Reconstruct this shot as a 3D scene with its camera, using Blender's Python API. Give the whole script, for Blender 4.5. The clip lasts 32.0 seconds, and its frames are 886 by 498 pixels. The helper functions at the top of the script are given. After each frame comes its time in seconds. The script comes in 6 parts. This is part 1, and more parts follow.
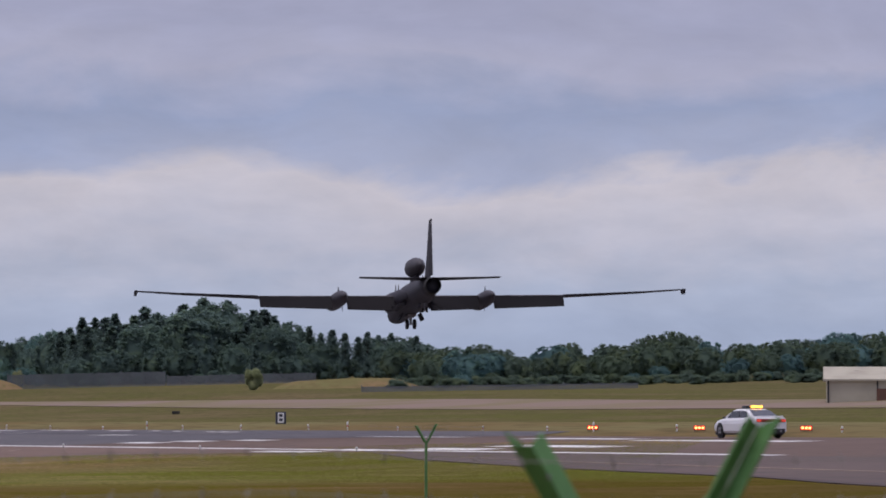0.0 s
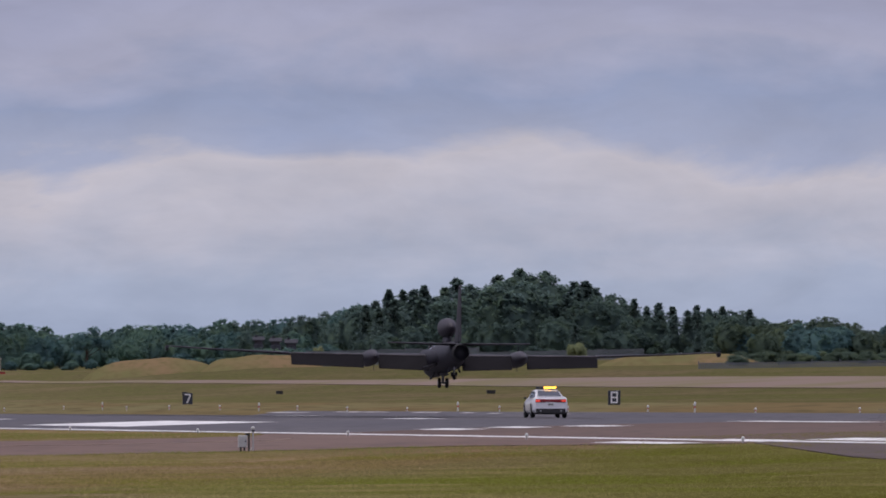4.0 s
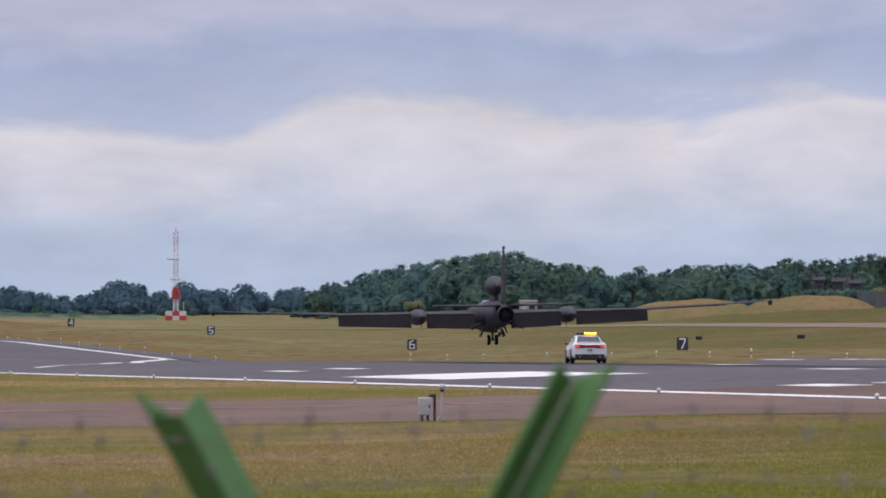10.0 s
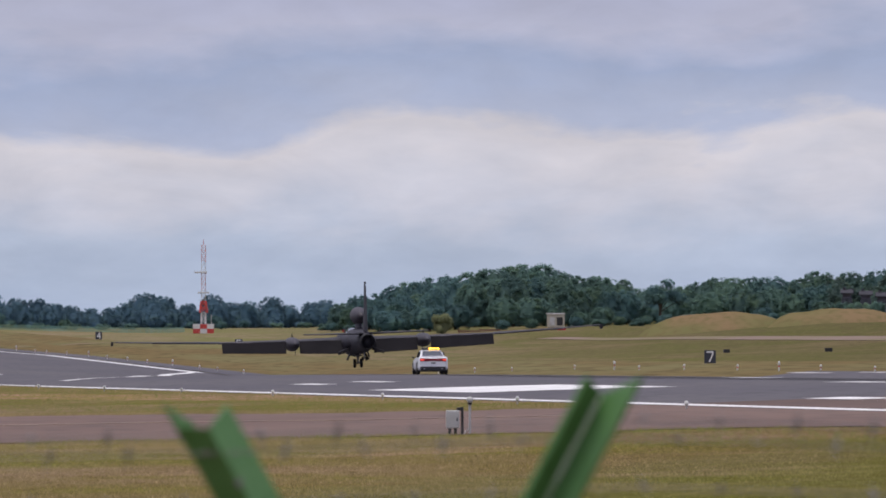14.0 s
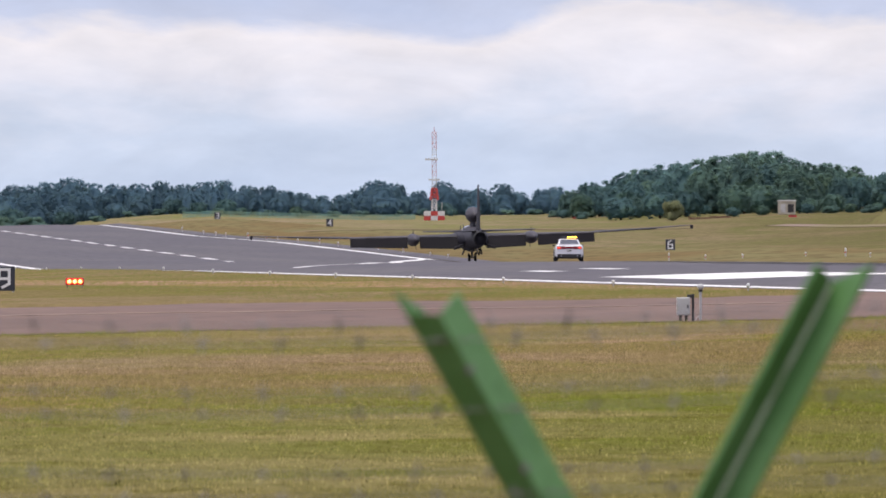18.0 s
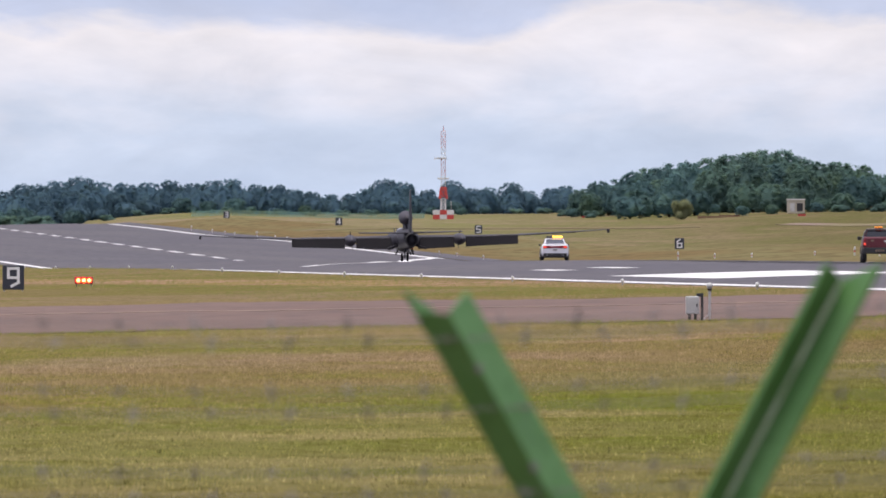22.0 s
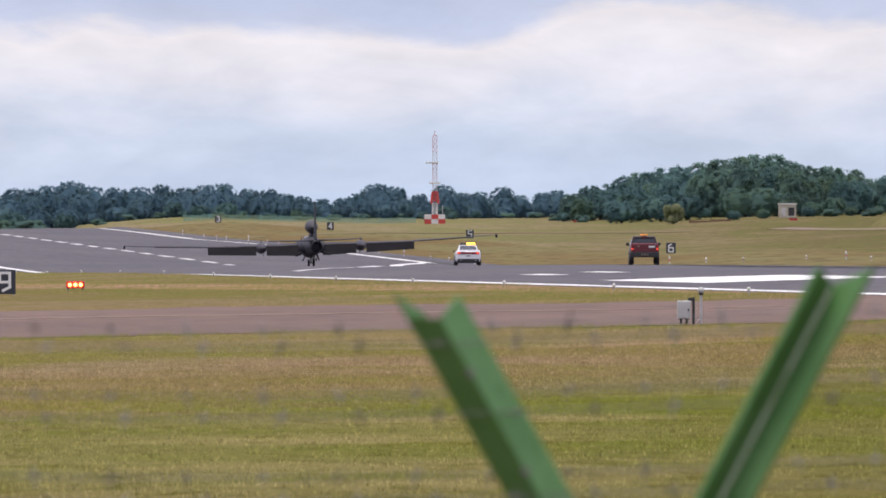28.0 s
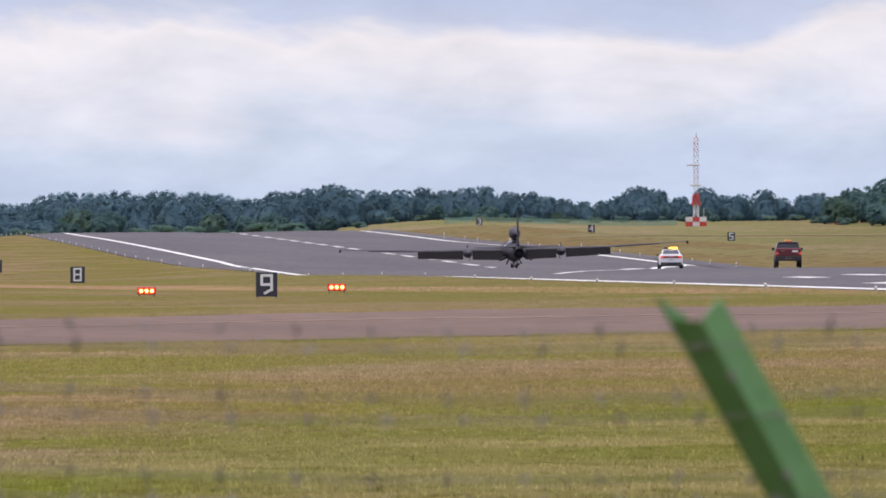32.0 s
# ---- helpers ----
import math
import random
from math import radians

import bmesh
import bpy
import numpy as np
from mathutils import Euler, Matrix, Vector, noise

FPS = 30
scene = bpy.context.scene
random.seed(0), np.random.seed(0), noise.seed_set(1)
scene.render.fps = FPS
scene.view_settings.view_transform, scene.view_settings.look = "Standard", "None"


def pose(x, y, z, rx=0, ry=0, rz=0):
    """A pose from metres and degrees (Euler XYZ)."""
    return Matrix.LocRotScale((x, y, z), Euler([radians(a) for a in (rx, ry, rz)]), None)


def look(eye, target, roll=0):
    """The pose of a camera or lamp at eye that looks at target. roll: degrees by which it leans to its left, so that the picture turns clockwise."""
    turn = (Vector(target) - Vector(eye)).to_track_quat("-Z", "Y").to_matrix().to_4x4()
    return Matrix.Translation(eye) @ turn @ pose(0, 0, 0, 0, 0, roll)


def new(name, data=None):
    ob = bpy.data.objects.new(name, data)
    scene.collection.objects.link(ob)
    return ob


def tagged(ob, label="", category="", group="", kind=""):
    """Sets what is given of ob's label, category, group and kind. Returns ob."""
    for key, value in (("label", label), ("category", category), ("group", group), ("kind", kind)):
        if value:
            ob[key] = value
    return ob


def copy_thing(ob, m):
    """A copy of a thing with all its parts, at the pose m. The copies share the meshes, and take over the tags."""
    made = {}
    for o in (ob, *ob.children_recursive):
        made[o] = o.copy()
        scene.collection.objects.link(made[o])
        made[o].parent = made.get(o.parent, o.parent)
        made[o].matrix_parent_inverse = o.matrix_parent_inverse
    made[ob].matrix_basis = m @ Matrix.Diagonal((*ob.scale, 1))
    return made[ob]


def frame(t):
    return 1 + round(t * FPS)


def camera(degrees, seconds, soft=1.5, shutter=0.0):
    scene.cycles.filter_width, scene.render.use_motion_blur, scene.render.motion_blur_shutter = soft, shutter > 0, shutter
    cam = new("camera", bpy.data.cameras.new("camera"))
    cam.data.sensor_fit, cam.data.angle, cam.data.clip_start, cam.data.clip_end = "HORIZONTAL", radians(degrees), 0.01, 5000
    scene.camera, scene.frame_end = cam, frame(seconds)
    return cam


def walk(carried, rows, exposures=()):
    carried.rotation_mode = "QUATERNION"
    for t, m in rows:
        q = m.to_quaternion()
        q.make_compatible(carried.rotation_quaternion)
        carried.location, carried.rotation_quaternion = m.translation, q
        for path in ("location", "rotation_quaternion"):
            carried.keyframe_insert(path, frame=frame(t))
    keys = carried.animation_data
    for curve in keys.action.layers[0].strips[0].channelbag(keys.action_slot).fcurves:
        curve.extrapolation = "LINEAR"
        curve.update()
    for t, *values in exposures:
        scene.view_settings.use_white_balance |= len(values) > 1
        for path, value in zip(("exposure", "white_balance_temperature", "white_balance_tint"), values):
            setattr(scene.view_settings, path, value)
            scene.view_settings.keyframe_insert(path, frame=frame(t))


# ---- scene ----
def aim(x, y, bearing, rise):
    """Camera pose at its constant height; bearing from +Y towards +X, rise above the level, in degrees."""
    return pose(x, y, 0.0, 90 + rise, 0, -bearing)


LENS = 8.966
cam = camera(LENS, 32.0, soft=1.75)
cam.data.dof.use_dof = True
cam.data.dof.focus_distance = 330.0
cam.data.dof.aperture_fstop = 13.0
PATH = [
    (0.000, aim(-56.058, -133.797, 22.372, 1.761)),
    (0.500, aim(-56.058, -133.797, 21.845, 1.750)),
    (1.000, aim(-56.058, -133.797, 21.353, 1.795)),
    (1.250, aim(-56.058, -133.797, 20.073, 1.765)),
    (1.500, aim(-56.058, -133.797, 18.925, 1.715)),
    (1.650, aim(-56.058, -133.797, 18.899, 1.685)),
    (1.750, aim(-56.058, -133.797, 19.069, 1.663)),
    (1.850, aim(-56.058, -133.797, 19.279, 1.642)),
    (1.950, aim(-56.058, -133.797, 19.431, 1.625)),
    (2.000, aim(-56.045, -133.767, 19.486, 1.618)),
    (2.100, aim(-55.804, -132.646, 19.514, 1.607)),
    (2.200, aim(-54.953, -130.033, 19.490, 1.601)),
    (2.300, aim(-54.059, -126.253, 19.484, 1.598)),
    (2.400, aim(-53.152, -122.443, 19.477, 1.596)),
    (2.500, aim(-52.245, -118.633, 19.495, 1.591)),
    (2.600, aim(-51.246, -114.861, 19.520, 1.588)),
    (2.700, aim(-50.247, -111.089, 19.548, 1.586)),
    (2.800, aim(-49.248, -107.317, 19.577, 1.584)),
    (2.900, aim(-48.248, -103.545, 19.610, 1.584)),
    (3.000, aim(-46.909, -99.911, 19.598, 1.584)),
    (3.100, aim(-45.571, -96.278, 19.589, 1.584)),
    (3.200, aim(-44.232, -92.644, 19.579, 1.584)),
    (3.300, aim(-42.677, -89.099, 19.541, 1.584)),
    (3.400, aim(-41.122, -85.554, 19.502, 1.585)),
    (3.500, aim(-39.567, -82.008, 19.463, 1.583)),
    (3.600, aim(-38.013, -78.463, 19.423, 1.582)),
    (3.700, aim(-36.386, -74.947, 19.370, 1.579)),
    (3.800, aim(-34.759, -71.431, 19.317, 1.577)),
    (3.900, aim(-33.132, -67.915, 19.261, 1.570)),
    (4.000, aim(-31.505, -64.399, 19.204, 1.564)),
    (4.100, aim(-29.878, -60.883, 19.142, 1.554)),
    (4.200, aim(-28.251, -57.367, 19.079, 1.545)),
    (4.300, aim(-26.625, -53.852, 19.011, 1.530)),
    (4.400, aim(-24.998, -50.336, 18.943, 1.515)),
    (4.500, aim(-23.371, -46.820, 18.868, 1.496)),
    (4.600, aim(-21.723, -43.312, 18.758, 1.451)),
    (4.700, aim(-20.076, -39.805, 18.615, 1.358)),
    (4.800, aim(-18.429, -36.297, 18.471, 1.264)),
    (4.900, aim(-16.781, -32.789, 18.297, 1.182)),
    (5.000, aim(-15.134, -29.282, 18.121, 1.100)),
    (5.100, aim(-13.449, -25.789, 17.895, 1.075)),
    (5.200, aim(-11.765, -22.297, 17.667, 1.050)),
    (5.300, aim(-10.080, -18.805, 17.420, 1.049)),
    (5.400, aim(-8.396, -15.312, 17.171, 1.047)),
    (5.500, aim(-6.712, -11.820, 16.939, 1.047)),
    (5.600, aim(-5.064, -8.312, 16.689, 1.054)),
    (5.650, aim(-4.369, -6.721, 16.574, 1.060)),
    (5.700, aim(-3.657, -5.288, 16.447, 1.066)),
    (5.750, aim(-2.939, -4.008, 16.322, 1.073)),
    (5.800, aim(-2.229, -2.879, 16.190, 1.080)),
    (5.850, aim(-1.546, -1.899, 16.072, 1.088)),
    (5.900, aim(-0.912, -1.071, 15.953, 1.095)),
    (5.950, aim(-0.364, -0.411, 15.866, 1.100)),
    (6.000, aim(0.000, 0.000, 15.792, 1.106)),
    (6.100, aim(-0.000, -0.000, 15.732, 1.093)),
    (6.250, aim(-0.000, -0.000, 15.645, 1.074)),
    (6.500, aim(0.000, 0.000, 15.499, 1.043)),
    (7.000, aim(0.000, 0.000, 14.863, 0.980)),
    (7.500, aim(0.000, 0.000, 14.714, 0.917)),
    (8.000, aim(0.000, 0.000, 14.536, 0.900)),
    (8.500, aim(0.000, 0.000, 14.433, 0.877)),
    (9.000, aim(0.000, 0.000, 13.132, 0.831)),
    (9.500, aim(0.000, 0.000, 12.605, 0.917)),
    (10.000, aim(0.000, 0.000, 12.765, 1.014)),
    (10.500, aim(0.000, 0.000, 12.737, 1.049)),
    (11.000, aim(0.000, 0.000, 12.995, 1.066)),
    (11.500, aim(0.000, 0.000, 13.029, 1.060)),
    (12.000, aim(0.000, 0.000, 13.063, 1.112)),
    (12.500, aim(0.000, 0.000, 13.201, 1.146)),
    (13.000, aim(0.000, 0.000, 13.195, 1.163)),
    (13.500, aim(0.000, 0.000, 13.035, 1.163)),
    (14.000, aim(0.000, 0.000, 12.485, 1.146)),
    (14.500, aim(0.000, 0.000, 11.946, 1.112)),
    (15.000, aim(0.000, 0.000, 11.797, 0.991)),
    (15.300, aim(0.000, 0.000, 11.494, 0.241)),
    (15.500, aim(0.000, 0.000, 10.279, -0.361)),
    (17.500, aim(0.000, 0.000, 10.096, -0.017)),
    (18.000, aim(0.000, 0.000, 10.147, 0.000)),
    (18.500, aim(0.000, 0.000, 10.113, 0.006)),
    (19.000, aim(0.000, 0.000, 10.113, 0.017)),
    (19.500, aim(0.000, 0.000, 10.107, 0.034)),
    (20.000, aim(0.000, 0.000, 10.090, 0.057)),
    (20.500, aim(0.000, 0.000, 10.078, 0.040)),
    (21.000, aim(0.000, 0.000, 10.078, 0.017)),
    (21.500, aim(0.000, 0.000, 10.061, 0.000)),
    (22.000, aim(0.000, 0.000, 10.055, -0.011)),
    (22.500, aim(0.000, 0.000, 10.044, 0.000)),
    (23.000, aim(0.000, 0.000, 10.044, -0.003)),
    (23.500, aim(0.000, 0.000, 10.044, 0.000)),
    (24.000, aim(0.000, 0.000, 10.090, -0.011)),
    (24.500, aim(0.000, 0.000, 10.107, 0.000)),
    (25.000, aim(0.000, 0.000, 10.113, 0.017)),
    (25.500, aim(0.000, 0.000, 10.113, 0.006)),
    (27.500, aim(0.000, 0.000, 10.124, 0.006)),
    (28.000, aim(0.000, 0.000, 10.141, 0.034)),
    (28.500, aim(0.000, 0.000, 10.073, 0.092)),
    (29.000, aim(0.000, 0.000, 9.849, 0.057)),
    (29.500, aim(0.000, 0.000, 8.675, 0.138)),
    (30.000, aim(0.000, 0.000, 7.128, 0.106)),
    (30.500, aim(0.000, 0.000, 7.575, 0.043)),
    (31.000, aim(0.000, 0.000, 7.575, 0.103)),
    (31.500, aim(0.000, 0.000, 7.466, 0.106)),
    (32.000, aim(0.000, 0.000, 7.494, 0.060)),
]
walk(cam, PATH, exposures=[(0.0, -0.15, 6400, 15), (2.5, -0.20, 6400, 15), (5.0, -0.25, 6430, 14), (6.0, -0.12, 6480, 12), (9.0, 0.15, 6530, 11), (15.0, 0.05, 6540, 11), (17.5, 0.52, 6720, 10), (32.0, 0.50, 6720, 10)])

# ---------------------------------------------------------------- sky and sun
SUN_RISE, SUN_BEARING = 78.0, 250.0
world = bpy.data.worlds.new("overcast_sky")
scene.world = world
world.use_nodes = True


def build_sky():
    nt = world.node_tree
    nt.nodes.clear()
    N = lambda kind: nt.nodes.new(kind)
    out, bg = N("ShaderNodeOutputWorld"), N("ShaderNodeBackground")
    nt.links.new(bg.outputs[0], out.inputs[0])
    co = N("ShaderNodeTexCoord")
    sep = N("ShaderNodeSeparateXYZ")
    nt.links.new(co.outputs["Generated"], sep.inputs[0])

    def math_node(op, a, b=None, c=None):
        n = N("ShaderNodeMath")
        n.operation = op
        for i, v in enumerate((a, b, c)):
            if v is None:
                continue
            if isinstance(v, (int, float)):
                n.inputs[i].default_value = v
            else:
                nt.links.new(v, n.inputs[i])
        return n.outputs[0]

    bearing = math_node("ARCTAN2", sep.outputs[0], sep.outputs[1])
    rise = math_node("ARCSINE", sep.outputs[2])
    vec = N("ShaderNodeCombineXYZ")
    nt.links.new(math_node("MULTIPLY", bearing, 12.0), vec.inputs[0])
    nt.links.new(math_node("MULTIPLY", rise, 30.0), vec.inputs[1])
    big = N("ShaderNodeTexNoise")
    big.inputs["Scale"].default_value, big.inputs["Detail"].default_value = 1.15, 7.0
    big.inputs["Roughness"].default_value = 0.56
    big.inputs["Distortion"].default_value = 0.35
    nt.links.new(vec.outputs[0], big.inputs["Vector"])
    wisp = N("ShaderNodeTexNoise")
    wisp.inputs["Scale"].default_value, wisp.inputs["Detail"].default_value = 4.5, 6.0
    nt.links.new(vec.outputs[0], wisp.inputs["Vector"])
    # the cloud deck: a pale band low down, a blue-grey one over it, broken grey above
    wave = math_node("MULTIPLY_ADD", math_node("SUBTRACT", big.outputs["Fac"], 0.5), 0.030, rise)
    wave = math_node("MULTIPLY_ADD", math_node("SUBTRACT", wisp.outputs["Fac"], 0.5), 0.011, wave)
    tilt = math_node("MULTIPLY_ADD", math_node("SUBTRACT", bearing, 0.25), -0.020, wave)
    ramp = N("ShaderNodeValToRGB")
    nt.links.new(math_node("MULTIPLY", tilt, 10.0), ramp.inputs[0])
    cr = ramp.color_ramp
    stops = [(0.0, (0.375, 0.45, 0.61)), (0.12, (0.395, 0.47, 0.63)), (0.21, (0.44, 0.505, 0.65)), (0.30, (0.55, 0.565, 0.665)), (0.395, (0.63, 0.61, 0.67)),
             (0.440, (0.42, 0.465, 0.62)), (0.53, (0.345, 0.405, 0.58)), (0.61, (0.45, 0.465, 0.605)), (0.70, (0.40, 0.42, 0.57)), (1.0, (0.43, 0.435, 0.575))]
    while len(cr.elements) < len(stops):
        cr.elements.new(0.5)
    for el, (p, c) in zip(cr.elements, stops):
        el.position, el.color = p, (*c, 1)
    # higher up the deck is brighter, as an overcast sky is
    lift = N("ShaderNodeMapRange")
    lift.inputs[1].default_value, lift.inputs[2].default_value = 0.10, 0.7
    lift.inputs[3].default_value, lift.inputs[4].default_value = 1.0, 1.35
    nt.links.new(rise, lift.inputs[0])
    mottled = N("ShaderNodeMapRange")
    mottled.inputs[1].default_value, mottled.inputs[2].default_value = 0.3, 0.7
    mottled.inputs[3].default_value, mottled.inputs[4].default_value = 0.95, 1.05
    nt.links.new(wisp.outputs["Fac"], mottled.inputs[0])
    clouds = N("ShaderNodeVectorMath")
    clouds.operation = "SCALE"
    nt.links.new(ramp.outputs[0], clouds.inputs[0])
    patch = N("ShaderNodeTexNoise")
    patch.inputs["Scale"].default_value, patch.inputs["Detail"].default_value, patch.inputs["Roughness"].default_value = 2.6, 9.0, 0.62
    patch.inputs["Distortion"].default_value = 0.6
    nt.links.new(vec.outputs[0], patch.inputs["Vector"])
    patchy = N("ShaderNodeMapRange")
    patchy.inputs[1].default_value, patchy.inputs[2].default_value = 0.36, 0.64
    patchy.inputs[3].default_value, patchy.inputs[4].default_value = 0.955, 1.045
    nt.links.new(patch.outputs["Fac"], patchy.inputs[0])
    nt.links.new(math_node("MULTIPLY", math_node("MULTIPLY", lift.outputs[0], mottled.outputs[0]), patchy.outputs[0]), clouds.inputs["Scale"])
    sky = N("ShaderNodeTexSky")
    sky.sky_type, sky.sun_disc = "NISHITA", False
    sky.sun_elevation, sky.sun_rotation = radians(SUN_RISE), radians(SUN_BEARING)
    dim = N("ShaderNodeVectorMath")
    dim.operation = "SCALE"
    dim.inputs["Scale"].default_value = 0.06
    nt.links.new(sky.outputs[0], dim.inputs[0])
    mix = N("ShaderNodeMix")
    mix.data_type = "RGBA"
    mix.inputs["Factor"].default_value = 0.93
    nt.links.new(dim.outputs[0], mix.inputs["A"])
    nt.links.new(clouds.outputs[0], mix.inputs["B"])
    nt.links.new(mix.outputs["Result"], bg.inputs["Color"])
    bg.inputs["Strength"].default_value = 1.0


build_sky()
sun = new("sun", bpy.data.lights.new("sun", "SUN"))
sun.data.energy, sun.data.angle, sun.data.color = 2.25, radians(32), (1.0, 0.95, 0.88)
_s, _r = radians(SUN_BEARING), radians(SUN_RISE)
sun.matrix_world = look((math.sin(_s) * math.cos(_r) * 50, math.cos(_s) * math.cos(_r) * 50, math.sin(_r) * 50), (0, 0, 0))


# ---------------------------------------------------------------- materials
def material(name, base, rough=0.8, metal=0.0, vary=None, fine=None, bump=0.0, per_piece=0.0, islands=1.0, emit=0.0, emit_color=None, coat=0.0, stretch=None, spec=0.5):
    """Principled material in object/world metres. vary, fine: (scale, colour, low, high) mottling at two sizes."""
    m = bpy.data.materials.new(name)
    m.use_nodes = True
    nt = m.node_tree
    p = nt.nodes["Principled BSDF"]
    p.inputs["Roughness"].default_value, p.inputs["Metallic"].default_value = rough, metal
    p.inputs["Coat Weight"].default_value = coat
    p.inputs["Specular IOR Level"].default_value = spec
    geo = nt.nodes.new("ShaderNodeNewGeometry")
    pos = geo.outputs["Position"]
    if stretch:
        mp = nt.nodes.new("ShaderNodeMapping")
        mp.inputs["Scale"].default_value = stretch
        nt.links.new(pos, mp.inputs[0])
        pos = mp.outputs[0]
    rgb = nt.nodes.new("ShaderNodeRGB")
    rgb.outputs[0].default_value = (*base, 1)
    color = rgb.outputs[0]
    last = None
    for spec in (vary, fine):
        if not spec:
            continue
        scale, col, low, high = spec
        n = nt.nodes.new("ShaderNodeTexNoise")
        n.inputs["Scale"].default_value, n.inputs["Detail"].default_value = scale, 5.0
        nt.links.new(pos, n.inputs["Vector"])
        mr = nt.nodes.new("ShaderNodeMapRange")
        mr.inputs[1].default_value, mr.inputs[2].default_value = low, high
        nt.links.new(n.outputs["Fac"], mr.inputs[0])
        mix = nt.nodes.new("ShaderNodeMix")
        mix.data_type = "RGBA"
        nt.links.new(mr.outputs[0], mix.inputs["Factor"])
        nt.links.new(color, mix.inputs["A"])
        mix.inputs["B"].default_value = (*col, 1)
        color = mix.outputs["Result"]
        last = n
    if per_piece:
        info = nt.nodes.new("ShaderNodeObjectInfo")
        isl = nt.nodes.new("ShaderNodeNewGeometry")
        add = nt.nodes.new("ShaderNodeMath")
        add.operation = "MULTIPLY_ADD"
        nt.links.new(isl.outputs["Random Per Island"], add.inputs[0])
        add.inputs[1].default_value = islands
        nt.links.new(info.outputs["Random"], add.inputs[2])
        mr = nt.nodes.new("ShaderNodeMapRange")
        mr.inputs[2].default_value = 1.0 + islands
        mr.inputs[3].default_value, mr.inputs[4].default_value = 1 - per_piece, 1 + per_piece
        nt.links.new(add.outputs[0], mr.inputs[0])
        sc = nt.nodes.new("ShaderNodeVectorMath")
        sc.operation = "SCALE"
        nt.links.new(color, sc.inputs[0])
        nt.links.new(mr.outputs[0], sc.inputs["Scale"])
        color = sc.outputs[0]
    nt.links.new(color, p.inputs["Base Color"])
    if bump and last:
        b = nt.nodes.new("ShaderNodeBump")
        b.inputs["Strength"].default_value = bump
        b.inputs["Distance"].default_value = 0.05
        nt.links.new(last.outputs["Fac"], b.inputs["Height"])
        nt.links.new(b.outputs[0], p.inputs["Normal"])
    if emit:
        p.inputs["Emission Color"].default_value = (*(emit_color or base), 1)
        p.inputs["Emission Strength"].default_value = emit
    return m


def grass_material(name, base, layers, zones=()):
    """Mottled grass. zones: (along x, along y, start, width, ragged, colour, share): colour multiplied beyond a line
    across the field, for another growth and for a dimmer exposure.
    """
    m = material(name, base, 0.95, spec=0.0)
    nt = m.node_tree
    p = nt.nodes["Principled BSDF"]
    geo = nt.nodes.new("ShaderNodeNewGeometry")
    color = None
    for scale, stretch, col, low, high in layers:
        mp = nt.nodes.new("ShaderNodeMapping")
        mp.inputs["Scale"].default_value = stretch
        nt.links.new(geo.outputs["Position"], mp.inputs[0])
        n = nt.nodes.new("ShaderNodeTexNoise")
        n.inputs["Scale"].default_value, n.inputs["Detail"].default_value = scale, 4.0
        nt.links.new(mp.outputs[0], n.inputs["Vector"])
        mr = nt.nodes.new("ShaderNodeMapRange")
        mr.inputs[1].default_value, mr.inputs[2].default_value = low, high
        nt.links.new(n.outputs["Fac"], mr.inputs[0])
        mix = nt.nodes.new("ShaderNodeMix")
        mix.data_type = "RGBA"
        nt.links.new(mr.outputs[0], mix.inputs["Factor"])
        if color is None:
            mix.inputs["A"].default_value = (*base, 1)
        else:
            nt.links.new(color, mix.inputs["A"])
        mix.inputs["B"].default_value = (*col, 1)
        color = mix.outputs["Result"]
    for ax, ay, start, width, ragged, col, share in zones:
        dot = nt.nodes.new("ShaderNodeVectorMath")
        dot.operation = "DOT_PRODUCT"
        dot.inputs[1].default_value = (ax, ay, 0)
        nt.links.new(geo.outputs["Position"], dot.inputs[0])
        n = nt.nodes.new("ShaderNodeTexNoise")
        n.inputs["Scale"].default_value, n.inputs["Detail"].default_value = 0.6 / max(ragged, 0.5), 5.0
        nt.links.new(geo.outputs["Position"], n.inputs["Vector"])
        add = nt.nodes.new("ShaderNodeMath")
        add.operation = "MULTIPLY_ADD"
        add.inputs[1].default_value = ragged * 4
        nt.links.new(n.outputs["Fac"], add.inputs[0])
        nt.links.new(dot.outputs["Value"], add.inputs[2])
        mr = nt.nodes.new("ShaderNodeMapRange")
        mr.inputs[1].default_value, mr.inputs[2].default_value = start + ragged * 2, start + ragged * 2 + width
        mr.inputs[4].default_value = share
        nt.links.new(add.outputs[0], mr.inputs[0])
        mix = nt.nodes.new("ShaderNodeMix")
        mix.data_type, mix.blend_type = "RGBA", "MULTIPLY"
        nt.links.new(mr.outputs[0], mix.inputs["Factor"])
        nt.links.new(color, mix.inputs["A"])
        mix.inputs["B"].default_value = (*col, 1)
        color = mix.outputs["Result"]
    nt.links.new(color, p.inputs["Base Color"])
    return m


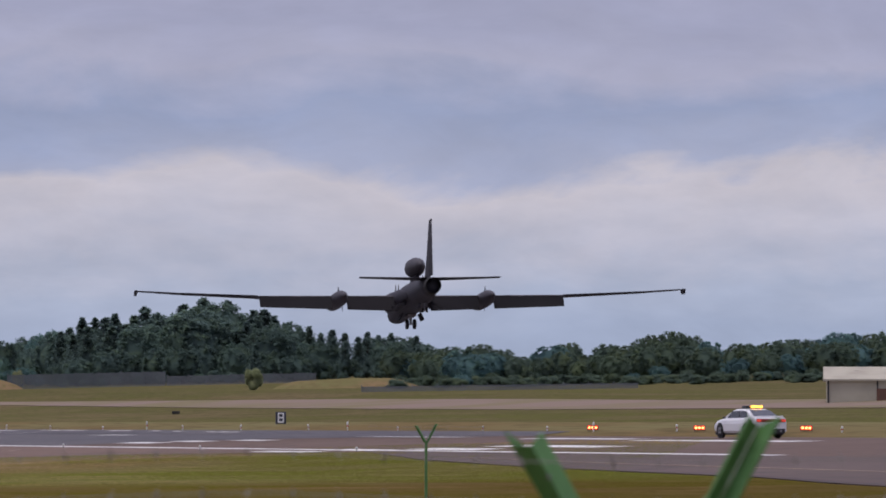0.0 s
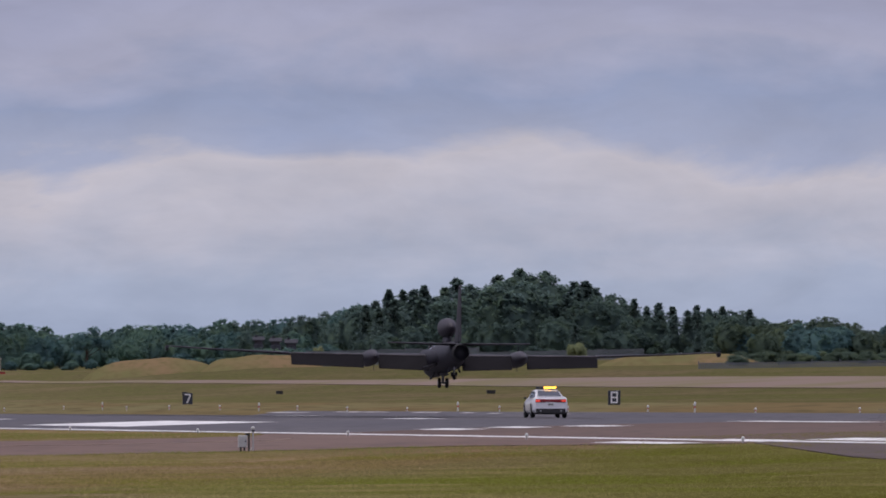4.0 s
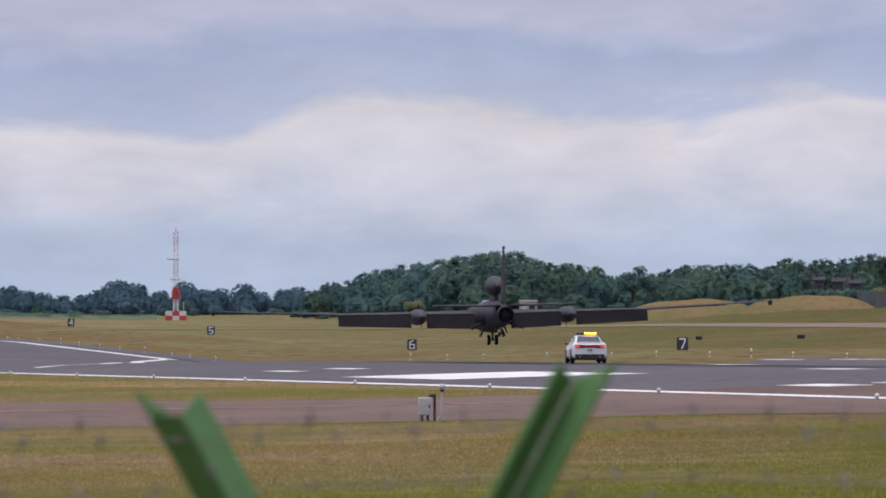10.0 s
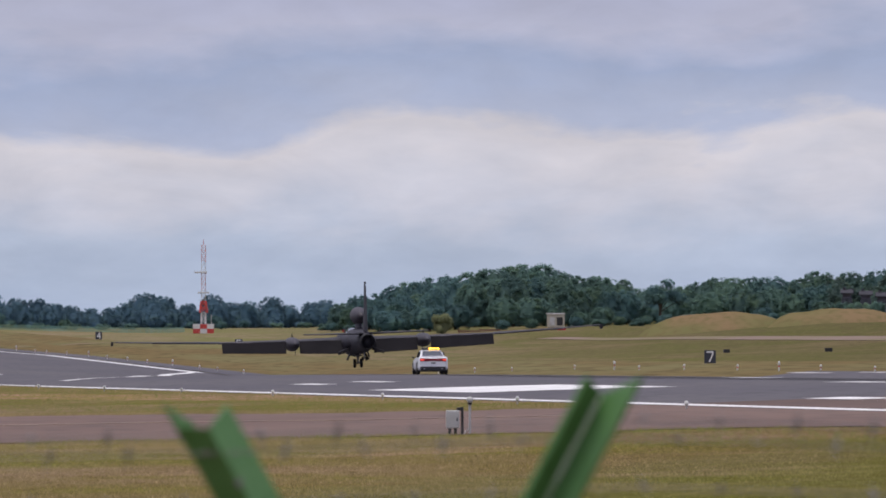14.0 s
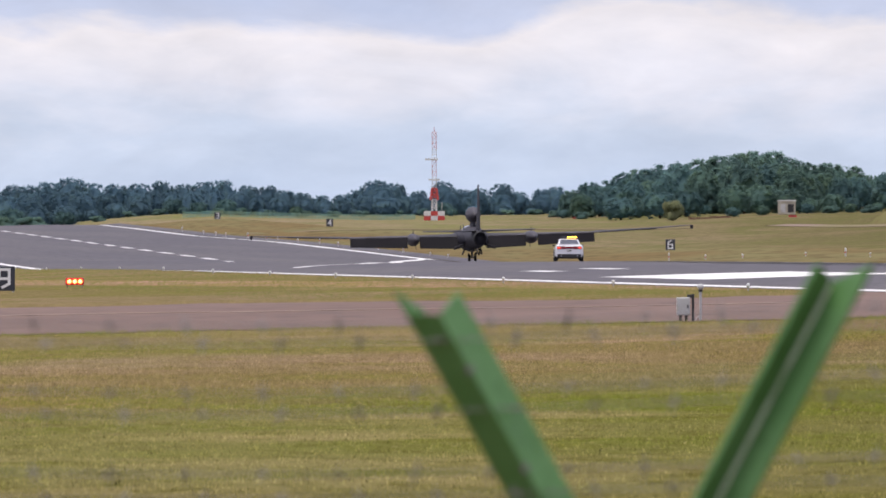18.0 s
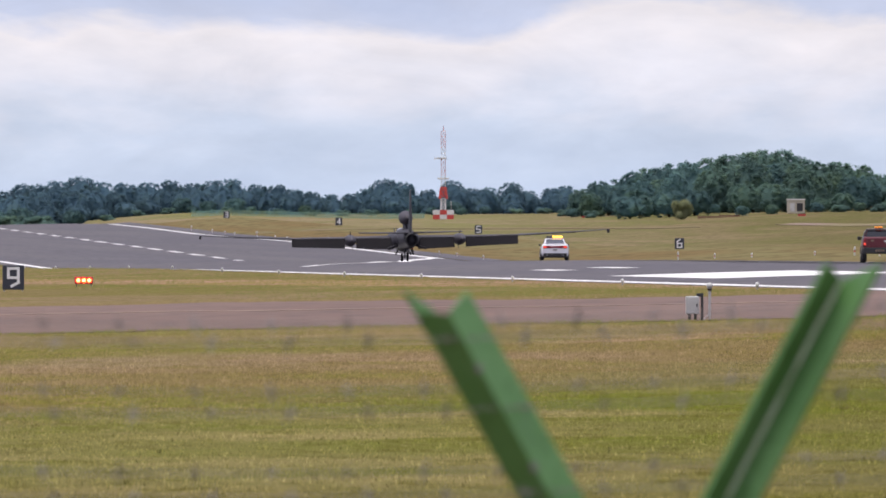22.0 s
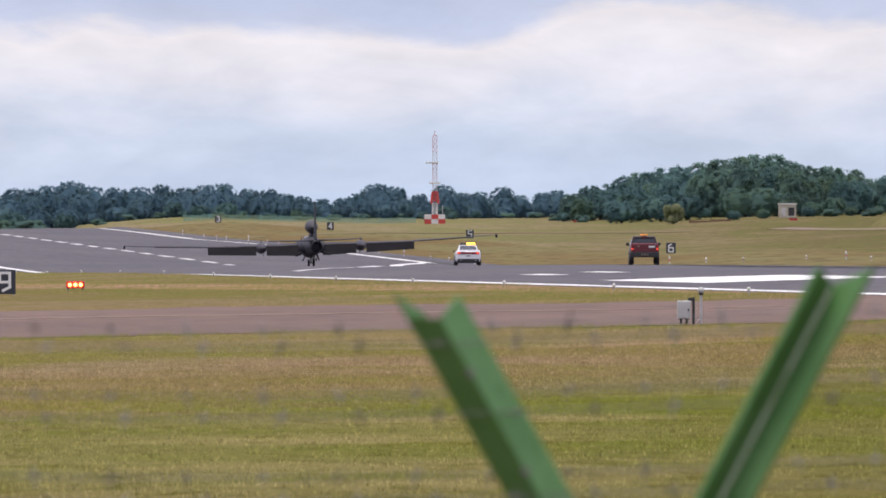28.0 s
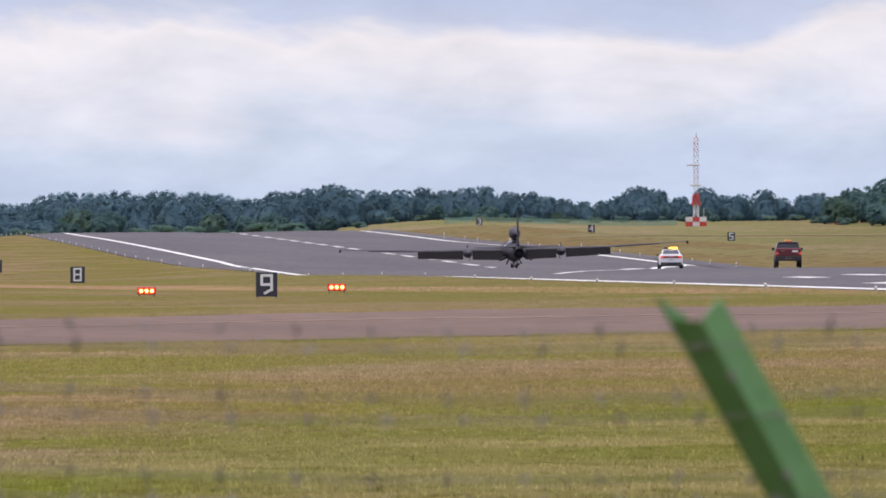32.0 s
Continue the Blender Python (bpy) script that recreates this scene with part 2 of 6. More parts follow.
# mown greener grass nearest the fence, a rusty band beyond it; darker east and south, a dimmer exposure put into the
# colour
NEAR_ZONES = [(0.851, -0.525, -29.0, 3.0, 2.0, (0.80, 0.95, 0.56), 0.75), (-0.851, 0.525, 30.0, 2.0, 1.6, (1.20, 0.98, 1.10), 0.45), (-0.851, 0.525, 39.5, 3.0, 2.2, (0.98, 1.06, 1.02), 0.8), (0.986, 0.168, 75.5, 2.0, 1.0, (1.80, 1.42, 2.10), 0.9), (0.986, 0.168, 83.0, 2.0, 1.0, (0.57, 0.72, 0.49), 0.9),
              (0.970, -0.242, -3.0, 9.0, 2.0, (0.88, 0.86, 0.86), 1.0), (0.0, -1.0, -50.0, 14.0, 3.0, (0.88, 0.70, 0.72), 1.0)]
# far grass: a dimmer exposure towards the east, put into the colour
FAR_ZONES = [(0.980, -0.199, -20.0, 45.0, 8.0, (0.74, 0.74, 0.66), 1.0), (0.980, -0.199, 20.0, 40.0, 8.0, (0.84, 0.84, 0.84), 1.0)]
NEAR_LAYERS = [(0.030, (1.0, 0.9, 1), (0.180, 0.139, 0.084), 0.44, 0.58), (0.075, (0.8, 1.0, 1), (0.118, 0.120, 0.026), 0.44, 0.55), (0.17, (0.6, 1.0, 1), (0.225, 0.166, 0.104), 0.54, 0.68),
               (0.45, (0.7, 1.0, 1), (0.124, 0.110, 0.034), 0.52, 0.70), (1.6, (1, 0.8, 1), (0.104, 0.084, 0.032), 0.50, 0.70), (6.0, (1, 0.8, 1), (0.210, 0.166, 0.092), 0.5, 0.72), (22.0, (1, 0.7, 1), (0.090, 0.078, 0.026), 0.50, 0.75)]
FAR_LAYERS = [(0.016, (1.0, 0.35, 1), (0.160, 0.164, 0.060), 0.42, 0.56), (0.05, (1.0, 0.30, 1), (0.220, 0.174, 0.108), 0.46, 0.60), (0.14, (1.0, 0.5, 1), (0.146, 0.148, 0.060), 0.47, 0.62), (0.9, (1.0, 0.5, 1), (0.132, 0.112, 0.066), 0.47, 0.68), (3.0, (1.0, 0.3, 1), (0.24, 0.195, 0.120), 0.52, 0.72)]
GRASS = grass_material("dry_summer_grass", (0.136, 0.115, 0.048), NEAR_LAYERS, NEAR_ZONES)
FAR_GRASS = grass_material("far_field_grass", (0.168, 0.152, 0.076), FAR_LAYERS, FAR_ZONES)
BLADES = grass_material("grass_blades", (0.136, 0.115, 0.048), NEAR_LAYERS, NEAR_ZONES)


def vary_blades():
    nt = BLADES.node_tree
    p = nt.nodes["Principled BSDF"]
    old = p.inputs["Base Color"].links[0].from_socket
    isl = nt.nodes.new("ShaderNodeNewGeometry")
    mr = nt.nodes.new("ShaderNodeMapRange")
    mr.inputs[3].default_value, mr.inputs[4].default_value = 0.85, 1.85
    nt.links.new(isl.outputs["Random Per Island"], mr.inputs[0])
    sc = nt.nodes.new("ShaderNodeVectorMath")
    sc.operation = "SCALE"
    nt.links.new(old, sc.inputs[0])
    nt.links.new(mr.outputs[0], sc.inputs["Scale"])
    nt.links.new(sc.outputs[0], p.inputs["Base Color"])


vary_blades()
ASPHALT = material("worn_dark_asphalt", (0.082, 0.076, 0.087), 0.75, vary=(0.07, (0.105, 0.096, 0.100), 0.4, 0.7), fine=(1.3, (0.052, 0.049, 0.054), 0.5, 0.75), stretch=(1, 0.35, 1), spec=0.25)
CONCRETE = material("brownish_old_concrete", (0.150, 0.100, 0.083), 0.85, vary=(0.06, (0.180, 0.122, 0.100), 0.4, 0.7), fine=(0.9, (0.10, 0.075, 0.068), 0.5, 0.75), stretch=(1, 0.5, 1), spec=0.15)
THRESHOLD = material("dark_brown_runway_concrete", (0.118, 0.080, 0.068), 0.85, vary=(0.06, (0.142, 0.098, 0.082), 0.4, 0.7), fine=(0.9, (0.082, 0.062, 0.056), 0.5, 0.75), stretch=(1, 0.5, 1), spec=0.15)
GREY_CONCRETE = material("grey_worn_concrete", (0.104, 0.078, 0.073), 0.85, vary=(0.06, (0.126, 0.094, 0.086), 0.4, 0.7), fine=(0.9, (0.075, 0.062, 0.062), 0.5, 0.75), stretch=(1, 0.5, 1), spec=0.15)
APRON = material("pale_pinkish_concrete", (0.215, 0.160, 0.130), 0.9, vary=(0.05, (0.18, 0.150, 0.085), 0.42, 0.62), spec=0.1)
RUBBER = material("rubber_stain", (0.040, 0.038, 0.042), 0.8, vary=(0.3, (0.062, 0.058, 0.064), 0.4, 0.65), stretch=(1, 0.2, 1), spec=0.2)
PAINT = material("worn_white_road_paint", (0.74, 0.73, 0.72), 0.7, vary=(0.5, (0.45, 0.44, 0.43), 0.52, 0.75), fine=(4.0, (0.38, 0.36, 0.36), 0.62, 0.8))
OLD_PAINT = material("faded_white_road_paint", (0.46, 0.44, 0.43), 0.8, vary=(0.4, (0.16, 0.15, 0.15), 0.42, 0.62))
YELLOW_PAINT = material("faded_yellow_line", (0.235, 0.165, 0.115), 0.8, vary=(0.5, (0.16, 0.115, 0.09), 0.45, 0.7))
BLACK_SKIN = material("matt_black_aircraft_paint", (0.029, 0.028, 0.036), 0.6, spec=0.3, vary=(0.35, (0.042, 0.040, 0.050), 0.45, 0.7), fine=(2.2, (0.026, 0.023, 0.029), 0.5, 0.8))
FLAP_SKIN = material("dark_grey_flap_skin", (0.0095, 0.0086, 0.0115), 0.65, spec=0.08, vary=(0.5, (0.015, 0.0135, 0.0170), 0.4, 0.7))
RADOME = material("dark_grey_radome", (0.046, 0.042, 0.050), 0.55, spec=0.3, vary=(0.8, (0.060, 0.056, 0.064), 0.4, 0.7))
TYRE = material("black_rubber", (0.018, 0.018, 0.019), 0.85)
STEEL = material("dull_steel", (0.33, 0.33, 0.34), 0.45, 0.8, vary=(3.0, (0.22, 0.21, 0.20), 0.5, 0.75))
HINGE_HIGHLIGHT = material("pale_hinge_highlight", (0.20, 0.18, 0.20), 0.6, vary=(0.6, (0.06, 0.055, 0.06), 0.42, 0.60))
BAY = material("grey_gear_bay", (0.17, 0.16, 0.165), 0.7)
GLASS = material("dark_tinted_glass", (0.020, 0.024, 0.030), 0.08, coat=0.5)
WHITE_CAR = material("white_car_paint", (0.78, 0.78, 0.80), 0.28, coat=0.6)
RED_CAR = material("dark_red_car_paint", (0.11, 0.008, 0.014), 0.35, coat=0.25)
PLASTIC = material("black_plastic_trim", (0.025, 0.025, 0.027), 0.6)
TAIL_LIGHT = material("red_tail_lamp", (0.22, 0.012, 0.018), 0.25, coat=0.5)
BRAKE_LIGHT = material("lit_red_tail_lamp", (0.6, 0.03, 0.02), 0.3, emit=0.6, emit_color=(1.0, 0.09, 0.05))
AMBER = material("lit_amber_beacon", (0.9, 0.4, 0.02), 0.3, emit=5.0, emit_color=(1.0, 0.50, 0.05))
AMBER_DIM = material("amber_beacon_lens", (0.75, 0.30, 0.02), 0.3, emit=0.35, emit_color=(1.0, 0.30, 0.05))
RED_LAMP = material("lit_red_lamp", (0.8, 0.06, 0.02), 0.3, emit=2.6, emit_color=(1.0, 0.09, 0.03))
LAMP_CORE = material("lit_lamp_core", (1.0, 0.7, 0.4), 0.3, emit=6.5, emit_color=(1.0, 0.34, 0.08))
WHITE_PAINT = material("weathered_white_paint", (0.66, 0.66, 0.64), 0.6, vary=(1.5, (0.5, 0.49, 0.46), 0.5, 0.75))
GREY_PAINT = material("light_grey_enamel", (0.50, 0.50, 0.49), 0.5, vary=(2.0, (0.38, 0.37, 0.35), 0.5, 0.75))
RED_PAINT = material("signal_red_paint", (0.52, 0.055, 0.045), 0.55, vary=(1.0, (0.40, 0.07, 0.06), 0.45, 0.75))
# the mast's red is lightened to carry the haze of distance
MAST_RED = material("hazed_red_mast_paint", (0.58, 0.25, 0.23), 0.6, vary=(1.0, (0.62, 0.38, 0.36), 0.45, 0.7))
SIGN_BLACK = material("black_sign_panel", (0.030, 0.034, 0.050), 0.5)
SIGN_WHITE = material("white_sign_numeral", (0.75, 0.75, 0.75), 0.6)
FENCE_GREEN = material("green_powder_coated_steel", (0.080, 0.198, 0.054), 0.42, spec=0.5, vary=(9.0, (0.110, 0.240, 0.080), 0.45, 0.75), fine=(40.0, (0.05, 0.14, 0.03), 0.55, 0.8))
# pale colour that paints the bright glint on the fence arm
EDGE_HIGHLIGHT = material("pale_green_edge_highlight", (0.62, 0.68, 0.52), 0.45, vary=(20.0, (0.26, 0.36, 0.18), 0.45, 0.65))
WIRE = material("galvanised_wire", (0.22, 0.205, 0.195), 0.65, 0.35)
BARK = material("grey_brown_bark", (0.075, 0.058, 0.042), 0.95, vary=(2.0, (0.045, 0.035, 0.027), 0.4, 0.7))
EARTH = material("dry_earth_bank", (0.200, 0.140, 0.078), 0.95, spec=0.0, vary=(0.10, (0.150, 0.138, 0.062), 0.40, 0.56), fine=(1.0, (0.14, 0.115, 0.055), 0.45, 0.7))
BRICK = material("dull_red_brick", (0.16, 0.075, 0.055), 0.9, vary=(1.2, (0.11, 0.06, 0.045), 0.45, 0.7))
PALE_WALL = material("dull_pinkish_wall", (0.096, 0.094, 0.116), 0.9, vary=(0.8, (0.080, 0.078, 0.098), 0.45, 0.7))
CREAM = material("cream_metal_sheet", (0.45, 0.42, 0.33), 0.7, vary=(0.5, (0.36, 0.33, 0.26), 0.45, 0.75))
ROOFING = material("weathered_sheet_roof", (0.40, 0.37, 0.30), 0.8, vary=(0.4, (0.30, 0.27, 0.22), 0.45, 0.75))
SLATE = material("dark_roof_tile", (0.046, 0.046, 0.058), 0.9, vary=(1.0, (0.038, 0.038, 0.048), 0.45, 0.7))
FAR_FENCE = material("grey_green_fence_sheet", (0.150, 0.165, 0.182), 0.9, vary=(0.2, (0.115, 0.132, 0.146), 0.4, 0.7))
DRY_VERGE = material("rusty_dry_verge_grass", (0.160, 0.118, 0.060), 0.95, spec=0.0, stretch=(1, 0.2, 1), vary=(0.09, (0.165, 0.145, 0.074), 0.40, 0.58), fine=(0.8, (0.110, 0.088, 0.046), 0.48, 0.7))
WORN_TRACK = material("worn_dry_track", (0.190, 0.146, 0.098), 0.95, spec=0.0, vary=(0.12, (0.150, 0.135, 0.070), 0.42, 0.58))
VERGE = material("green_verge_grass", (0.138, 0.140, 0.050), 0.95, vary=(0.5, (0.20, 0.165, 0.065), 0.45, 0.65), fine=(3.0, (0.11, 0.135, 0.03), 0.5, 0.75), per_piece=0.3, spec=0.0)
DRY_TUFT = material("bleached_dry_grass", (0.250, 0.190, 0.100), 0.95, vary=(0.4, (0.17, 0.145, 0.06), 0.45, 0.62), per_piece=0.3, spec=0.0)
MESH_GREEN = material("green_mesh_panel", (0.19, 0.36, 0.31), 0.8, vary=(0.6, (0.22, 0.30, 0.18), 0.4, 0.7))


def leaves(name, base, light, dark):
    """Leaf material: part of the light that falls on a leaf comes through it."""
    m = material(name, base, 0.8, vary=(0.09, dark, 0.40, 0.62), fine=(0.45, light, 0.50, 0.70), per_piece=0.20, islands=0.25, spec=0.03)
    nt = m.node_tree
    p, out = nt.nodes["Principled BSDF"], nt.nodes["Material Output"]
    thin, mix = nt.nodes.new("ShaderNodeBsdfTranslucent"), nt.nodes.new("ShaderNodeMixShader")
    nt.links.new(p.inputs["Base Color"].links[0].from_socket, thin.inputs["Color"])
    mix.inputs[0].default_value = 0.66
    nt.links.new(p.outputs[0], mix.inputs[1])
    nt.links.new(thin.outputs[0], mix.inputs[2])
    nt.links.new(mix.outputs[0], out.inputs["Surface"])
    return m


# distance haze is put into the oak, ash and far leaf colours
OAK_LEAF = leaves("dark_hazed_oak_leaves", (0.132, 0.231, 0.229), (0.154, 0.259, 0.215), (0.122, 0.216, 0.229))
ASH_LEAF = leaves("mid_green_hazed_leaves", (0.150, 0.248, 0.204), (0.185, 0.284, 0.194), (0.137, 0.229, 0.214))
FAR_HAZE_LEAF = leaves("hazed_far_leaves", (0.130, 0.223, 0.284), (0.147, 0.242, 0.265), (0.121, 0.213, 0.282))
GREEN_LEAF = leaves("grey_green_leaves", (0.135, 0.190, 0.135), (0.170, 0.220, 0.125), (0.120, 0.172, 0.140))
PINE_LEAF = leaves("dark_pine_needles", (0.137, 0.198, 0.177), (0.156, 0.221, 0.164), (0.122, 0.181, 0.174))
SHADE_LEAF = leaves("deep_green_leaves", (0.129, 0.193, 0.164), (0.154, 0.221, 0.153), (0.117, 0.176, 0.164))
BUSH_LEAF = leaves("olive_bush_leaves", (0.310, 0.340, 0.190), (0.37, 0.39, 0.23), (0.24, 0.28, 0.155))


# ---------------------------------------------------------------- mesh helpers
def part(name, bm, mat, parent=None, label="", smooth=False, at=None):
    me = bpy.data.meshes.new(name)
    bm.to_mesh(me)
    bm.free()
    me.materials.append(mat)
    if smooth:
        me.polygons.foreach_set("use_smooth", [True] * len(me.polygons))
    ob = new(name, me)
    if parent is not None:
        ob.parent = parent
    if at is not None:
        ob.matrix_basis = at
    if label:
        ob["label"] = label
    return ob


def sheet(name, verts, faces, mat, parent=None, smooth=False, normals=None):
    me = bpy.data.meshes.new(name)
    me.from_pydata([tuple(v) for v in verts], [], [tuple(f) for f in faces])
    me.materials.append(mat)
    if smooth:
        me.polygons.foreach_set("use_smooth", [True] * len(me.polygons))
    if normals is not None:
        me.polygons.foreach_set("use_smooth", [True] * len(me.polygons))
        me.normals_split_custom_set_from_vertices([tuple(n) for n in normals])
    ob = new(name, me)
    if parent is not None:
        ob.parent = parent
    return ob


def thing(name, m, label, category, group="", kind=""):
    e = new(name)
    e.empty_display_size = 0.3
    e.matrix_basis = m
    return tagged(e, label, category, group, kind)


def box(bm, cx, cy, cz, sx, sy, sz, bevel=0.0, rot=None, taper=None):
    r = bmesh.ops.create_cube(bm, size=1.0)
    vs = r["verts"]
    for v in vs:
        f = 1.0
        if taper and v.co.z > 0:
            f = taper
        v.co = Vector((v.co.x * sx * f, v.co.y * sy * f, v.co.z * sz))
    if rot:
        bmesh.ops.rotate(bm, verts=vs, matrix=Euler([radians(a) for a in rot]).to_matrix(), cent=(0, 0, 0))
    for v in vs:
        v.co += Vector((cx, cy, cz))
    if bevel:
        es = list({e for v in vs for e in v.link_edges})
        bmesh.ops.bevel(bm, geom=es, offset=bevel, segments=2, affect="EDGES", profile=0.6)
    return bm


def rod(bm, a, b, r0, r1=None, n=8, caps=True):
    a, b = Vector(a), Vector(b)
    r1 = r0 if r1 is None else r1
    d = (b - a)
    q = d.to_track_quat("Z", "Y").to_matrix()
    ra = [bm.verts.new(a + q @ Vector((math.cos(2 * math.pi * i / n) * r0, math.sin(2 * math.pi * i / n) * r0, 0))) for i in range(n)]
    rb = [bm.verts.new(b + q @ Vector((math.cos(2 * math.pi * i / n) * r1, math.sin(2 * math.pi * i / n) * r1, 0))) for i in range(n)]
    for i in range(n):
        bm.faces.new((ra[i], ra[(i + 1) % n], rb[(i + 1) % n], rb[i]))
    if caps:
        bm.faces.new(ra[::-1])
        bm.faces.new(rb)
    return bm


def loft(bm, rings, close_ends=True):
    """Skin through rings of equally many points."""
    vs = [[bm.verts.new(p) for p in ring] for ring in rings]
    n = len(vs[0])
    for a, b in zip(vs, vs[1:]):
        for i in range(n):
            bm.faces.new((a[i], a[(i + 1) % n], b[(i + 1) % n], b[i]))
    if close_ends:
        bm.faces.new(vs[0][::-1])
        bm.faces.new(vs[-1])
    bmesh.ops.recalc_face_normals(bm, faces=bm.faces)
    return bm


def oval(y, rx, rz, cz=0.0, cx=0.0, n=20, power=2.0):
    pts = []
    for i in range(n):
        a = 2 * math.pi * i / n
        c, s = math.cos(a), math.sin(a)
        e = 2.0 / power
        pts.append((cx + rx * math.copysign(abs(c) ** e, c), y, cz + rz * math.copysign(abs(s) ** e, s)))
    return pts


# ---------------------------------------------------------------- the lie of the land
RW_NEAR, RW_MID, RW_FAR = 45.4, 76.5, 107.0


def pieces(x, pts):
    for (x0, y0), (x1, y1) in zip(pts, pts[1:]):
        if x <= x1:
            w = max(0.0, (x - x0) / (x1 - x0))
            return y0 + (y1 - y0) * w
    return pts[-1][1]


ALONG = [(-700, -0.8), (360, -0.80), (400, -0.93), (450, -1.15), (490, -1.32), (530, -1.50)]
BANK = [(110, -1.25), (118, -0.6), (128, 0.12), (155, 1.6), (190, 4.6), (253, 6.2), (330, 8.2), (900, 12.0)]


# how far the runway's two edges lie above an even crown
NEAR_RAISE = [(-900, 0.0), (425, 0.0), (459, 0.55), (481, 0.96), (507, 1.12), (570, 1.19), (608, 1.19), (651, 1.15), (700, 1.00), (760, 0.85), (950, 0.70)]
FAR_RAISE = [(-900, 0.0), (420, 0.0), (484, 0.26), (534, 0.33), (596, 0.50), (663, 0.63), (708, 0.70), (790, 0.35), (860, 0.50), (950, 0.50)]


def ground_z(x, y):
    """Height of the ground below the camera's level, which is 0."""
    shift = 1.5 * (min(max(x, 20), 200) - 76)
    yy = y - shift * min(1.0, max(0.0, (y - 300) / 200))
    along = pieces(min(yy, 530.0), ALONG)
    crest = 815 + 1.5 * (min(max(x, 20), 200) - 76)
    rise = 0.0165 * max(0.0, min(yy, crest) - 530) - 0.006 * max(0.0, yy - crest - 60)
    if x < 46:
        z = pieces(x, [(-400, -2.4), (0, -2.1), (24, -1.95), (34, -1.68), (44, -1.42), (46, -1.38)]) + (along + 0.8) * max(0, (x - 24) / 22) + rise
        # a low shoulder in the grass beside the runway
        z += 0.20 * math.exp(-((x - 40) / 4.0) ** 2) * min(1.0, max(0.0, (y - 300) / 50)) * min(1.0, max(0.0, (520 - y) / 50))
        z += pieces(y, NEAR_RAISE) * min(1.0, max(0.0, (x - 24) / 22))
    elif x < 107:
        z = along - 0.58 * ((x - 76.5) / 30.5) ** 2 + rise
        side = (x - 76.5) / 30.5
        z += pieces(y, FAR_RAISE) * side if side > 0 else -pieces(y, NEAR_RAISE) * side
    else:
        far = pieces(x, BANK)
        k = 0.55 + 0.45 * min(1.0, max(0.0, (y - 380) / 250))
        if far > 0:
            far *= k
        w = min(1.0, (x - 107) / 12)
        z = (along - 0.58 + pieces(y, FAR_RAISE)) * (1 - w) + far * w + rise * (1.0 if x < 128 else max(0.25, 1 - (x - 128) / 90))
    return z


XS = sorted(set([-1500, -800, -400, -200, -120, -80, -50, -30, -15, 0, 4, 8, 12, 16, 20, 24, 26, 28, 31, 34, 36.5, 39, 41.5, 44, 45.4, 46, 50, 55, 61, 68, 76.5, 84, 92, 98, 103, 107, 110, 114, 119, 123, 128, 135, 145, 155, 165, 172, 178, 183, 188, 190, 200, 215, 235, 253, 280, 330, 400, 500, 700, 900, 1300, 2000, 3000]))
YS = [-900, -500, -300, -200, -150] + list(range(-120, 30, 10)) + list(range(30, 180, 5)) + list(range(180, 1000, 10)) + [1020, 1060, 1100, 1200, 1400, 1700, 2200, 3000, 4400]


def land(name, xs, ys, mat, lift, label, category, smooth=True):
    verts = [(x, y, ground_z(x, y) + lift) for y in ys for x in xs]
    n = len(xs)
    faces = [(j * n + i, j * n + i + 1, (j + 1) * n + i + 1, (j + 1) * n + i) for j in range(len(ys) - 1) for i in range(n - 1)]
    return tagged(sheet(name, verts, faces, mat, smooth=smooth), label, category, kind="structure")


def span(x0, x1):
    return [x0] + [x for x in XS if x0 < x < x1] + [x1]


def reach(y0, y1):
    return [y0] + [y for y in YS if y0 < y < y1] + [y1]


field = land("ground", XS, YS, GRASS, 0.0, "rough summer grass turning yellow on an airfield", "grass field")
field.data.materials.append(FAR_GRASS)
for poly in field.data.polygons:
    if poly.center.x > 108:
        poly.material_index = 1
land("runway", span(RW_NEAR, RW_FAR), reach(176, 960), ASPHALT, 0.012, "dark worn asphalt runway with white markings", "runway")
land("runway_threshold", span(RW_NEAR, RW_FAR), reach(-60, 176), THRESHOLD, 0.012, "brown concrete runway start with rubber stains", "runway")
land("far_shoulder", span(107.0, 117.4), reach(262, 404), ASPHALT, 0.09, "dark asphalt shoulder with faded dashes", "runway")
land("far_side_shoulder", span(107.0, 111.0), reach(455, 930), ASPHALT, 0.06, "dark asphalt shoulder beside the runway", "runway")
land("dry_verge", span(107.2, 127.0), reach(60, 900), DRY_VERGE, 0.03, "strip of dry brown grass along the runway edge", "grass")


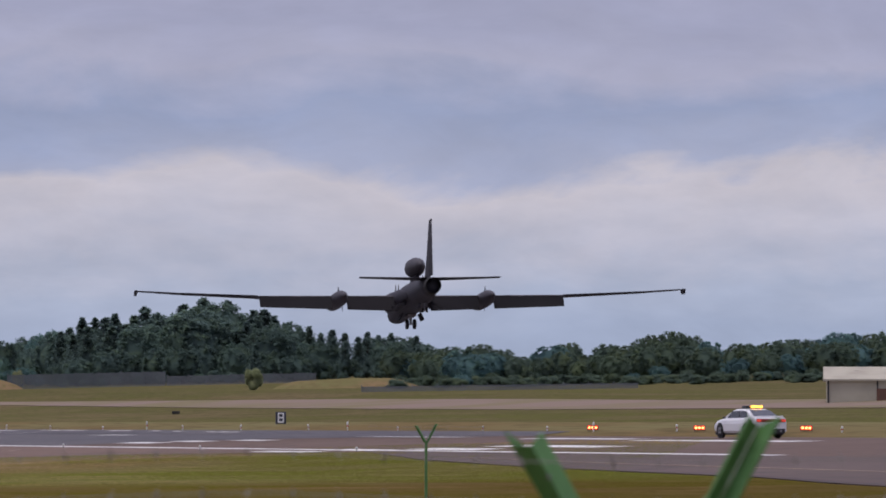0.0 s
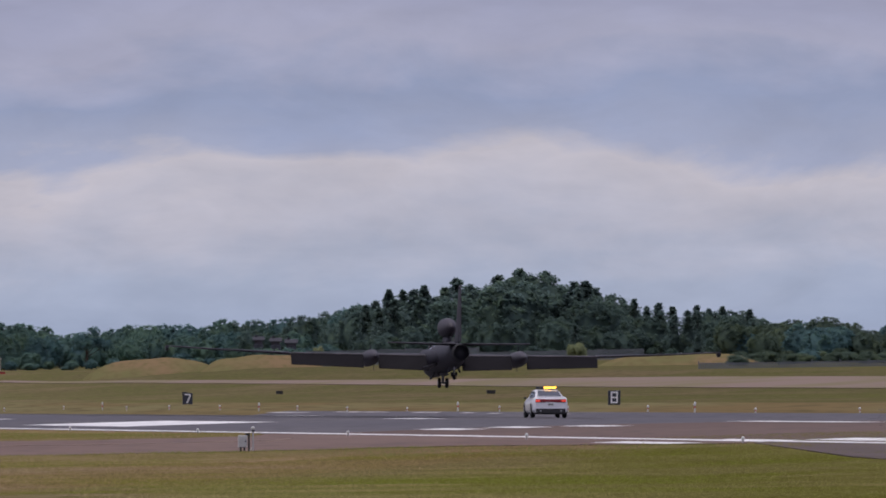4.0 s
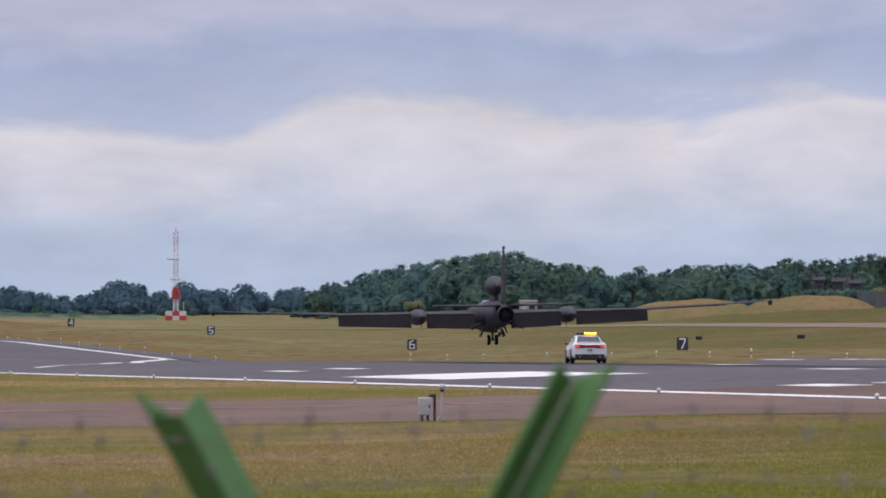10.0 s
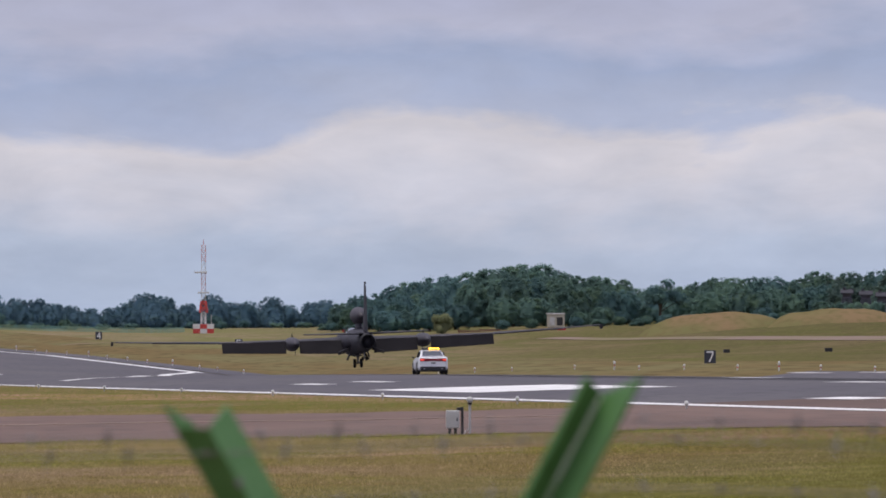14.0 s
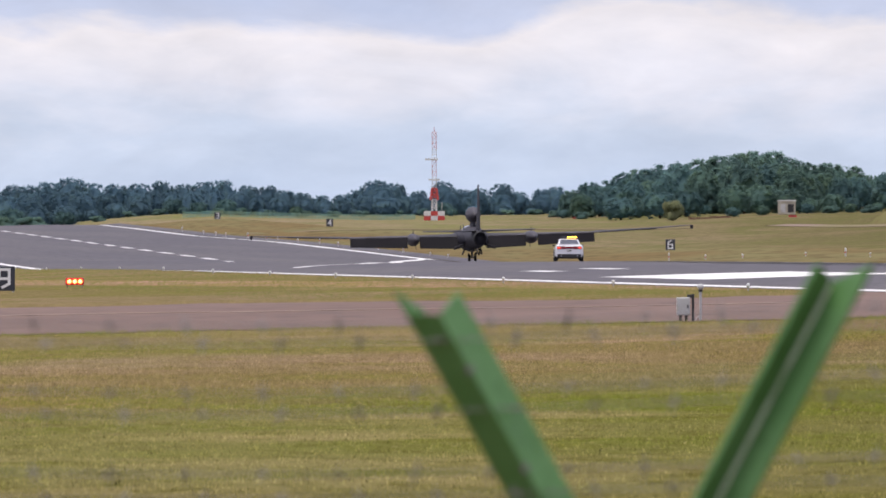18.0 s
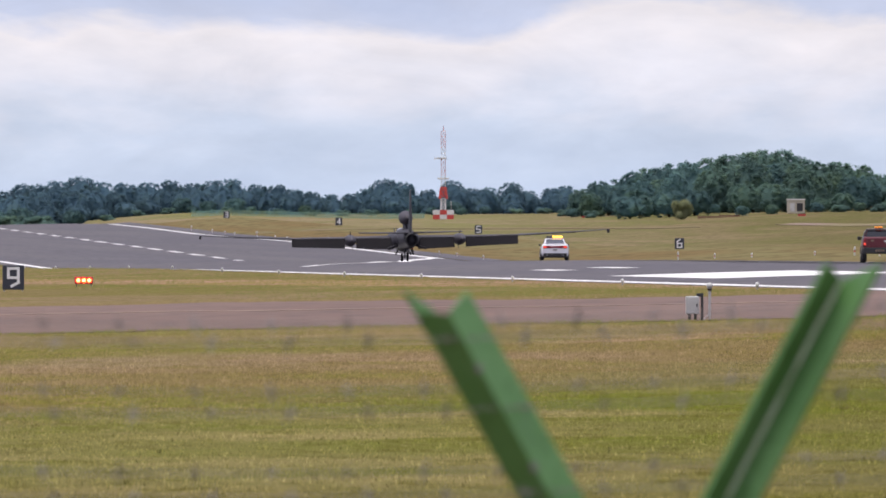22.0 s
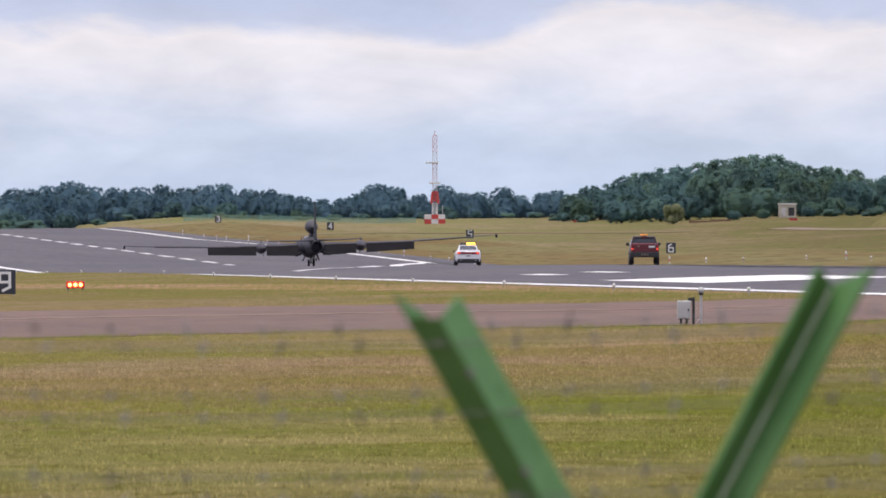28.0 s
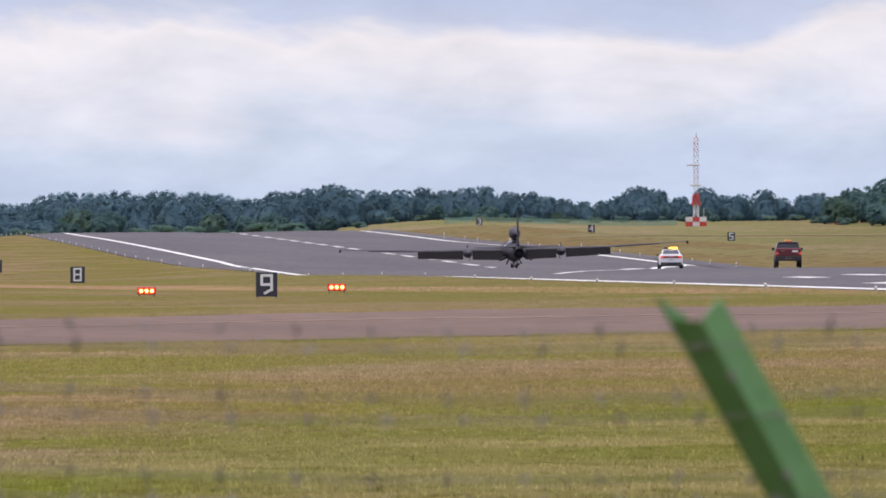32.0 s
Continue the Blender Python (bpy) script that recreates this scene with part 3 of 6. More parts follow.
def strip(name, rows, mat, lift, label, category, ragged=0.0):
    """A paved strip between two edges: rows of (x0, y0, x1, y1), each cut into twelve; ragged: metres by which the grass eats into it."""
    verts, faces = [], []
    k = 12
    fine = []
    for p, q in zip(rows, rows[1:]):
        for s in range(6):
            fine.append([p[i] + (q[i] - p[i]) * s / 6 for i in range(4)])
    fine.append(list(rows[-1]))
    if ragged:
        for r in fine:
            w = noise.noise((r[0] * 0.9, r[1] * 0.9, 0.0)) * ragged
            r[0], r[1] = r[0] + w * 0.2, r[1] + w
            w = noise.noise((r[2] * 0.7, r[3] * 0.7, 4.0)) * ragged * 2
            r[2], r[3] = r[2] + w * 0.05, r[3] + w
    rows = fine
    for x0, y0, x1, y1 in rows:
        for i in range(k + 1):
            x, y = x0 + (x1 - x0) * i / k, y0 + (y1 - y0) * i / k
            verts.append((x, y, ground_z(x, y) + lift))
    for j in range(len(rows) - 1):
        for i in range(k):
            a = j * (k + 1) + i
            faces.append((a, a + 1, a + k + 2, a + k + 1))
    # the near edge is turned down into the soil
    n = len(verts)
    for x0, y0, x1, y1 in rows:
        verts.append((x0, y0, ground_z(x0, y0) - 0.02))
    for j in range(len(rows) - 1):
        faces.append((n + j, n + j + 1, (j + 1) * (k + 1), j * (k + 1)))
    return tagged(sheet(name, verts, faces, mat, smooth=True), label, category, kind="structure")


FAR_STRIP = [(163.0, 60.0 + 50.0 * i, 183.0, 60.0 + 50.0 * i) for i in range(7)] + [(163.0, 420.0, 183.0, 420.0), (163.5, 470.0, 180.0, 470.0), (165.0, 515.0, 175.0, 515.0), (166.0, 560.0, 171.5, 560.0), (166.5, 630.0, 170.5, 630.0), (167.0, 700.0, 170.0, 700.0)]
strip("far_apron", FAR_STRIP, APRON, 0.05, "pale pinkish concrete strip across the grass", "taxiway", ragged=0.8)
DRY_TRACK = [(160.0, 712.0, 162.0, 722.0), (147.2, 744.0, 149.0, 755.0), (137.6, 748.0, 139.2, 759.0), (128.0, 757.0, 129.6, 768.0), (120.4, 766.0, 121.8, 777.0), (113.0, 788.0, 114.4, 799.0)]
strip("dry_track", DRY_TRACK, WORN_TRACK, 0.06, "faint worn dry track across the far grass", "track", ragged=1.0)
SHOULDER = [(45.0, 452.0, 45.4, 452.0), (43.2, 470.0, 45.4, 470.0), (41.0, 496.0, 45.4, 496.0), (40.2, 530.0, 45.4, 530.0)] + [(40.0, 530.0 + 40.0 * i, 45.4, 530.0 + 40.0 * i) for i in range(1, 11)]
strip("near_shoulder", SHOULDER, ASPHALT, 0.03, "dark asphalt shoulder beside the runway", "runway", ragged=0.3)
TAXIWAY = [(-6.7, 128.3, -9.2, 177.0),
           (4.8, 126.2, 6.6, 173.1),
           (6.7, 127.8, 9.2, 176.0),
           (10.1, 129.4, 14.3, 182.4),
           (12.9, 130.6, 18.4, 187.3),
           (17.6, 134.3, 25.4, 193.6),
           (22.6, 138.2, 30.4, 185.8),
           (24.7, 138.3, 32.5, 182.4),
           (27.3, 136.6, 35.2, 176.0),
           (29.9, 134.7, 38.6, 174.3),
           (32.5, 133.1, 42.1, 172.4),
           (33.4, 132.9, 45.4, 180.7),
           (37.4, 132.3, 45.4, 160.5),
           (40.3, 126.5, 45.4, 142.7),
           (44.0, 119.1, 45.4, 122.8),
           (45.7, 103.1, 45.4, 102.5),
           (44.1, 85.0, 45.4, 87.6),
           (43.1, 73.0, 45.4, 76.9),
           (41.7, 58.7, 45.4, 63.8)]
strip("taxiway", TAXIWAY, CONCRETE, 0.02, "brown concrete taxiway with a faded centre line", "taxiway", ragged=1.1)
strip("taxiway_line", [(x0 + (x1 - x0) * 0.62, y0 + (y1 - y0) * 0.62, x0 + (x1 - x0) * 0.645, y0 + (y1 - y0) * 0.645) for x0, y0, x1, y1 in TAXIWAY[:12]], YELLOW_PAINT, 0.03, "faded yellow centre line", "road marking")
BRANCH = [(44.0, 119.0, 45.4, 122.8), (36.0, 92.0, 45.4, 101.0), (31.0, 68.0, 45.4, 76.0), (27.0, 40.0, 45.4, 50.0), (20.0, 12.0, 45.4, 24.0), (8.0, -24.0, 45.4, -12.0)]
strip("taxiway_branch", BRANCH, GREY_CONCRETE, 0.027, "grey concrete taxiway widening to the runway start", "taxiway", ragged=0.6)
strip("taxiway_branch_line", [(x0 + (x1 - x0) * 0.30, y0 + (y1 - y0) * 0.30, x0 + (x1 - x0) * 0.325, y0 + (y1 - y0) * 0.325) for x0, y0, x1, y1 in BRANCH[1:]], YELLOW_PAINT, 0.036, "faded yellow centre line", "road marking")


def marking(x0, x1, y0, y1, mat=PAINT, lift=0.022, slant=0.0):
    """A painted block on the runway, from y0 to y1 along it."""
    n = max(2, int((y1 - y0) / 10) + 2)
    verts, faces = [], []
    for j in range(n):
        y = y0 + (y1 - y0) * j / (n - 1)
        d = slant * (y - y0)
        for i in range(4):
            x = x0 + d + (x1 - x0) * i / 3
            verts.append((x, y, ground_z(x, y) + lift))
    for j in range(n - 1):
        for i in range(3):
            a = j * 4 + i
            faces.append((a, a + 1, a + 5, a + 4))
    ob = sheet("runway_marking", verts, faces, mat)
    return tagged(ob, "white painted runway marking, worn", "road marking", "runway markings", "structure")


def line_mark(p, q, w):
    """A painted line between two points of the runway."""
    d = Vector((q[0] - p[0], q[1] - p[1])).normalized()
    s = Vector((d.y, -d.x)) * w / 2
    verts, faces = [], []
    for j in range(7):
        c = Vector(p).lerp(Vector(q), j / 6)
        for e in (-1, 1):
            x, y = c.x + s.x * e, c.y + s.y * e
            verts.append((x, y, ground_z(x, y) + 0.026))
    for j in range(6):
        faces.append((j * 2, j * 2 + 1, j * 2 + 3, j * 2 + 2))
    return tagged(sheet("runway_line", verts, faces, PAINT), "worn white painted runway line", "road marking", "runway markings", "structure")


def rubber(x, y0, y1, w):
    ob = marking(x - w / 2, x + w / 2, y0, y1, RUBBER, 0.018)
    ob.name = "rubber_mark"
    return tagged(ob, "dark rubber streak left by landing wheels", "tyre mark", "tyre marks", "structure")


marking(50.0, 58.4, 220.0, 241.0)
marking(53.48, 54.58, 270.1, 277.5)
marking(57.60, 58.70, 274.8, 282.8)
marking(51.14, 52.74, 171.0, 177.0)
marking(54.15, 55.75, 171.0, 176.2)
marking(56.71, 58.31, 167.9, 173.3)
marking(113.07, 116.57, 302.3, 334.3)
marking(76.05, 78.25, 272.2, 278.7)
marking(66.98, 68.78, 222.4, 228.7)
marking(42.25, 43.75, 123.2, 130.9)
marking(45.61, 47.21, 122.4, 129.3)
marking(47.44, 49.44, 114.3, 123.0)
marking(51.52, 53.92, 109.4, 122.5)
marking(66.92, 68.92, 163.9, 178.8)
marking(64.48, 66.68, 135.2, 149.1)
marking(61.87, 64.27, 110.2, 128.7)
marking(116.07, 116.57, 394.7, 406.4, OLD_PAINT, 0.11)
marking(116.48, 116.98, 375.1, 388.8, OLD_PAINT, 0.11)
marking(116.47, 116.92, 362.0, 368.7, OLD_PAINT, 0.11)
marking(116.30, 116.75, 352.9, 356.3, OLD_PAINT, 0.11)
marking(116.10, 116.55, 346.3, 349.3, OLD_PAINT, 0.11)
marking(115.76, 116.26, 330.7, 340.0, OLD_PAINT, 0.11)
marking(45.9, 46.7, 78.0, 900.0)
marking(105.4, 106.3, 100.0, 400.0)
marking(104.8, 106.4, 598.0, 930.0)
for i in range(18):
    marking(76.2, 77.1, 540 + i * 17.0, 549 + i * 17.0)
for p, q, w in (((106.2, 604.0), (103.2, 591.0), 0.8), ((103.2, 591.0), (97.6, 572.0), 1.0), ((97.6, 572.0), (62.0, 376.0), 1.3), ((62.0, 376.0), (56.8, 361.0), 0.8), ((56.8, 361.0), (52.0, 342.0), 0.6)):
    line_mark(p, q, w)
for i, (x, y0, y1, w) in enumerate(((73.5, 210, 330, 0.7), (78.2, 225, 360, 0.8), (75.0, 240, 420, 0.6), (80.5, 215, 300, 0.5), (71.0, 230, 310, 0.6), (76.4, 260, 470, 0.5))):
    rubber(x, y0, y1, w)

# ---------------------------------------------------------------- aircraft
def wing_section(x, y_le, y_te, z, thick, n=7):
    """Closed aerofoil outline at span station x; y forward."""
    up, lo = [], []
    c = y_le - y_te
    for i in range(n + 1):
        s = (1 - math.cos(math.pi * i / n)) / 2
        t = thick * c * (1.48 * math.sqrt(s) - 0.63 * s - 1.76 * s ** 2 + 1.42 * s ** 3 - 0.51 * s ** 4) * 1.7
        up.append((x, y_le - s * c, z + t * 0.62 + 0.03 * c * s * (1 - s) * 4 * 0.3))
        lo.append((x, y_le - s * c, z - t * 0.38))
    return up + lo[-2:0:-1]


def make_plane():
    ship = thing("jet_aircraft", pose(75.5, 185, 5), "matt black long-winged spy jet with flaps and wheels down", "aircraft")
    # fuselage, nose to tail pipe; main wheel stands at y = 0
    bm = bmesh.new()
    prof = [(8.6, 0.06, 0.06, 1.30), (8.2, 0.24, 0.25, 1.32), (7.3, 0.45, 0.47, 1.38), (6.0, 0.62, 0.66, 1.46), (4.6, 0.72, 0.78, 1.55), (3.0, 0.80, 0.84, 1.66),
            (1.0, 0.86, 0.88, 1.72), (-1.5, 0.86, 0.88, 1.74), (-4.0, 0.80, 0.82, 1.74), (-6.5, 0.66, 0.70, 1.74), (-8.6, 0.52, 0.58, 1.74), (-9.9, 0.42, 0.44, 1.72)]
    loft(bm, [oval(y, rx, rz, cz, n=24) for y, rx, rz, cz in prof])
    part("fuselage", bm, BLACK_SKIN, ship, smooth=True)
    bm = bmesh.new()
    loft(bm, [oval(5.7, 0.20, 0.10, 2.06, n=16), oval(5.2, 0.42, 0.36, 2.12, n=16), oval(4.2, 0.50, 0.48, 2.18, n=16), oval(3.2, 0.46, 0.36, 2.24, n=16), oval(2.2, 0.3, 0.16, 2.32, n=16)])
    part("canopy", bm, GLASS, ship, "dark cockpit canopy", smooth=True)
    # intakes each side
    for s in (-1, 1):
        bm = bmesh.new()
        loft(bm, [oval(2.9, 0.30, 0.52, 1.72, s * 0.98, 14), oval(2.0, 0.36, 0.58, 1.72, s * 0.94, 14), oval(-1.5, 0.30, 0.5, 1.70, s * 0.82, 14), oval(-4.6, 0.06, 0.2, 1.66, s * 0.70, 14)])
        part("air_intake", bm, BLACK_SKIN, ship, smooth=True)
        bm = bmesh.new()
        loft(bm, [oval(2.94, 0.26, 0.46, 1.72, s * 0.98, 14), oval(2.5, 0.2, 0.38, 1.72, s * 0.96, 14)])
        part("intake_mouth", bm, PLASTIC, ship, smooth=True)
    # tail pipe
    bm = bmesh.new()
    ro = [oval(-9.55, 0.475, 0.505, 1.71, n=24), oval(-10.35, 0.45, 0.46, 1.70, n=24), oval(-10.36, 0.435, 0.445, 1.70, n=24), oval(-8.3, 0.36, 0.37, 1.70, n=24)]
    loft(bm, ro, close_ends=False)
    part("tail_pipe", bm, TYRE, ship, "sooty jet pipe", smooth=True)
    bm = bmesh.new()
    loft(bm, [oval(-8.3, 0.36, 0.37, 1.70, n=20), oval(-8.36, 0.34, 0.35, 1.70, n=20)])
    part("pipe_core", bm, TYRE, ship)
    # wings
    for s in (-1, 1):
        bm = bmesh.new()
        st = [(0.5, 2.1, -0.98, 1.86, 0.118), (4.4, 1.55, -0.80, 1.86, 0.115), (9.02, 0.98, -0.58, 1.91, 0.11), (9.12, 0.97, -1.00, 1.93, 0.095), (9.3, 0.95, -1.00, 1.94, 0.095), (13.4, 0.45, -0.85, 2.10, 0.09), (15.85, 0.12, -0.80, 2.24, 0.085), (16.2, -0.1, -0.72, 2.26, 0.06)]
        loft(bm, [wing_section(s * x, a, b, z, t) for x, a, b, z, t in st])
        part("wing", bm, BLACK_SKIN, ship, smooth=True)
        # inner and outer flap hang down behind the wing
        for x0, x1 in ((0.98, 3.90), (4.80, 9.0)):
            bm = bmesh.new()
            ring = []
            for x in (x0, x1):
                y = -0.85 + 0.38 * (x - 1.0) / 7.7
                h = 0.92 - 0.22 * (x - 1.0) / 7.7
                zt = 1.86 + 0.008 * x
                ring.append([(s * x, y - 0.08, zt + 0.02), (s * x, y - 0.20, zt), (s * x, y - 0.92 * h, zt - h * 0.98), (s * x, y - 0.86 * h, zt - h * 1.0), (s * x, y - 0.05, zt - 0.16)])
            loft(bm, ring)
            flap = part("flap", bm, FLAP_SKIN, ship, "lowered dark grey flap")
            # added pale rod stands for the highlight on the flap's upper edge
            bm = bmesh.new()
            rod(bm, ring[0][1], ring[1][1], 0.028, None, 6)
            part("hinge_highlight", bm, HINGE_HIGHLIGHT, flap, "pale strip painted as the highlight along the hinge line")
        bm = bmesh.new()
        ring = []
        for x in (9.4, 13.6):
            zt = 1.94 + 0.16 * (x - 9.3) / 4
            y = -0.93 + 0.05 * (x - 9) / 4
            ring.append([(s * x, y + 0.2, zt + 0.035), (s * x, y - 0.22, zt - 0.03), (s * x, y - 0.2, zt - 0.06), (s * x, y + 0.2, zt - 0.05)])
        loft(bm, ring)
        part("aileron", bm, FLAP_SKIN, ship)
        # equipment pod under each wing
        bm = bmesh.new()
        loft(bm, [oval(y, r, r * 1.08, 1.70, s * 4.35, 18) for y, r in ((4.4, 0.03), (4.1, 0.16), (3.3, 0.30), (2.2, 0.40), (0.0, 0.44), (-1.8, 0.42), (-2.9, 0.30), (-3.7, 0.13), (-4.0, 0.03))])
        pod = part("wing_pod", bm, RADOME, ship, "dark grey bulged equipment pod", smooth=True)
        bm = bmesh.new()
        rod(bm, (s * 4.35, -0.6, 2.05), (s * 4.35, -0.75, 2.45), 0.05, 0.02, 6)
        part("blade_aerial", bm, BLACK_SKIN, pod)
        bm = bmesh.new()
        rod(bm, (s * 4.2, -1.2, 1.35), (s * 4.2, -1.35, 0.95), 0.03, 0.015, 6)
        part("drain_mast", bm, BLACK_SKIN, pod)
        # wing-tip skid
        bm = bmesh.new()
        loft(bm, [[(s * 16.22 + d, 0.15, 2.27), (s * 16.22 + d, -0.75, 2.29), (s * 16.26 + d, -0.7, 2.02), (s * 16.26 + d, -0.1, 2.0)] for d in (-0.07, 0.07)])
        box(bm, s * 16.24, -0.68, 2.2, 0.18, 0.24, 0.16, 0.03)
        part("wing_tip_skid", bm, BLACK_SKIN, ship)
        # gear doors and fairings beside the pipe
        bm = bmesh.new()
        box(bm, s * 0.62, 0.1, 0.72, 0.05, 1.5, 0.46, 0.015, rot=(0, s * -24, 0))
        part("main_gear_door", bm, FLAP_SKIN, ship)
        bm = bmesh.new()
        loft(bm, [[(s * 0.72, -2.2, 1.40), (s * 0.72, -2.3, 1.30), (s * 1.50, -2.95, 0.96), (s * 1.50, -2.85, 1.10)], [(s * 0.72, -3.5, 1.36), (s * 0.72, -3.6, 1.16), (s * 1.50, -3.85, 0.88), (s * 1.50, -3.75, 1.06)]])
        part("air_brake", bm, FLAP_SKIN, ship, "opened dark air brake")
        # tailplane
        bm = bmesh.new()
        loft(bm, [wing_section(s * x, a, b, z, 0.09, 5) for x, a, b, z in ((0.2, -7.55, -9.35, 2.22), (2.4, -8.05, -9.38, 2.25), (4.05, -8.42, -9.35, 2.28))])
        part("tailplane", bm, BLACK_SKIN, ship, smooth=True)
    # fin with its dorsal root and rudder
    bm = bmesh.new()

    def fin_ring(z, y0, y1, t):
        n = 6
        pts = []
        for i in range(n + 1):
            f = i / n
            pts.append((t * math.sin(math.pi * min(1, 0.12 + f * 0.88)) , y0 + (y1 - y0) * f, z))
        return pts + [(-x, y, z) for x, y, z in pts[-2:0:-1]]

    loft(bm, [fin_ring(2.05, -5.6, -9.1, 0.13), fin_ring(2.5, -6.6, -9.2, 0.10), fin_ring(3.6, -7.6, -9.3, 0.075), fin_ring(4.8, -8.3, -9.35, 0.055), fin_ring(5.45, -8.7, -9.35, 0.045)])
    part("fin", bm, BLACK_SKIN, ship, smooth=True)
    bm = bmesh.new()
    loft(bm, [fin_ring(2.35, -9.2, -9.95, 0.07), fin_ring(5.35, -9.38, -9.85, 0.04)])
    part("rudder", bm, BLACK_SKIN, ship)
    bm = bmesh.new()
    box(bm, 0, -9.35, 5.50, 0.10, 0.7, 0.16, 0.03)
    part("fin_cap", bm, RADOME, ship)
    # teardrop radome on its pylon over the back
    bm = bmesh.new()
    loft(bm, [oval(y, r * 1.02, r * 1.08, 3.48 + 0.02 * y, 0, 20) for y, r in ((-0.05, 0.05), (-0.35, 0.26), (-0.9, 0.44), (-1.7, 0.53), (-2.6, 0.53), (-3.4, 0.46), (-4.2, 0.30), (-4.9, 0.08))])
    part("dorsal_radome", bm, RADOME, ship, "dark grey teardrop radome on a pylon", smooth=True)
    bm = bmesh.new()
    loft(bm, [fin_ring(2.35, -0.6, -3.9, 0.28), fin_ring(2.95, -1.0, -3.6, 0.22)])
    part("radome_pylon", bm, BLACK_SKIN, ship, smooth=True)
    for x, y, h in ((0.12, 3.0, 0.30), (-0.5, 1.6, 0.3), (-0.75, 0.9, 0.22), (0.45, -0.4, 0.26), (0.1, -4.8, 0.3), (-0.3, -3.9, 0.2)):
        bm = bmesh.new()
        rod(bm, (x, y, 2.3), (x, y - 0.1, 2.46 + h), 0.05, 0.02, 6)
        part("blade_aerial", bm, BAY, ship)
    # main leg with a pair of wheels
    bm = bmesh.new()
    rod(bm, (0, 0.05, 0.95), (0, 0, 0.30), 0.09, 0.07, 10)
    rod(bm, (0, 0.9, 0.92), (0, 0.05, 0.42), 0.045, None, 8)
    rod(bm, (-0.30, 0, 0.30), (0.30, 0, 0.30), 0.05, None, 8)
    leg = part("main_leg", bm, STEEL, ship, "steel undercarriage leg")
    for s in (-1, 1):
        bm = bmesh.new()
        w = loft(bm, [[(s * 0.22 + dx, math.cos(a) * r, 0.30 + math.sin(a) * r) for a in [2 * math.pi * i / 20 for i in range(20)]] for dx, r in ((-0.09, 0.20), (-0.09, 0.26), (-0.05, 0.30), (0.05, 0.30), (0.09, 0.26), (0.09, 0.20))])
        part("tyre", bm, TYRE, leg, smooth=True)
        bm = bmesh.new()
        rod(bm, (s * 0.22 - 0.095, 0, 0.30), (s * 0.22 + 0.095, 0, 0.30), 0.17, None, 16)
        part("wheel_hub", bm, STEEL, leg)
    bm = bmesh.new()
    box(bm, 0, 0.2, 0.80, 0.55, 1.5, 0.12, 0.03)
    part("gear_bay", bm, BAY, ship, "pale wheel bay")
    # small tail wheels
    bm = bmesh.new()
    rod(bm, (0, -6.2, 1.1), (0, -6.35, 0.62), 0.06, 0.05, 8)
    rod(bm, (-0.15, -6.35, 0.60), (0.15, -6.35, 0.60), 0.03, None, 8)
    tleg = part("tail_leg", bm, STEEL, ship)
    for s in (-1, 1):
        bm = bmesh.new()
        loft(bm, [[(s * 0.12 + dx, -6.35 + math.cos(a) * r, 0.60 + math.sin(a) * r) for a in [2 * math.pi * i / 14 for i in range(14)]] for dx, r in ((-0.05, 0.08), (-0.05, 0.13), (0.05, 0.13), (0.05, 0.08))])
        part("tail_tyre", bm, TYRE, tleg)
    for s in (-1, 1):
        bm = bmesh.new()
        box(bm, s * 0.30, -6.1, 0.86, 0.03, 0.9, 0.34, 0.01, rot=(0, s * -18, 0))
        part("tail_gear_door", bm, FLAP_SKIN, ship)
    return ship


# ---------------------------------------------------------------- vehicles
def wheel(name, parent, x, y, r, w, s):
    bm = bmesh.new()
    loft(bm, [[(dx, math.cos(a) * q, math.sin(a) * q) for a in [2 * math.pi * i / 22 for i in range(22)]] for dx, q in ((-w / 2, r * 0.66), (-w / 2, r * 0.93), (-w * 0.36, r), (w * 0.36, r), (w / 2, r * 0.93), (w / 2, r * 0.66))])
    hub = part(name, bm, TYRE, parent, "black tyre on a dark alloy rim", smooth=True, at=Matrix.Translation((x, y, r)))
    bm = bmesh.new()
    rod(bm, (s * (w / 2 - 0.03), 0, 0), (s * (w / 2 - 0.005), 0, 0), r * 0.64, r * 0.60, 20)
    for i in range(5):
        a = 2 * math.pi * i / 5
        box(bm, s * (w / 2), math.cos(a) * r * 0.33, math.sin(a) * r * 0.33, 0.02, 0.07, r * 0.5, rot=(90 - math.degrees(a) + 90, 0, 0))
    part("rim", bm, STEEL, hub)
    return hub


def light_bar(parent, y, z, w, lit):
    bm = bmesh.new()
    box(bm, 0, y, z, w, 0.26, 0.06, 0.02)
    bar = part("light_bar", bm, PLASTIC, parent, "roof light bar with amber beacons")
    k = 5
    for i in range(k):
        x = -w / 2 + w * (i + 0.5) / k
        bm = bmesh.new()
        box(bm, x, y, z + 0.075, w / k * 0.86, 0.22, 0.09, 0.025)
        part("beacon", bm, AMBER if i in lit else (AMBER_DIM if not lit else GLASS), bar, "lit amber beacon lens" if i in lit else "")
    return bar


def plate(parent, y, z, w, h, dark):
    bm = bmesh.new()
    box(bm, 0, y, z, w, 0.015, h, 0.004)
    p = part("number_plate", bm, WHITE_PAINT if not dark else YELLOW_PAINT, parent)
    for i in range(3):
        bm = bmesh.new()
        box(bm, -w * 0.28 + i * w * 0.28, y - 0.012, z, w * 0.2, 0.01, h * 0.5)
        part("plate_bar", bm, PLASTIC, p)


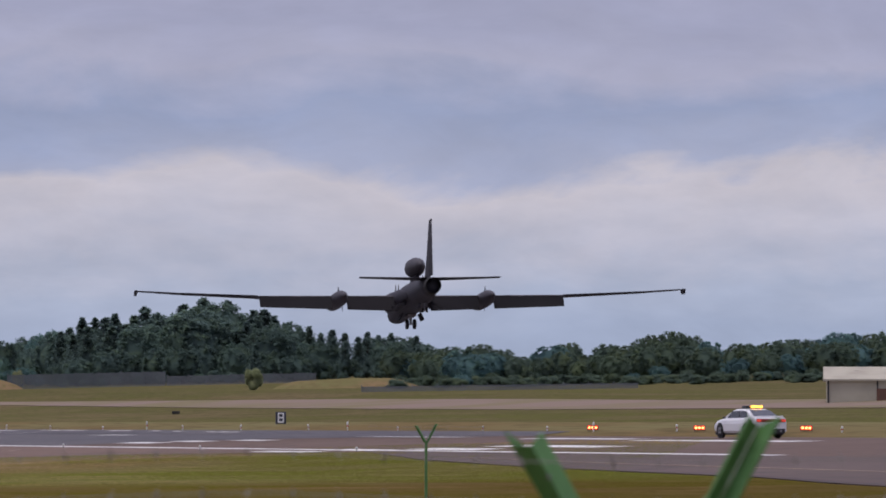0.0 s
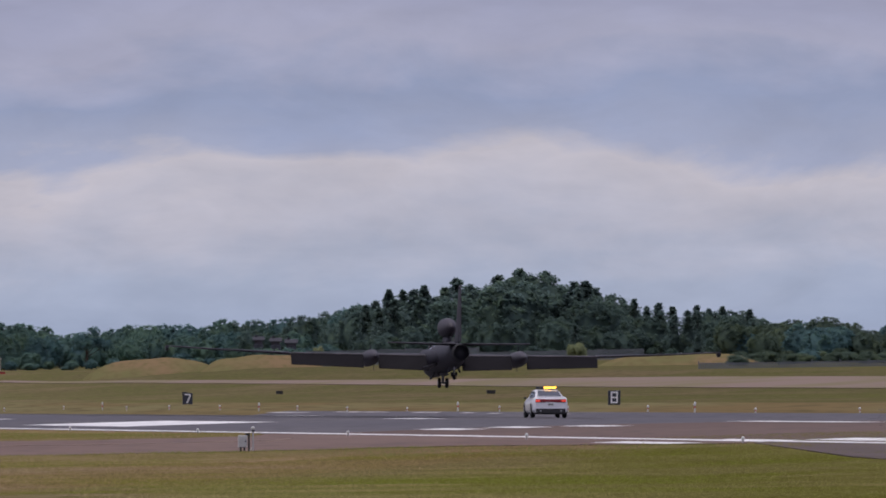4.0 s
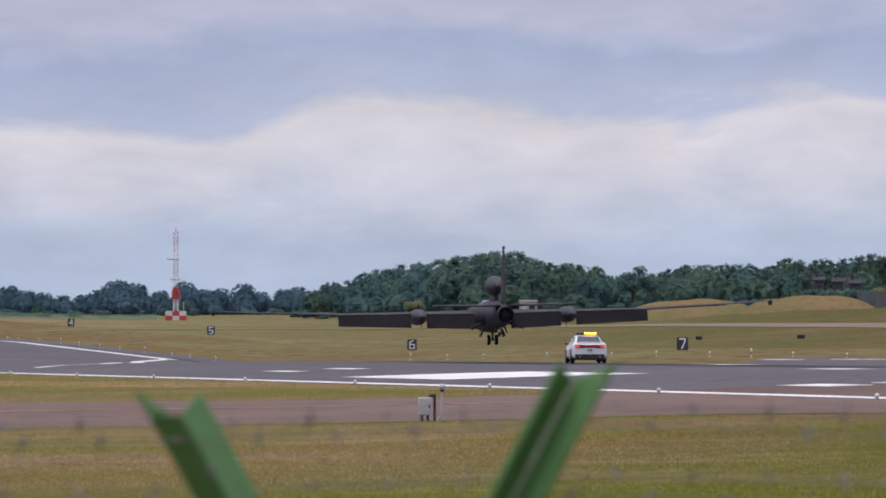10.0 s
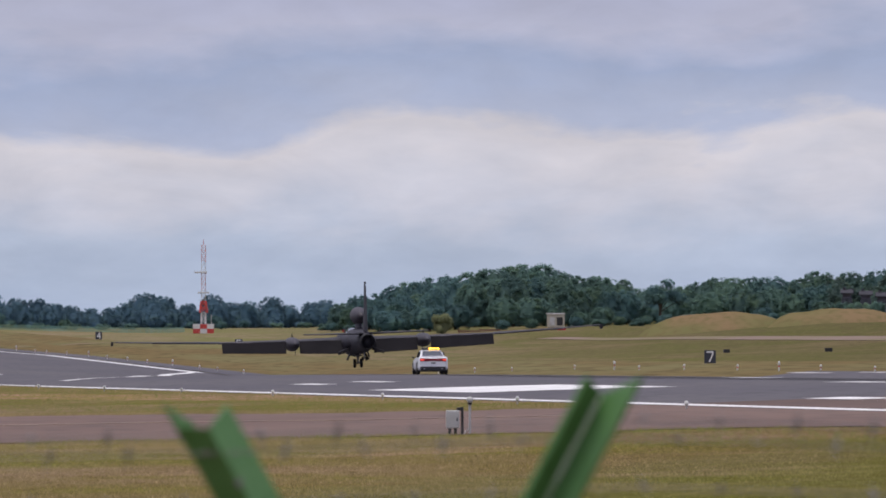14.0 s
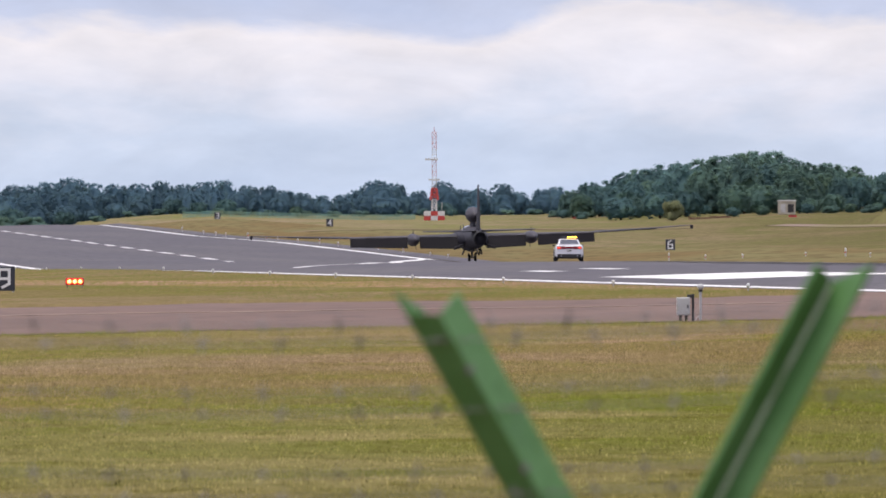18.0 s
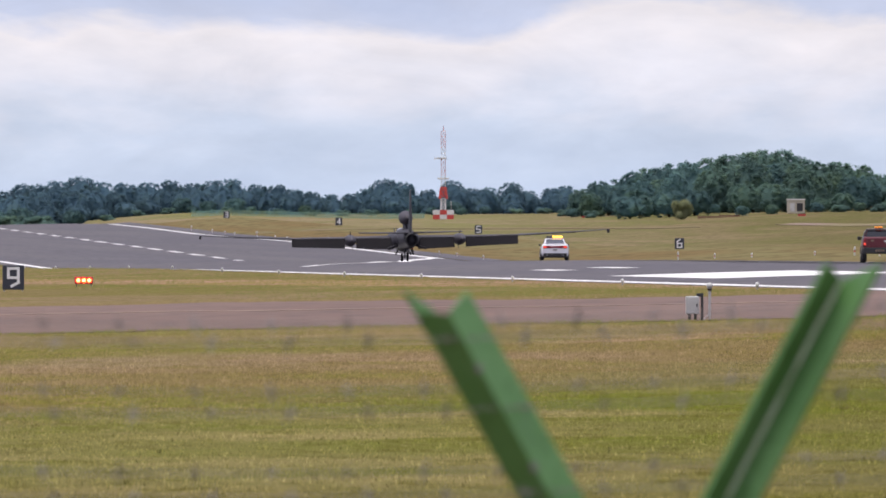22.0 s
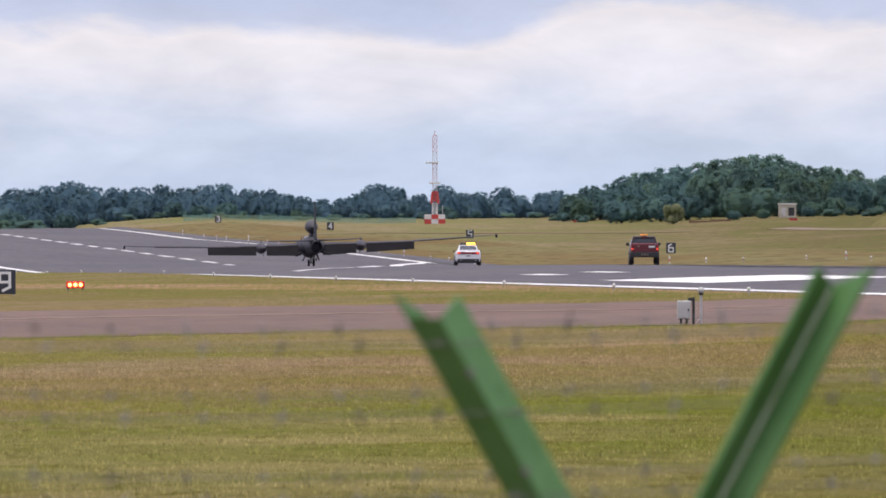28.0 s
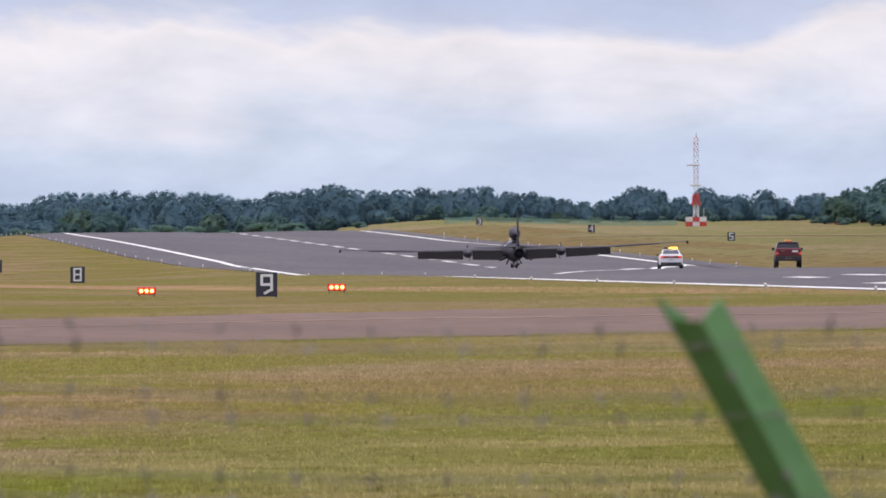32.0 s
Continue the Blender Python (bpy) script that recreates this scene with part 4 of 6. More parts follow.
def make_saloon():
    car = thing("saloon_car", pose(76, 142, -0.8), "white four-door chase car with amber roof lights", "car")
    bm = bmesh.new()
    # lower body along y: rear bumper at -2.52, front at 2.52
    rings = []
    for y, w, zb, zt in ((-2.54, 0.82, 0.34, 0.88), (-2.46, 0.92, 0.26, 1.03), (-2.20, 0.945, 0.24, 1.09), (-1.6, 0.955, 0.24, 1.05), (-0.4, 0.955, 0.22, 1.00), (0.9, 0.955, 0.22, 0.98), (1.5, 0.95, 0.24, 0.96), (2.1, 0.92, 0.26, 0.86), (2.42, 0.84, 0.30, 0.76), (2.52, 0.70, 0.36, 0.62)):
        m = (zb + zt) / 2
        rings.append([(-w * 0.92, y, zb), (-w, y, zb + 0.12), (-w, y, m + 0.10), (-w * 0.965, y, zt - 0.09), (-w * 0.88, y, zt), (w * 0.88, y, zt), (w * 0.965, y, zt - 0.09), (w, y, m + 0.10), (w, y, zb + 0.12), (w * 0.92, y, zb)])
    loft(bm, rings)
    body = part("body", bm, WHITE_CAR, car, "glossy white body", smooth=False)
    bv = body.modifiers.new("soft_edges", "BEVEL")
    bv.width, bv.segments, bv.limit_method = 0.03, 2, "ANGLE"
    # cabin: white pillars and roof, dark glass proud between them
    bm = bmesh.new()
    cab = []
    for y, w, z in ((-1.95, 0.80, 1.05), (-1.15, 0.66, 1.40), (-0.55, 0.66, 1.475), (0.25, 0.66, 1.46), (0.65, 0.67, 1.40), (1.45, 0.80, 0.97)):
        cab.append([(-w - 0.12 * max(0, 1.48 - 0.98) * (1 if z > 1.2 else 0.4), y, 0.96), (-w, y, max(z - 0.06, 0.97)), (-w * 0.86, y, z + 0.01), (w * 0.86, y, z + 0.01), (w, y, max(z - 0.06, 0.97)), (w + 0.12 * 0.5 * (1 if z > 1.2 else 0.4), y, 0.96)])
    loft(bm, cab)
    part("roof", bm, WHITE_CAR, car)
    bm = bmesh.new()
    loft(bm, [[(-0.66, -1.93, 1.10), (0.66, -1.93, 1.10), (0.66, -1.98, 1.11), (-0.66, -1.98, 1.11)], [(-0.55, -1.17, 1.42), (0.55, -1.17, 1.42), (0.55, -1.20, 1.43), (-0.55, -1.20, 1.43)]])
    part("rear_window", bm, GLASS, car, "dark sloping rear window")
    bm = bmesh.new()
    loft(bm, [[(-0.62, 1.44, 1.02), (0.62, 1.44, 1.02), (0.62, 1.48, 1.02), (-0.62, 1.48, 1.02)], [(-0.56, 0.68, 1.40), (0.56, 0.68, 1.40), (0.56, 0.72, 1.41), (-0.56, 0.72, 1.41)]])
    part("windscreen", bm, GLASS, car)
    for s in (-1, 1):
        for y0, y1, t0, t1 in ((-1.35, -0.42, -1.05, -0.42), (-0.34, 1.05, -0.34, 0.55)):
            bm = bmesh.new()
            loft(bm, [[(s * 0.735, y0, 1.02), (s * 0.735, y1, 1.02), (s * 0.68, t1, 1.37), (s * 0.68, t0, 1.37)], [(s * 0.765, y0, 1.02), (s * 0.765, y1, 1.02), (s * 0.70, t1, 1.37), (s * 0.70, t0, 1.37)]])
            part("side_window", bm, GLASS, car)
        bm = bmesh.new()
        box(bm, s * 0.985, 0.95, 1.03, 0.15, 0.10, 0.11, 0.03)
        part("wing_mirror", bm, PLASTIC, car)
        for y in (-1.50, 1.52):
            bm = bmesh.new()
            rod(bm, (s * 0.80, y, 0.36), (s * 0.962, y, 0.36), 0.40, 0.41, 22)
            part("wheel_arch", bm, PLASTIC, car)
            wheel("wheel", car, s * 0.86, y, 0.36, 0.235, s)
        bm = bmesh.new()
        box(bm, s * 0.62, 2.44, 0.66, 0.36, 0.12, 0.12, 0.03)
        part("headlight", bm, GLASS, car)
        bm = bmesh.new()
        box(bm, s * 0.55, -2.535, 0.875, 0.56, 0.06, 0.19, 0.04)
        lamp = part("tail_light", bm, TAIL_LIGHT, car, "dark red tail lamp")
        bm = bmesh.new()
        box(bm, s * 0.70, -2.568, 0.875, 0.24, 0.02, 0.11, 0.01)
        part("lamp_glow", bm, BRAKE_LIGHT, lamp, "lit orange-red brake lamp")
        for y in (-0.4, 0.75):
            bm = bmesh.new()
            box(bm, s * 0.962, y, 0.84, 0.02, 0.16, 0.03, 0.008)
            part("door_handle", bm, WHITE_CAR, car)
        bm = bmesh.new()
        rod(bm, (s * 0.55, -2.5, 0.33), (s * 0.55, -2.6, 0.33), 0.05, None, 10)
        part("exhaust_pipe", bm, STEEL, car)
    bm = bmesh.new()
    box(bm, 0, -2.535, 0.880, 0.62, 0.056, 0.16, 0.02)
    part("lamp_bar", bm, TAIL_LIGHT, car)
    bm = bmesh.new()
    box(bm, 0, -2.50, 0.33, 1.60, 0.12, 0.26, 0.03)
    part("bumper_insert", bm, PLASTIC, car, "black lower bumper")
    bm = bmesh.new()
    box(bm, 0, 0, 0.20, 1.70, 4.6, 0.12, 0.02)
    part("underbody", bm, PLASTIC, car)
    bm = bmesh.new()
    box(bm, 0, -2.36, 1.105, 1.45, 0.16, 0.03, 0.01)
    part("boot_lip", bm, WHITE_CAR, car)
    plate(car, -2.555, 0.68, 0.32, 0.15, False)
    light_bar(car, -0.35, 1.52, 1.12, (2, 3, 4))
    return car


def make_pickup():
    car = thing("pickup_truck", pose(76, 90, -0.8), "dark red double-cab pickup with amber roof light", "pickup truck")
    bm = bmesh.new()
    rings = []
    for y, w, zb, zt in ((-2.55, 0.82, 0.66, 1.26), (-2.45, 0.89, 0.58, 1.32), (-0.9, 0.92, 0.54, 1.32), (-0.86, 0.92, 0.48, 1.26), (1.2, 0.92, 0.46, 1.20), (1.9, 0.91, 0.50, 1.14), (2.45, 0.86, 0.54, 1.04), (2.58, 0.74, 0.60, 0.86)):
        m = (zb + zt) / 2
        rings.append([(-w * 0.95, y, zb), (-w, y, m), (-w * 0.97, y, zt - 0.06), (-w * 0.93, y, zt), (w * 0.93, y, zt), (w * 0.97, y, zt - 0.06), (w, y, m), (w * 0.95, y, zb)])
    loft(bm, rings)
    body = part("body", bm, RED_CAR, car, "glossy dark red body")
    bm = bmesh.new()
    cab = []
    for y, w, z in ((-0.95, 0.80, 1.14), (-0.80, 0.70, 1.72), (-0.2, 0.70, 1.78), (0.45, 0.70, 1.74), (1.28, 0.80, 1.13)):
        cab.append([(-0.88, y, 1.12), (-w - 0.02, y, max(z - 0.1, 1.13)), (-w * 0.86, y, z), (w * 0.86, y, z), (w + 0.02, y, max(z - 0.1, 1.13)), (0.88, y, 1.12)])
    loft(bm, cab)
    part("cab", bm, RED_CAR, car)
    bm = bmesh.new()
    loft(bm, [[(-0.70, -0.930, 1.36), (0.70, -0.930, 1.36), (0.70, -0.965, 1.36), (-0.70, -0.965, 1.36)], [(-0.60, -0.835, 1.68), (0.60, -0.835, 1.68), (0.60, -0.86, 1.68), (-0.60, -0.86, 1.68)]])
    part("rear_window", bm, GLASS, car)
    bm = bmesh.new()
    loft(bm, [[(-0.66, 1.22, 1.20), (0.66, 1.22, 1.20), (0.66, 1.25, 1.21), (-0.66, 1.25, 1.21)], [(-0.58, 0.54, 1.68), (0.58, 0.54, 1.68), (0.58, 0.57, 1.69), (-0.58, 0.57, 1.69)]])
    part("windscreen", bm, GLASS, car)
    for s in (-1, 1):
        for y0, y1, t0, t1 in ((-0.78, 0.02, -0.66, 0.02), (0.10, 1.02, 0.10, 0.45)):
            bm = bmesh.new()
            loft(bm, [[(s * 0.86, y0, 1.20), (s * 0.86, y1, 1.20), (s * 0.715, t1, 1.64), (s * 0.715, t0, 1.64)], [(s * 0.885, y0, 1.20), (s * 0.885, y1, 1.20), (s * 0.735, t1, 1.64), (s * 0.735, t0, 1.64)]])
            part("side_window", bm, GLASS, car)
        bm = bmesh.new()
        box(bm, s * 1.0, 0.95, 1.26, 0.2, 0.1, 0.2, 0.03)
        part("wing_mirror", bm, PLASTIC, car)
        bm = bmesh.new()
        box(bm, s * 0.79, -2.53, 1.02, 0.16, 0.08, 0.34, 0.02)
        lamp = part("tail_light", bm, TAIL_LIGHT, car, "dark red tail lamp")
        bm = bmesh.new()
        box(bm, s * 0.79, -2.575, 0.95, 0.13, 0.02, 0.10, 0.01)
        part("lamp_glow", bm, BRAKE_LIGHT, lamp, "lit orange-red lamp")
        for y in (-1.55, 1.55):
            bm = bmesh.new()
            rod(bm, (s * 0.74, y, 0.40), (s * 0.93, y, 0.40), 0.46, 0.47, 22)
            part("wheel_arch", bm, PLASTIC, car)
            wheel("wheel", car, s * 0.80, y, 0.38, 0.25, s)
    bm = bmesh.new()
    box(bm, 0, -2.62, 0.60, 1.78, 0.14, 0.30, 0.03)
    part("rear_bumper", bm, PLASTIC, car, "black rear bumper")
    bm = bmesh.new()
    box(bm, 0, -2.56, 1.02, 1.38, 0.05, 0.50, 0.02)
    gate = part("tailgate", bm, RED_CAR, car)
    bm = bmesh.new()
    box(bm, 0.45, -2.595, 1.10, 0.40, 0.02, 0.11, 0.005)
    part("reflective_sticker", bm, WHITE_PAINT, gate)
    bm = bmesh.new()
    box(bm, -0.40, -2.595, 1.13, 0.16, 0.02, 0.08, 0.005)
    part("amber_sticker", bm, YELLOW_PAINT, gate)
    bm = bmesh.new()
    box(bm, 0, -1.7, 1.335, 1.62, 1.45, 0.05, 0.02)
    part("load_bed_cover", bm, PLASTIC, car, "black load bed cover")
    bm = bmesh.new()
    rod(bm, (-0.78, -1.0, 1.15), (-0.66, -1.0, 1.72), 0.035, None, 8)
    rod(bm, (0.78, -1.0, 1.15), (0.66, -1.0, 1.72), 0.035, None, 8)
    rod(bm, (-0.68, -1.0, 1.72), (0.68, -1.0, 1.72), 0.035, None, 8)
    part("sports_bar", bm, PLASTIC, car)
    bm = bmesh.new()
    box(bm, 0, 0, 0.50, 1.5, 4.4, 0.16, 0.02)
    part("underbody", bm, PLASTIC, car)
    bm = bmesh.new()
    box(bm, 0, -0.90, 1.71, 0.30, 0.05, 0.05, 0.01)
    part("high_brake_light", bm, BRAKE_LIGHT, car, "lit red brake lamp over the rear window")
    plate(car, -2.70, 0.60, 0.46, 0.11, True)
    light_bar(car, -0.1, 1.78, 0.44, ())
    return car


plane = make_plane()
saloon = make_saloon()
pickup = make_pickup()


# ---------------------------------------------------------------- airfield furniture
def distance_board(digit, x, y, face):
    """Runway distance board: a black panel on two legs with one white numeral."""
    z = ground_z(x, y)
    b = thing("distance_board", pose(x, y, z, 0, 0, face), "black distance board with white numeral " + digit + " standing on short grass", "runway sign", "runway distance boards")
    bm = bmesh.new()
    box(bm, 0, 0, 0.61, 0.96, 0.16, 1.08, 0.03)
    panel = part("panel", bm, SIGN_BLACK, b)
    for s in (-1, 1):
        bm = bmesh.new()
        box(bm, s * 0.40, 0, 0.02, 0.08, 0.08, 0.26, 0.01)
        part("leg", bm, STEEL, b)
    bm = bmesh.new()
    for line in STROKES[digit]:
        for k, (p, q) in enumerate(zip(line, line[1:])):
            p, q = Vector(((p[0] - 0.5) * 0.44, 0.0, (p[1] - 0.5) * 0.78)), Vector(((q[0] - 0.5) * 0.44, 0.0, (q[1] - 0.5) * 0.78))
            mid, d = (p + q) / 2, q - p
            box(bm, mid.x, 0.0005 * k, mid.z, d.length + 0.12, 0.016, 0.12, rot=(0, -math.degrees(math.atan2(d.z, d.x)), 0))
    part("numeral", bm, SIGN_WHITE, panel, at=pose(0, -0.088, 0.62))
    return b


# angular numerals in straight strokes, in a unit box
STROKES = {"3": [[(0, 1), (1, 1), (1, 0), (0, 0)], [(0.2, 0.5), (1, 0.5)]], "4": [[(0.8, 0), (0.8, 1), (0, 0.35), (1, 0.35)]], "5": [[(1, 1), (0, 1), (0, 0.5), (1, 0.5), (1, 0), (0, 0)]],
           "6": [[(0.65, 1), (0, 0.8), (0, 0), (1, 0), (1, 0.52), (0, 0.52)]], "7": [[(0, 1), (1, 1), (1, 0.75), (0.4, 0)]], "8": [[(0, 0), (0, 1), (1, 1), (1, 0), (0, 0)], [(0, 0.5), (1, 0.5)]],
           "9": [[(0.35, 0), (1, 0.2), (1, 1), (0, 1), (0, 0.48), (1, 0.48)]]}
distance_board("9", 124.0, 242.2, -24)
distance_board("8", 124.0, 342.0, -16)
distance_board("7", 124.0, 456.7, -12)
distance_board("6", 124.0, 561.6, -10)
distance_board("5", 129.5, 704.6, -8)
distance_board("4", 126.2, 796.9, -7)
distance_board("3", 124.0, 898.1, -6)
distance_board("9", 25.0, 250.2, -5)
distance_board("8", 25.0, 377.1, -3)
distance_board("7", 25.0, 481.3, -2)


def slope_lamp(x, y, face):
    """Approach slope light unit: low box with three lit red lamps."""
    z = ground_z(x, y)
    b = thing("approach_slope_light", pose(x, y, z, 0, 0, face), "low orange light unit with three lit red lamps", "airfield light", "approach slope lights")
    bm = bmesh.new()
    box(bm, 0, 0, 0.30, 0.86, 0.6, 0.34, 0.03)
    case = part("housing", bm, RED_PAINT, b)
    for s in (-0.34, 0.34):
        bm = bmesh.new()
        rod(bm, (s, 0, -0.05), (s, 0, 0.24), 0.03, None, 8)
        part("leg", bm, STEEL, b)
    for i in (-1, 0, 1):
        bm = bmesh.new()
        rod(bm, (i * 0.25, -0.31, 0.30), (i * 0.25, -0.33, 0.30), 0.120, None, 14)
        rim = part("lamp", bm, RED_LAMP, case, "lit red lamp")
        bm = bmesh.new()
        rod(bm, (i * 0.25, -0.335, 0.30), (i * 0.25, -0.345, 0.30), 0.075, None, 12)
        part("lamp_core", bm, LAMP_CORE, rim)
    return b


slope_lamp(118.0, 259.2, -24)
slope_lamp(118.0, 240.0, -25)
slope_lamp(118.0, 222.3, -26)
slope_lamp(20.6, 262.2, -6)
slope_lamp(29.4, 261.4, -6)


def edge_light():
    b = thing("edge_light", pose(0, 0, 0), "small white runway edge light on a short post", "airfield light", "runway edge lights")
    bm = bmesh.new()
    rod(bm, (0, 0, 0), (0, 0, 0.13), 0.03, 0.03, 8)
    part("post", bm, GREY_PAINT, b)
    bm = bmesh.new()
    loft(bm, [[(r * math.cos(2 * math.pi * i / 12), r * math.sin(2 * math.pi * i / 12), z) for i in range(12)] for z, r in ((0.13, 0.05), (0.17, 0.065), (0.23, 0.055), (0.26, 0.025))])
    part("lamp_dome", bm, WHITE_PAINT, b, "pale lamp dome", smooth=True)
    return b


LIGHT = edge_light()
LIGHT.matrix_basis = pose(43.9, 120, ground_z(43.9, 120))
for i in range(1, 30):
    y = 120 + i * 22.2
    if y < 470:
        copy_thing(LIGHT, pose(43.9, y, ground_z(43.9, y), 0, 0, i * 17))
for i in range(34):
    y = 478 + i * 11.5
    x = pieces(y, [(470, 43.0), (496, 40.8), (530, 40.0), (900, 39.8)])
    copy_thing(LIGHT, pose(x, y, ground_z(x, y), 0, 0, i * 31) @ Matrix.Diagonal((1.1, 1.1, 1.3, 1)))


def marker_post():
    b = thing("marker_post", pose(0, 0, 0), "short white runway marker post with a red band", "marker post", "runway marker posts")
    bm = bmesh.new()
    rod(bm, (0, 0, -0.1), (0, 0, 0.22), 0.07, 0.07, 8)
    part("post", bm, WHITE_PAINT, b)
    bm = bmesh.new()
    rod(bm, (0, 0, 0.22), (0, 0, 0.30), 0.075, 0.075, 8)
    part("red_band", bm, RED_PAINT, b)
    bm = bmesh.new()
    loft(bm, [[(r * math.cos(2 * math.pi * i / 10), r * math.sin(2 * math.pi * i / 10), z) for i in range(10)] for z, r in ((0.30, 0.09), (0.38, 0.11), (0.46, 0.08), (0.50, 0.03))])
    part("lamp", bm, WHITE_PAINT, b, smooth=True)
    return b


POST = marker_post()
POST.matrix_basis = pose(117.8, 190, ground_z(117.8, 190))
for i in range(1, 42):
    y = 190 + i * (13.2 if i < 26 else 15.5)
    x = pieces(y, [(100, 117.8), (480, 117.8), (560, 110.0), (900, 109.0)]) + 0.3 * math.sin(i * 2.1)
    yy = y + 2.5 * math.sin(i * 1.7)
    copy_thing(POST, pose(x, yy, ground_z(x, yy), 0, 0, i * 29) @ Matrix.Diagonal((0.82, 0.82, 1.6 if i % 4 == 1 else 0.8 + 0.3 * math.sin(i * 2.7) ** 2, 1)))


def control_box(x, y):
    z = ground_z(x, y)
    b = thing("control_box", pose(x, y, z, 0, 0, -8), "light grey steel control cabinet on two legs", "cabinet")
    bm = bmesh.new()
    box(bm, 0, 0, 0.38, 0.32, 0.22, 0.44, 0.02)
    c = part("cabinet", bm, GREY_PAINT, b)
    bm = bmesh.new()
    box(bm, 0.0, -0.115, 0.38, 0.28, 0.015, 0.39, 0.005)
    d = part("cabinet_door", bm, GREY_PAINT, c)
    bm = bmesh.new()
    box(bm, 0.10, -0.13, 0.38, 0.03, 0.03, 0.08, 0.005)
    part("door_latch", bm, PLASTIC, d)
    for s in (-0.07, 0.07):
        bm = bmesh.new()
        rod(bm, (s, 0, 0), (s, 0, 0.17), 0.035, None, 8)
        part("leg", bm, PLASTIC, b)
    bm = bmesh.new()
    rod(bm, (0.24, 0.02, 0), (0.24, 0.02, 0.68), 0.032, None, 8)
    box(bm, 0.17, 0.02, 0.63, 0.14, 0.05, 0.08, 0.01)
    part("cable_post", bm, PLASTIC, b, "black cable post")
    b2 = thing("marker_lamp", pose(x + 0.50, y + 0.3, ground_z(x + 0.50, y + 0.3)), "round lamp on a grey post beside the cabinet", "airfield light")
    bm = bmesh.new()
    rod(bm, (0, 0, 0), (0, 0, 0.72), 0.030, None, 8)
    rod(bm, (-0.16, 0.0, 0.0), (0, 0, 0.18), 0.012, None, 6)
    part("post", bm, GREY_PAINT, b2)
    bm = bmesh.new()
    bmesh.ops.create_uvsphere(bm, u_segments=14, v_segments=10, radius=0.08, matrix=Matrix.Translation((0, 0, 0.84)))
    part("lamp_globe", bm, GREY_PAINT, b2, "pale round lamp globe", smooth=True)
    bm = bmesh.new()
    rod(bm, (0, 0, 0.72), (0, 0, 0.77), 0.05, 0.06, 10)
    part("lamp_collar", bm, PLASTIC, b2)


control_box(*(30.17, 135.17))


def ladder_mast(x, y, H):
    """Lattice mast in red and white bands on a checked hut."""
    z = ground_z(x, y)
    m = thing("radio_mast", pose(x, y, z, 0, 0, -10), "red and white lattice mast standing on a checkered cabin", "radio mast")
    s, h = 3.4, 1.5
    bm = bmesh.new()
    box(bm, 0, 0, h / 2, s, s * 0.8, h, 0.03)
    cab = part("cabin", bm, WHITE_PAINT, m, "checkered red and white equipment cabin")
    for j in range(2):
        for i in range(3):
            if (i + j) % 2 == 0:
                bm = bmesh.new()
                box(bm, -s / 2 + s * (i + 0.5) / 3, -s * 0.4 - 0.012, h * (j + 0.5) / 2, s / 3, 0.02, h / 2 - 0.01)
                part("checker_panel", bm, RED_PAINT, cab)
    # lattice: a white foot, a flared red skirt, then an even shaft in bands
    n = 14
    for k in range(n):
        z0, z1 = h + (H - h) * k / n, h + (H - h) * (k + 1) / n
        a, b = ((0.62, 0.50) if k == 2 else (0.50, 0.38)) if k in (2, 3) else ((0.36, 0.36) if k < 2 else (0.34, 0.34))
        bm = bmesh.new()
        c0 = [(-a, -a, z0), (a, -a, z0), (a, a, z0), (-a, a, z0)]
        c1 = [(-b, -b, z1), (b, -b, z1), (b, b, z1), (-b, b, z1)]
        thick = 3.4 if k in (2, 3) else (2.6 if k < 2 else 1.0)
        for i in range(4):
            rod(bm, c0[i], c1[i], 0.046 * thick, None, 5)
            rod(bm, c0[i], c1[(i + 1) % 4], 0.024 * thick, None, 4)
            rod(bm, c0[(i + 1) % 4], c1[i], 0.024 * thick, None, 4)
            rod(bm, c1[i], c1[(i + 1) % 4], 0.028 * thick, None, 4)
        part("mast_section", bm, RED_PAINT if k in (2, 3) else (MAST_RED if k in (6, 7, 8, 11, 12, 13) else WHITE_PAINT), m)
    for zz, ww, off in ((H * 0.46, 1.7, 0.0), (H * 0.69, 1.9, -0.45)):
        bm = bmesh.new()
        box(bm, off, -0.5, zz, ww, 0.3, 0.22, 0.04)
        for i in range(5):
            rod(bm, (off - ww / 2 + ww * i / 4, -0.7, zz - 0.2), (off - ww / 2 + ww * i / 4, -0.7, zz + 0.25), 0.05, None, 5)
        part("aerial_array", bm, WHITE_PAINT, m, "white aerial array")
    bm = bmesh.new()
    rod(bm, (0, 0, H), (0, 0, H + 0.9), 0.06, 0.03, 6)
    part("top_spike", bm, RED_PAINT, m)
    bm = bmesh.new()
    rod(bm, (1.25, -0.9, h - 0.02), (1.25, -0.9, h + 1.5), 0.04, None, 5)
    part("whip_aerial", bm, WHITE_PAINT, m)


ladder_mast(159.8, 900.9, 14.3)


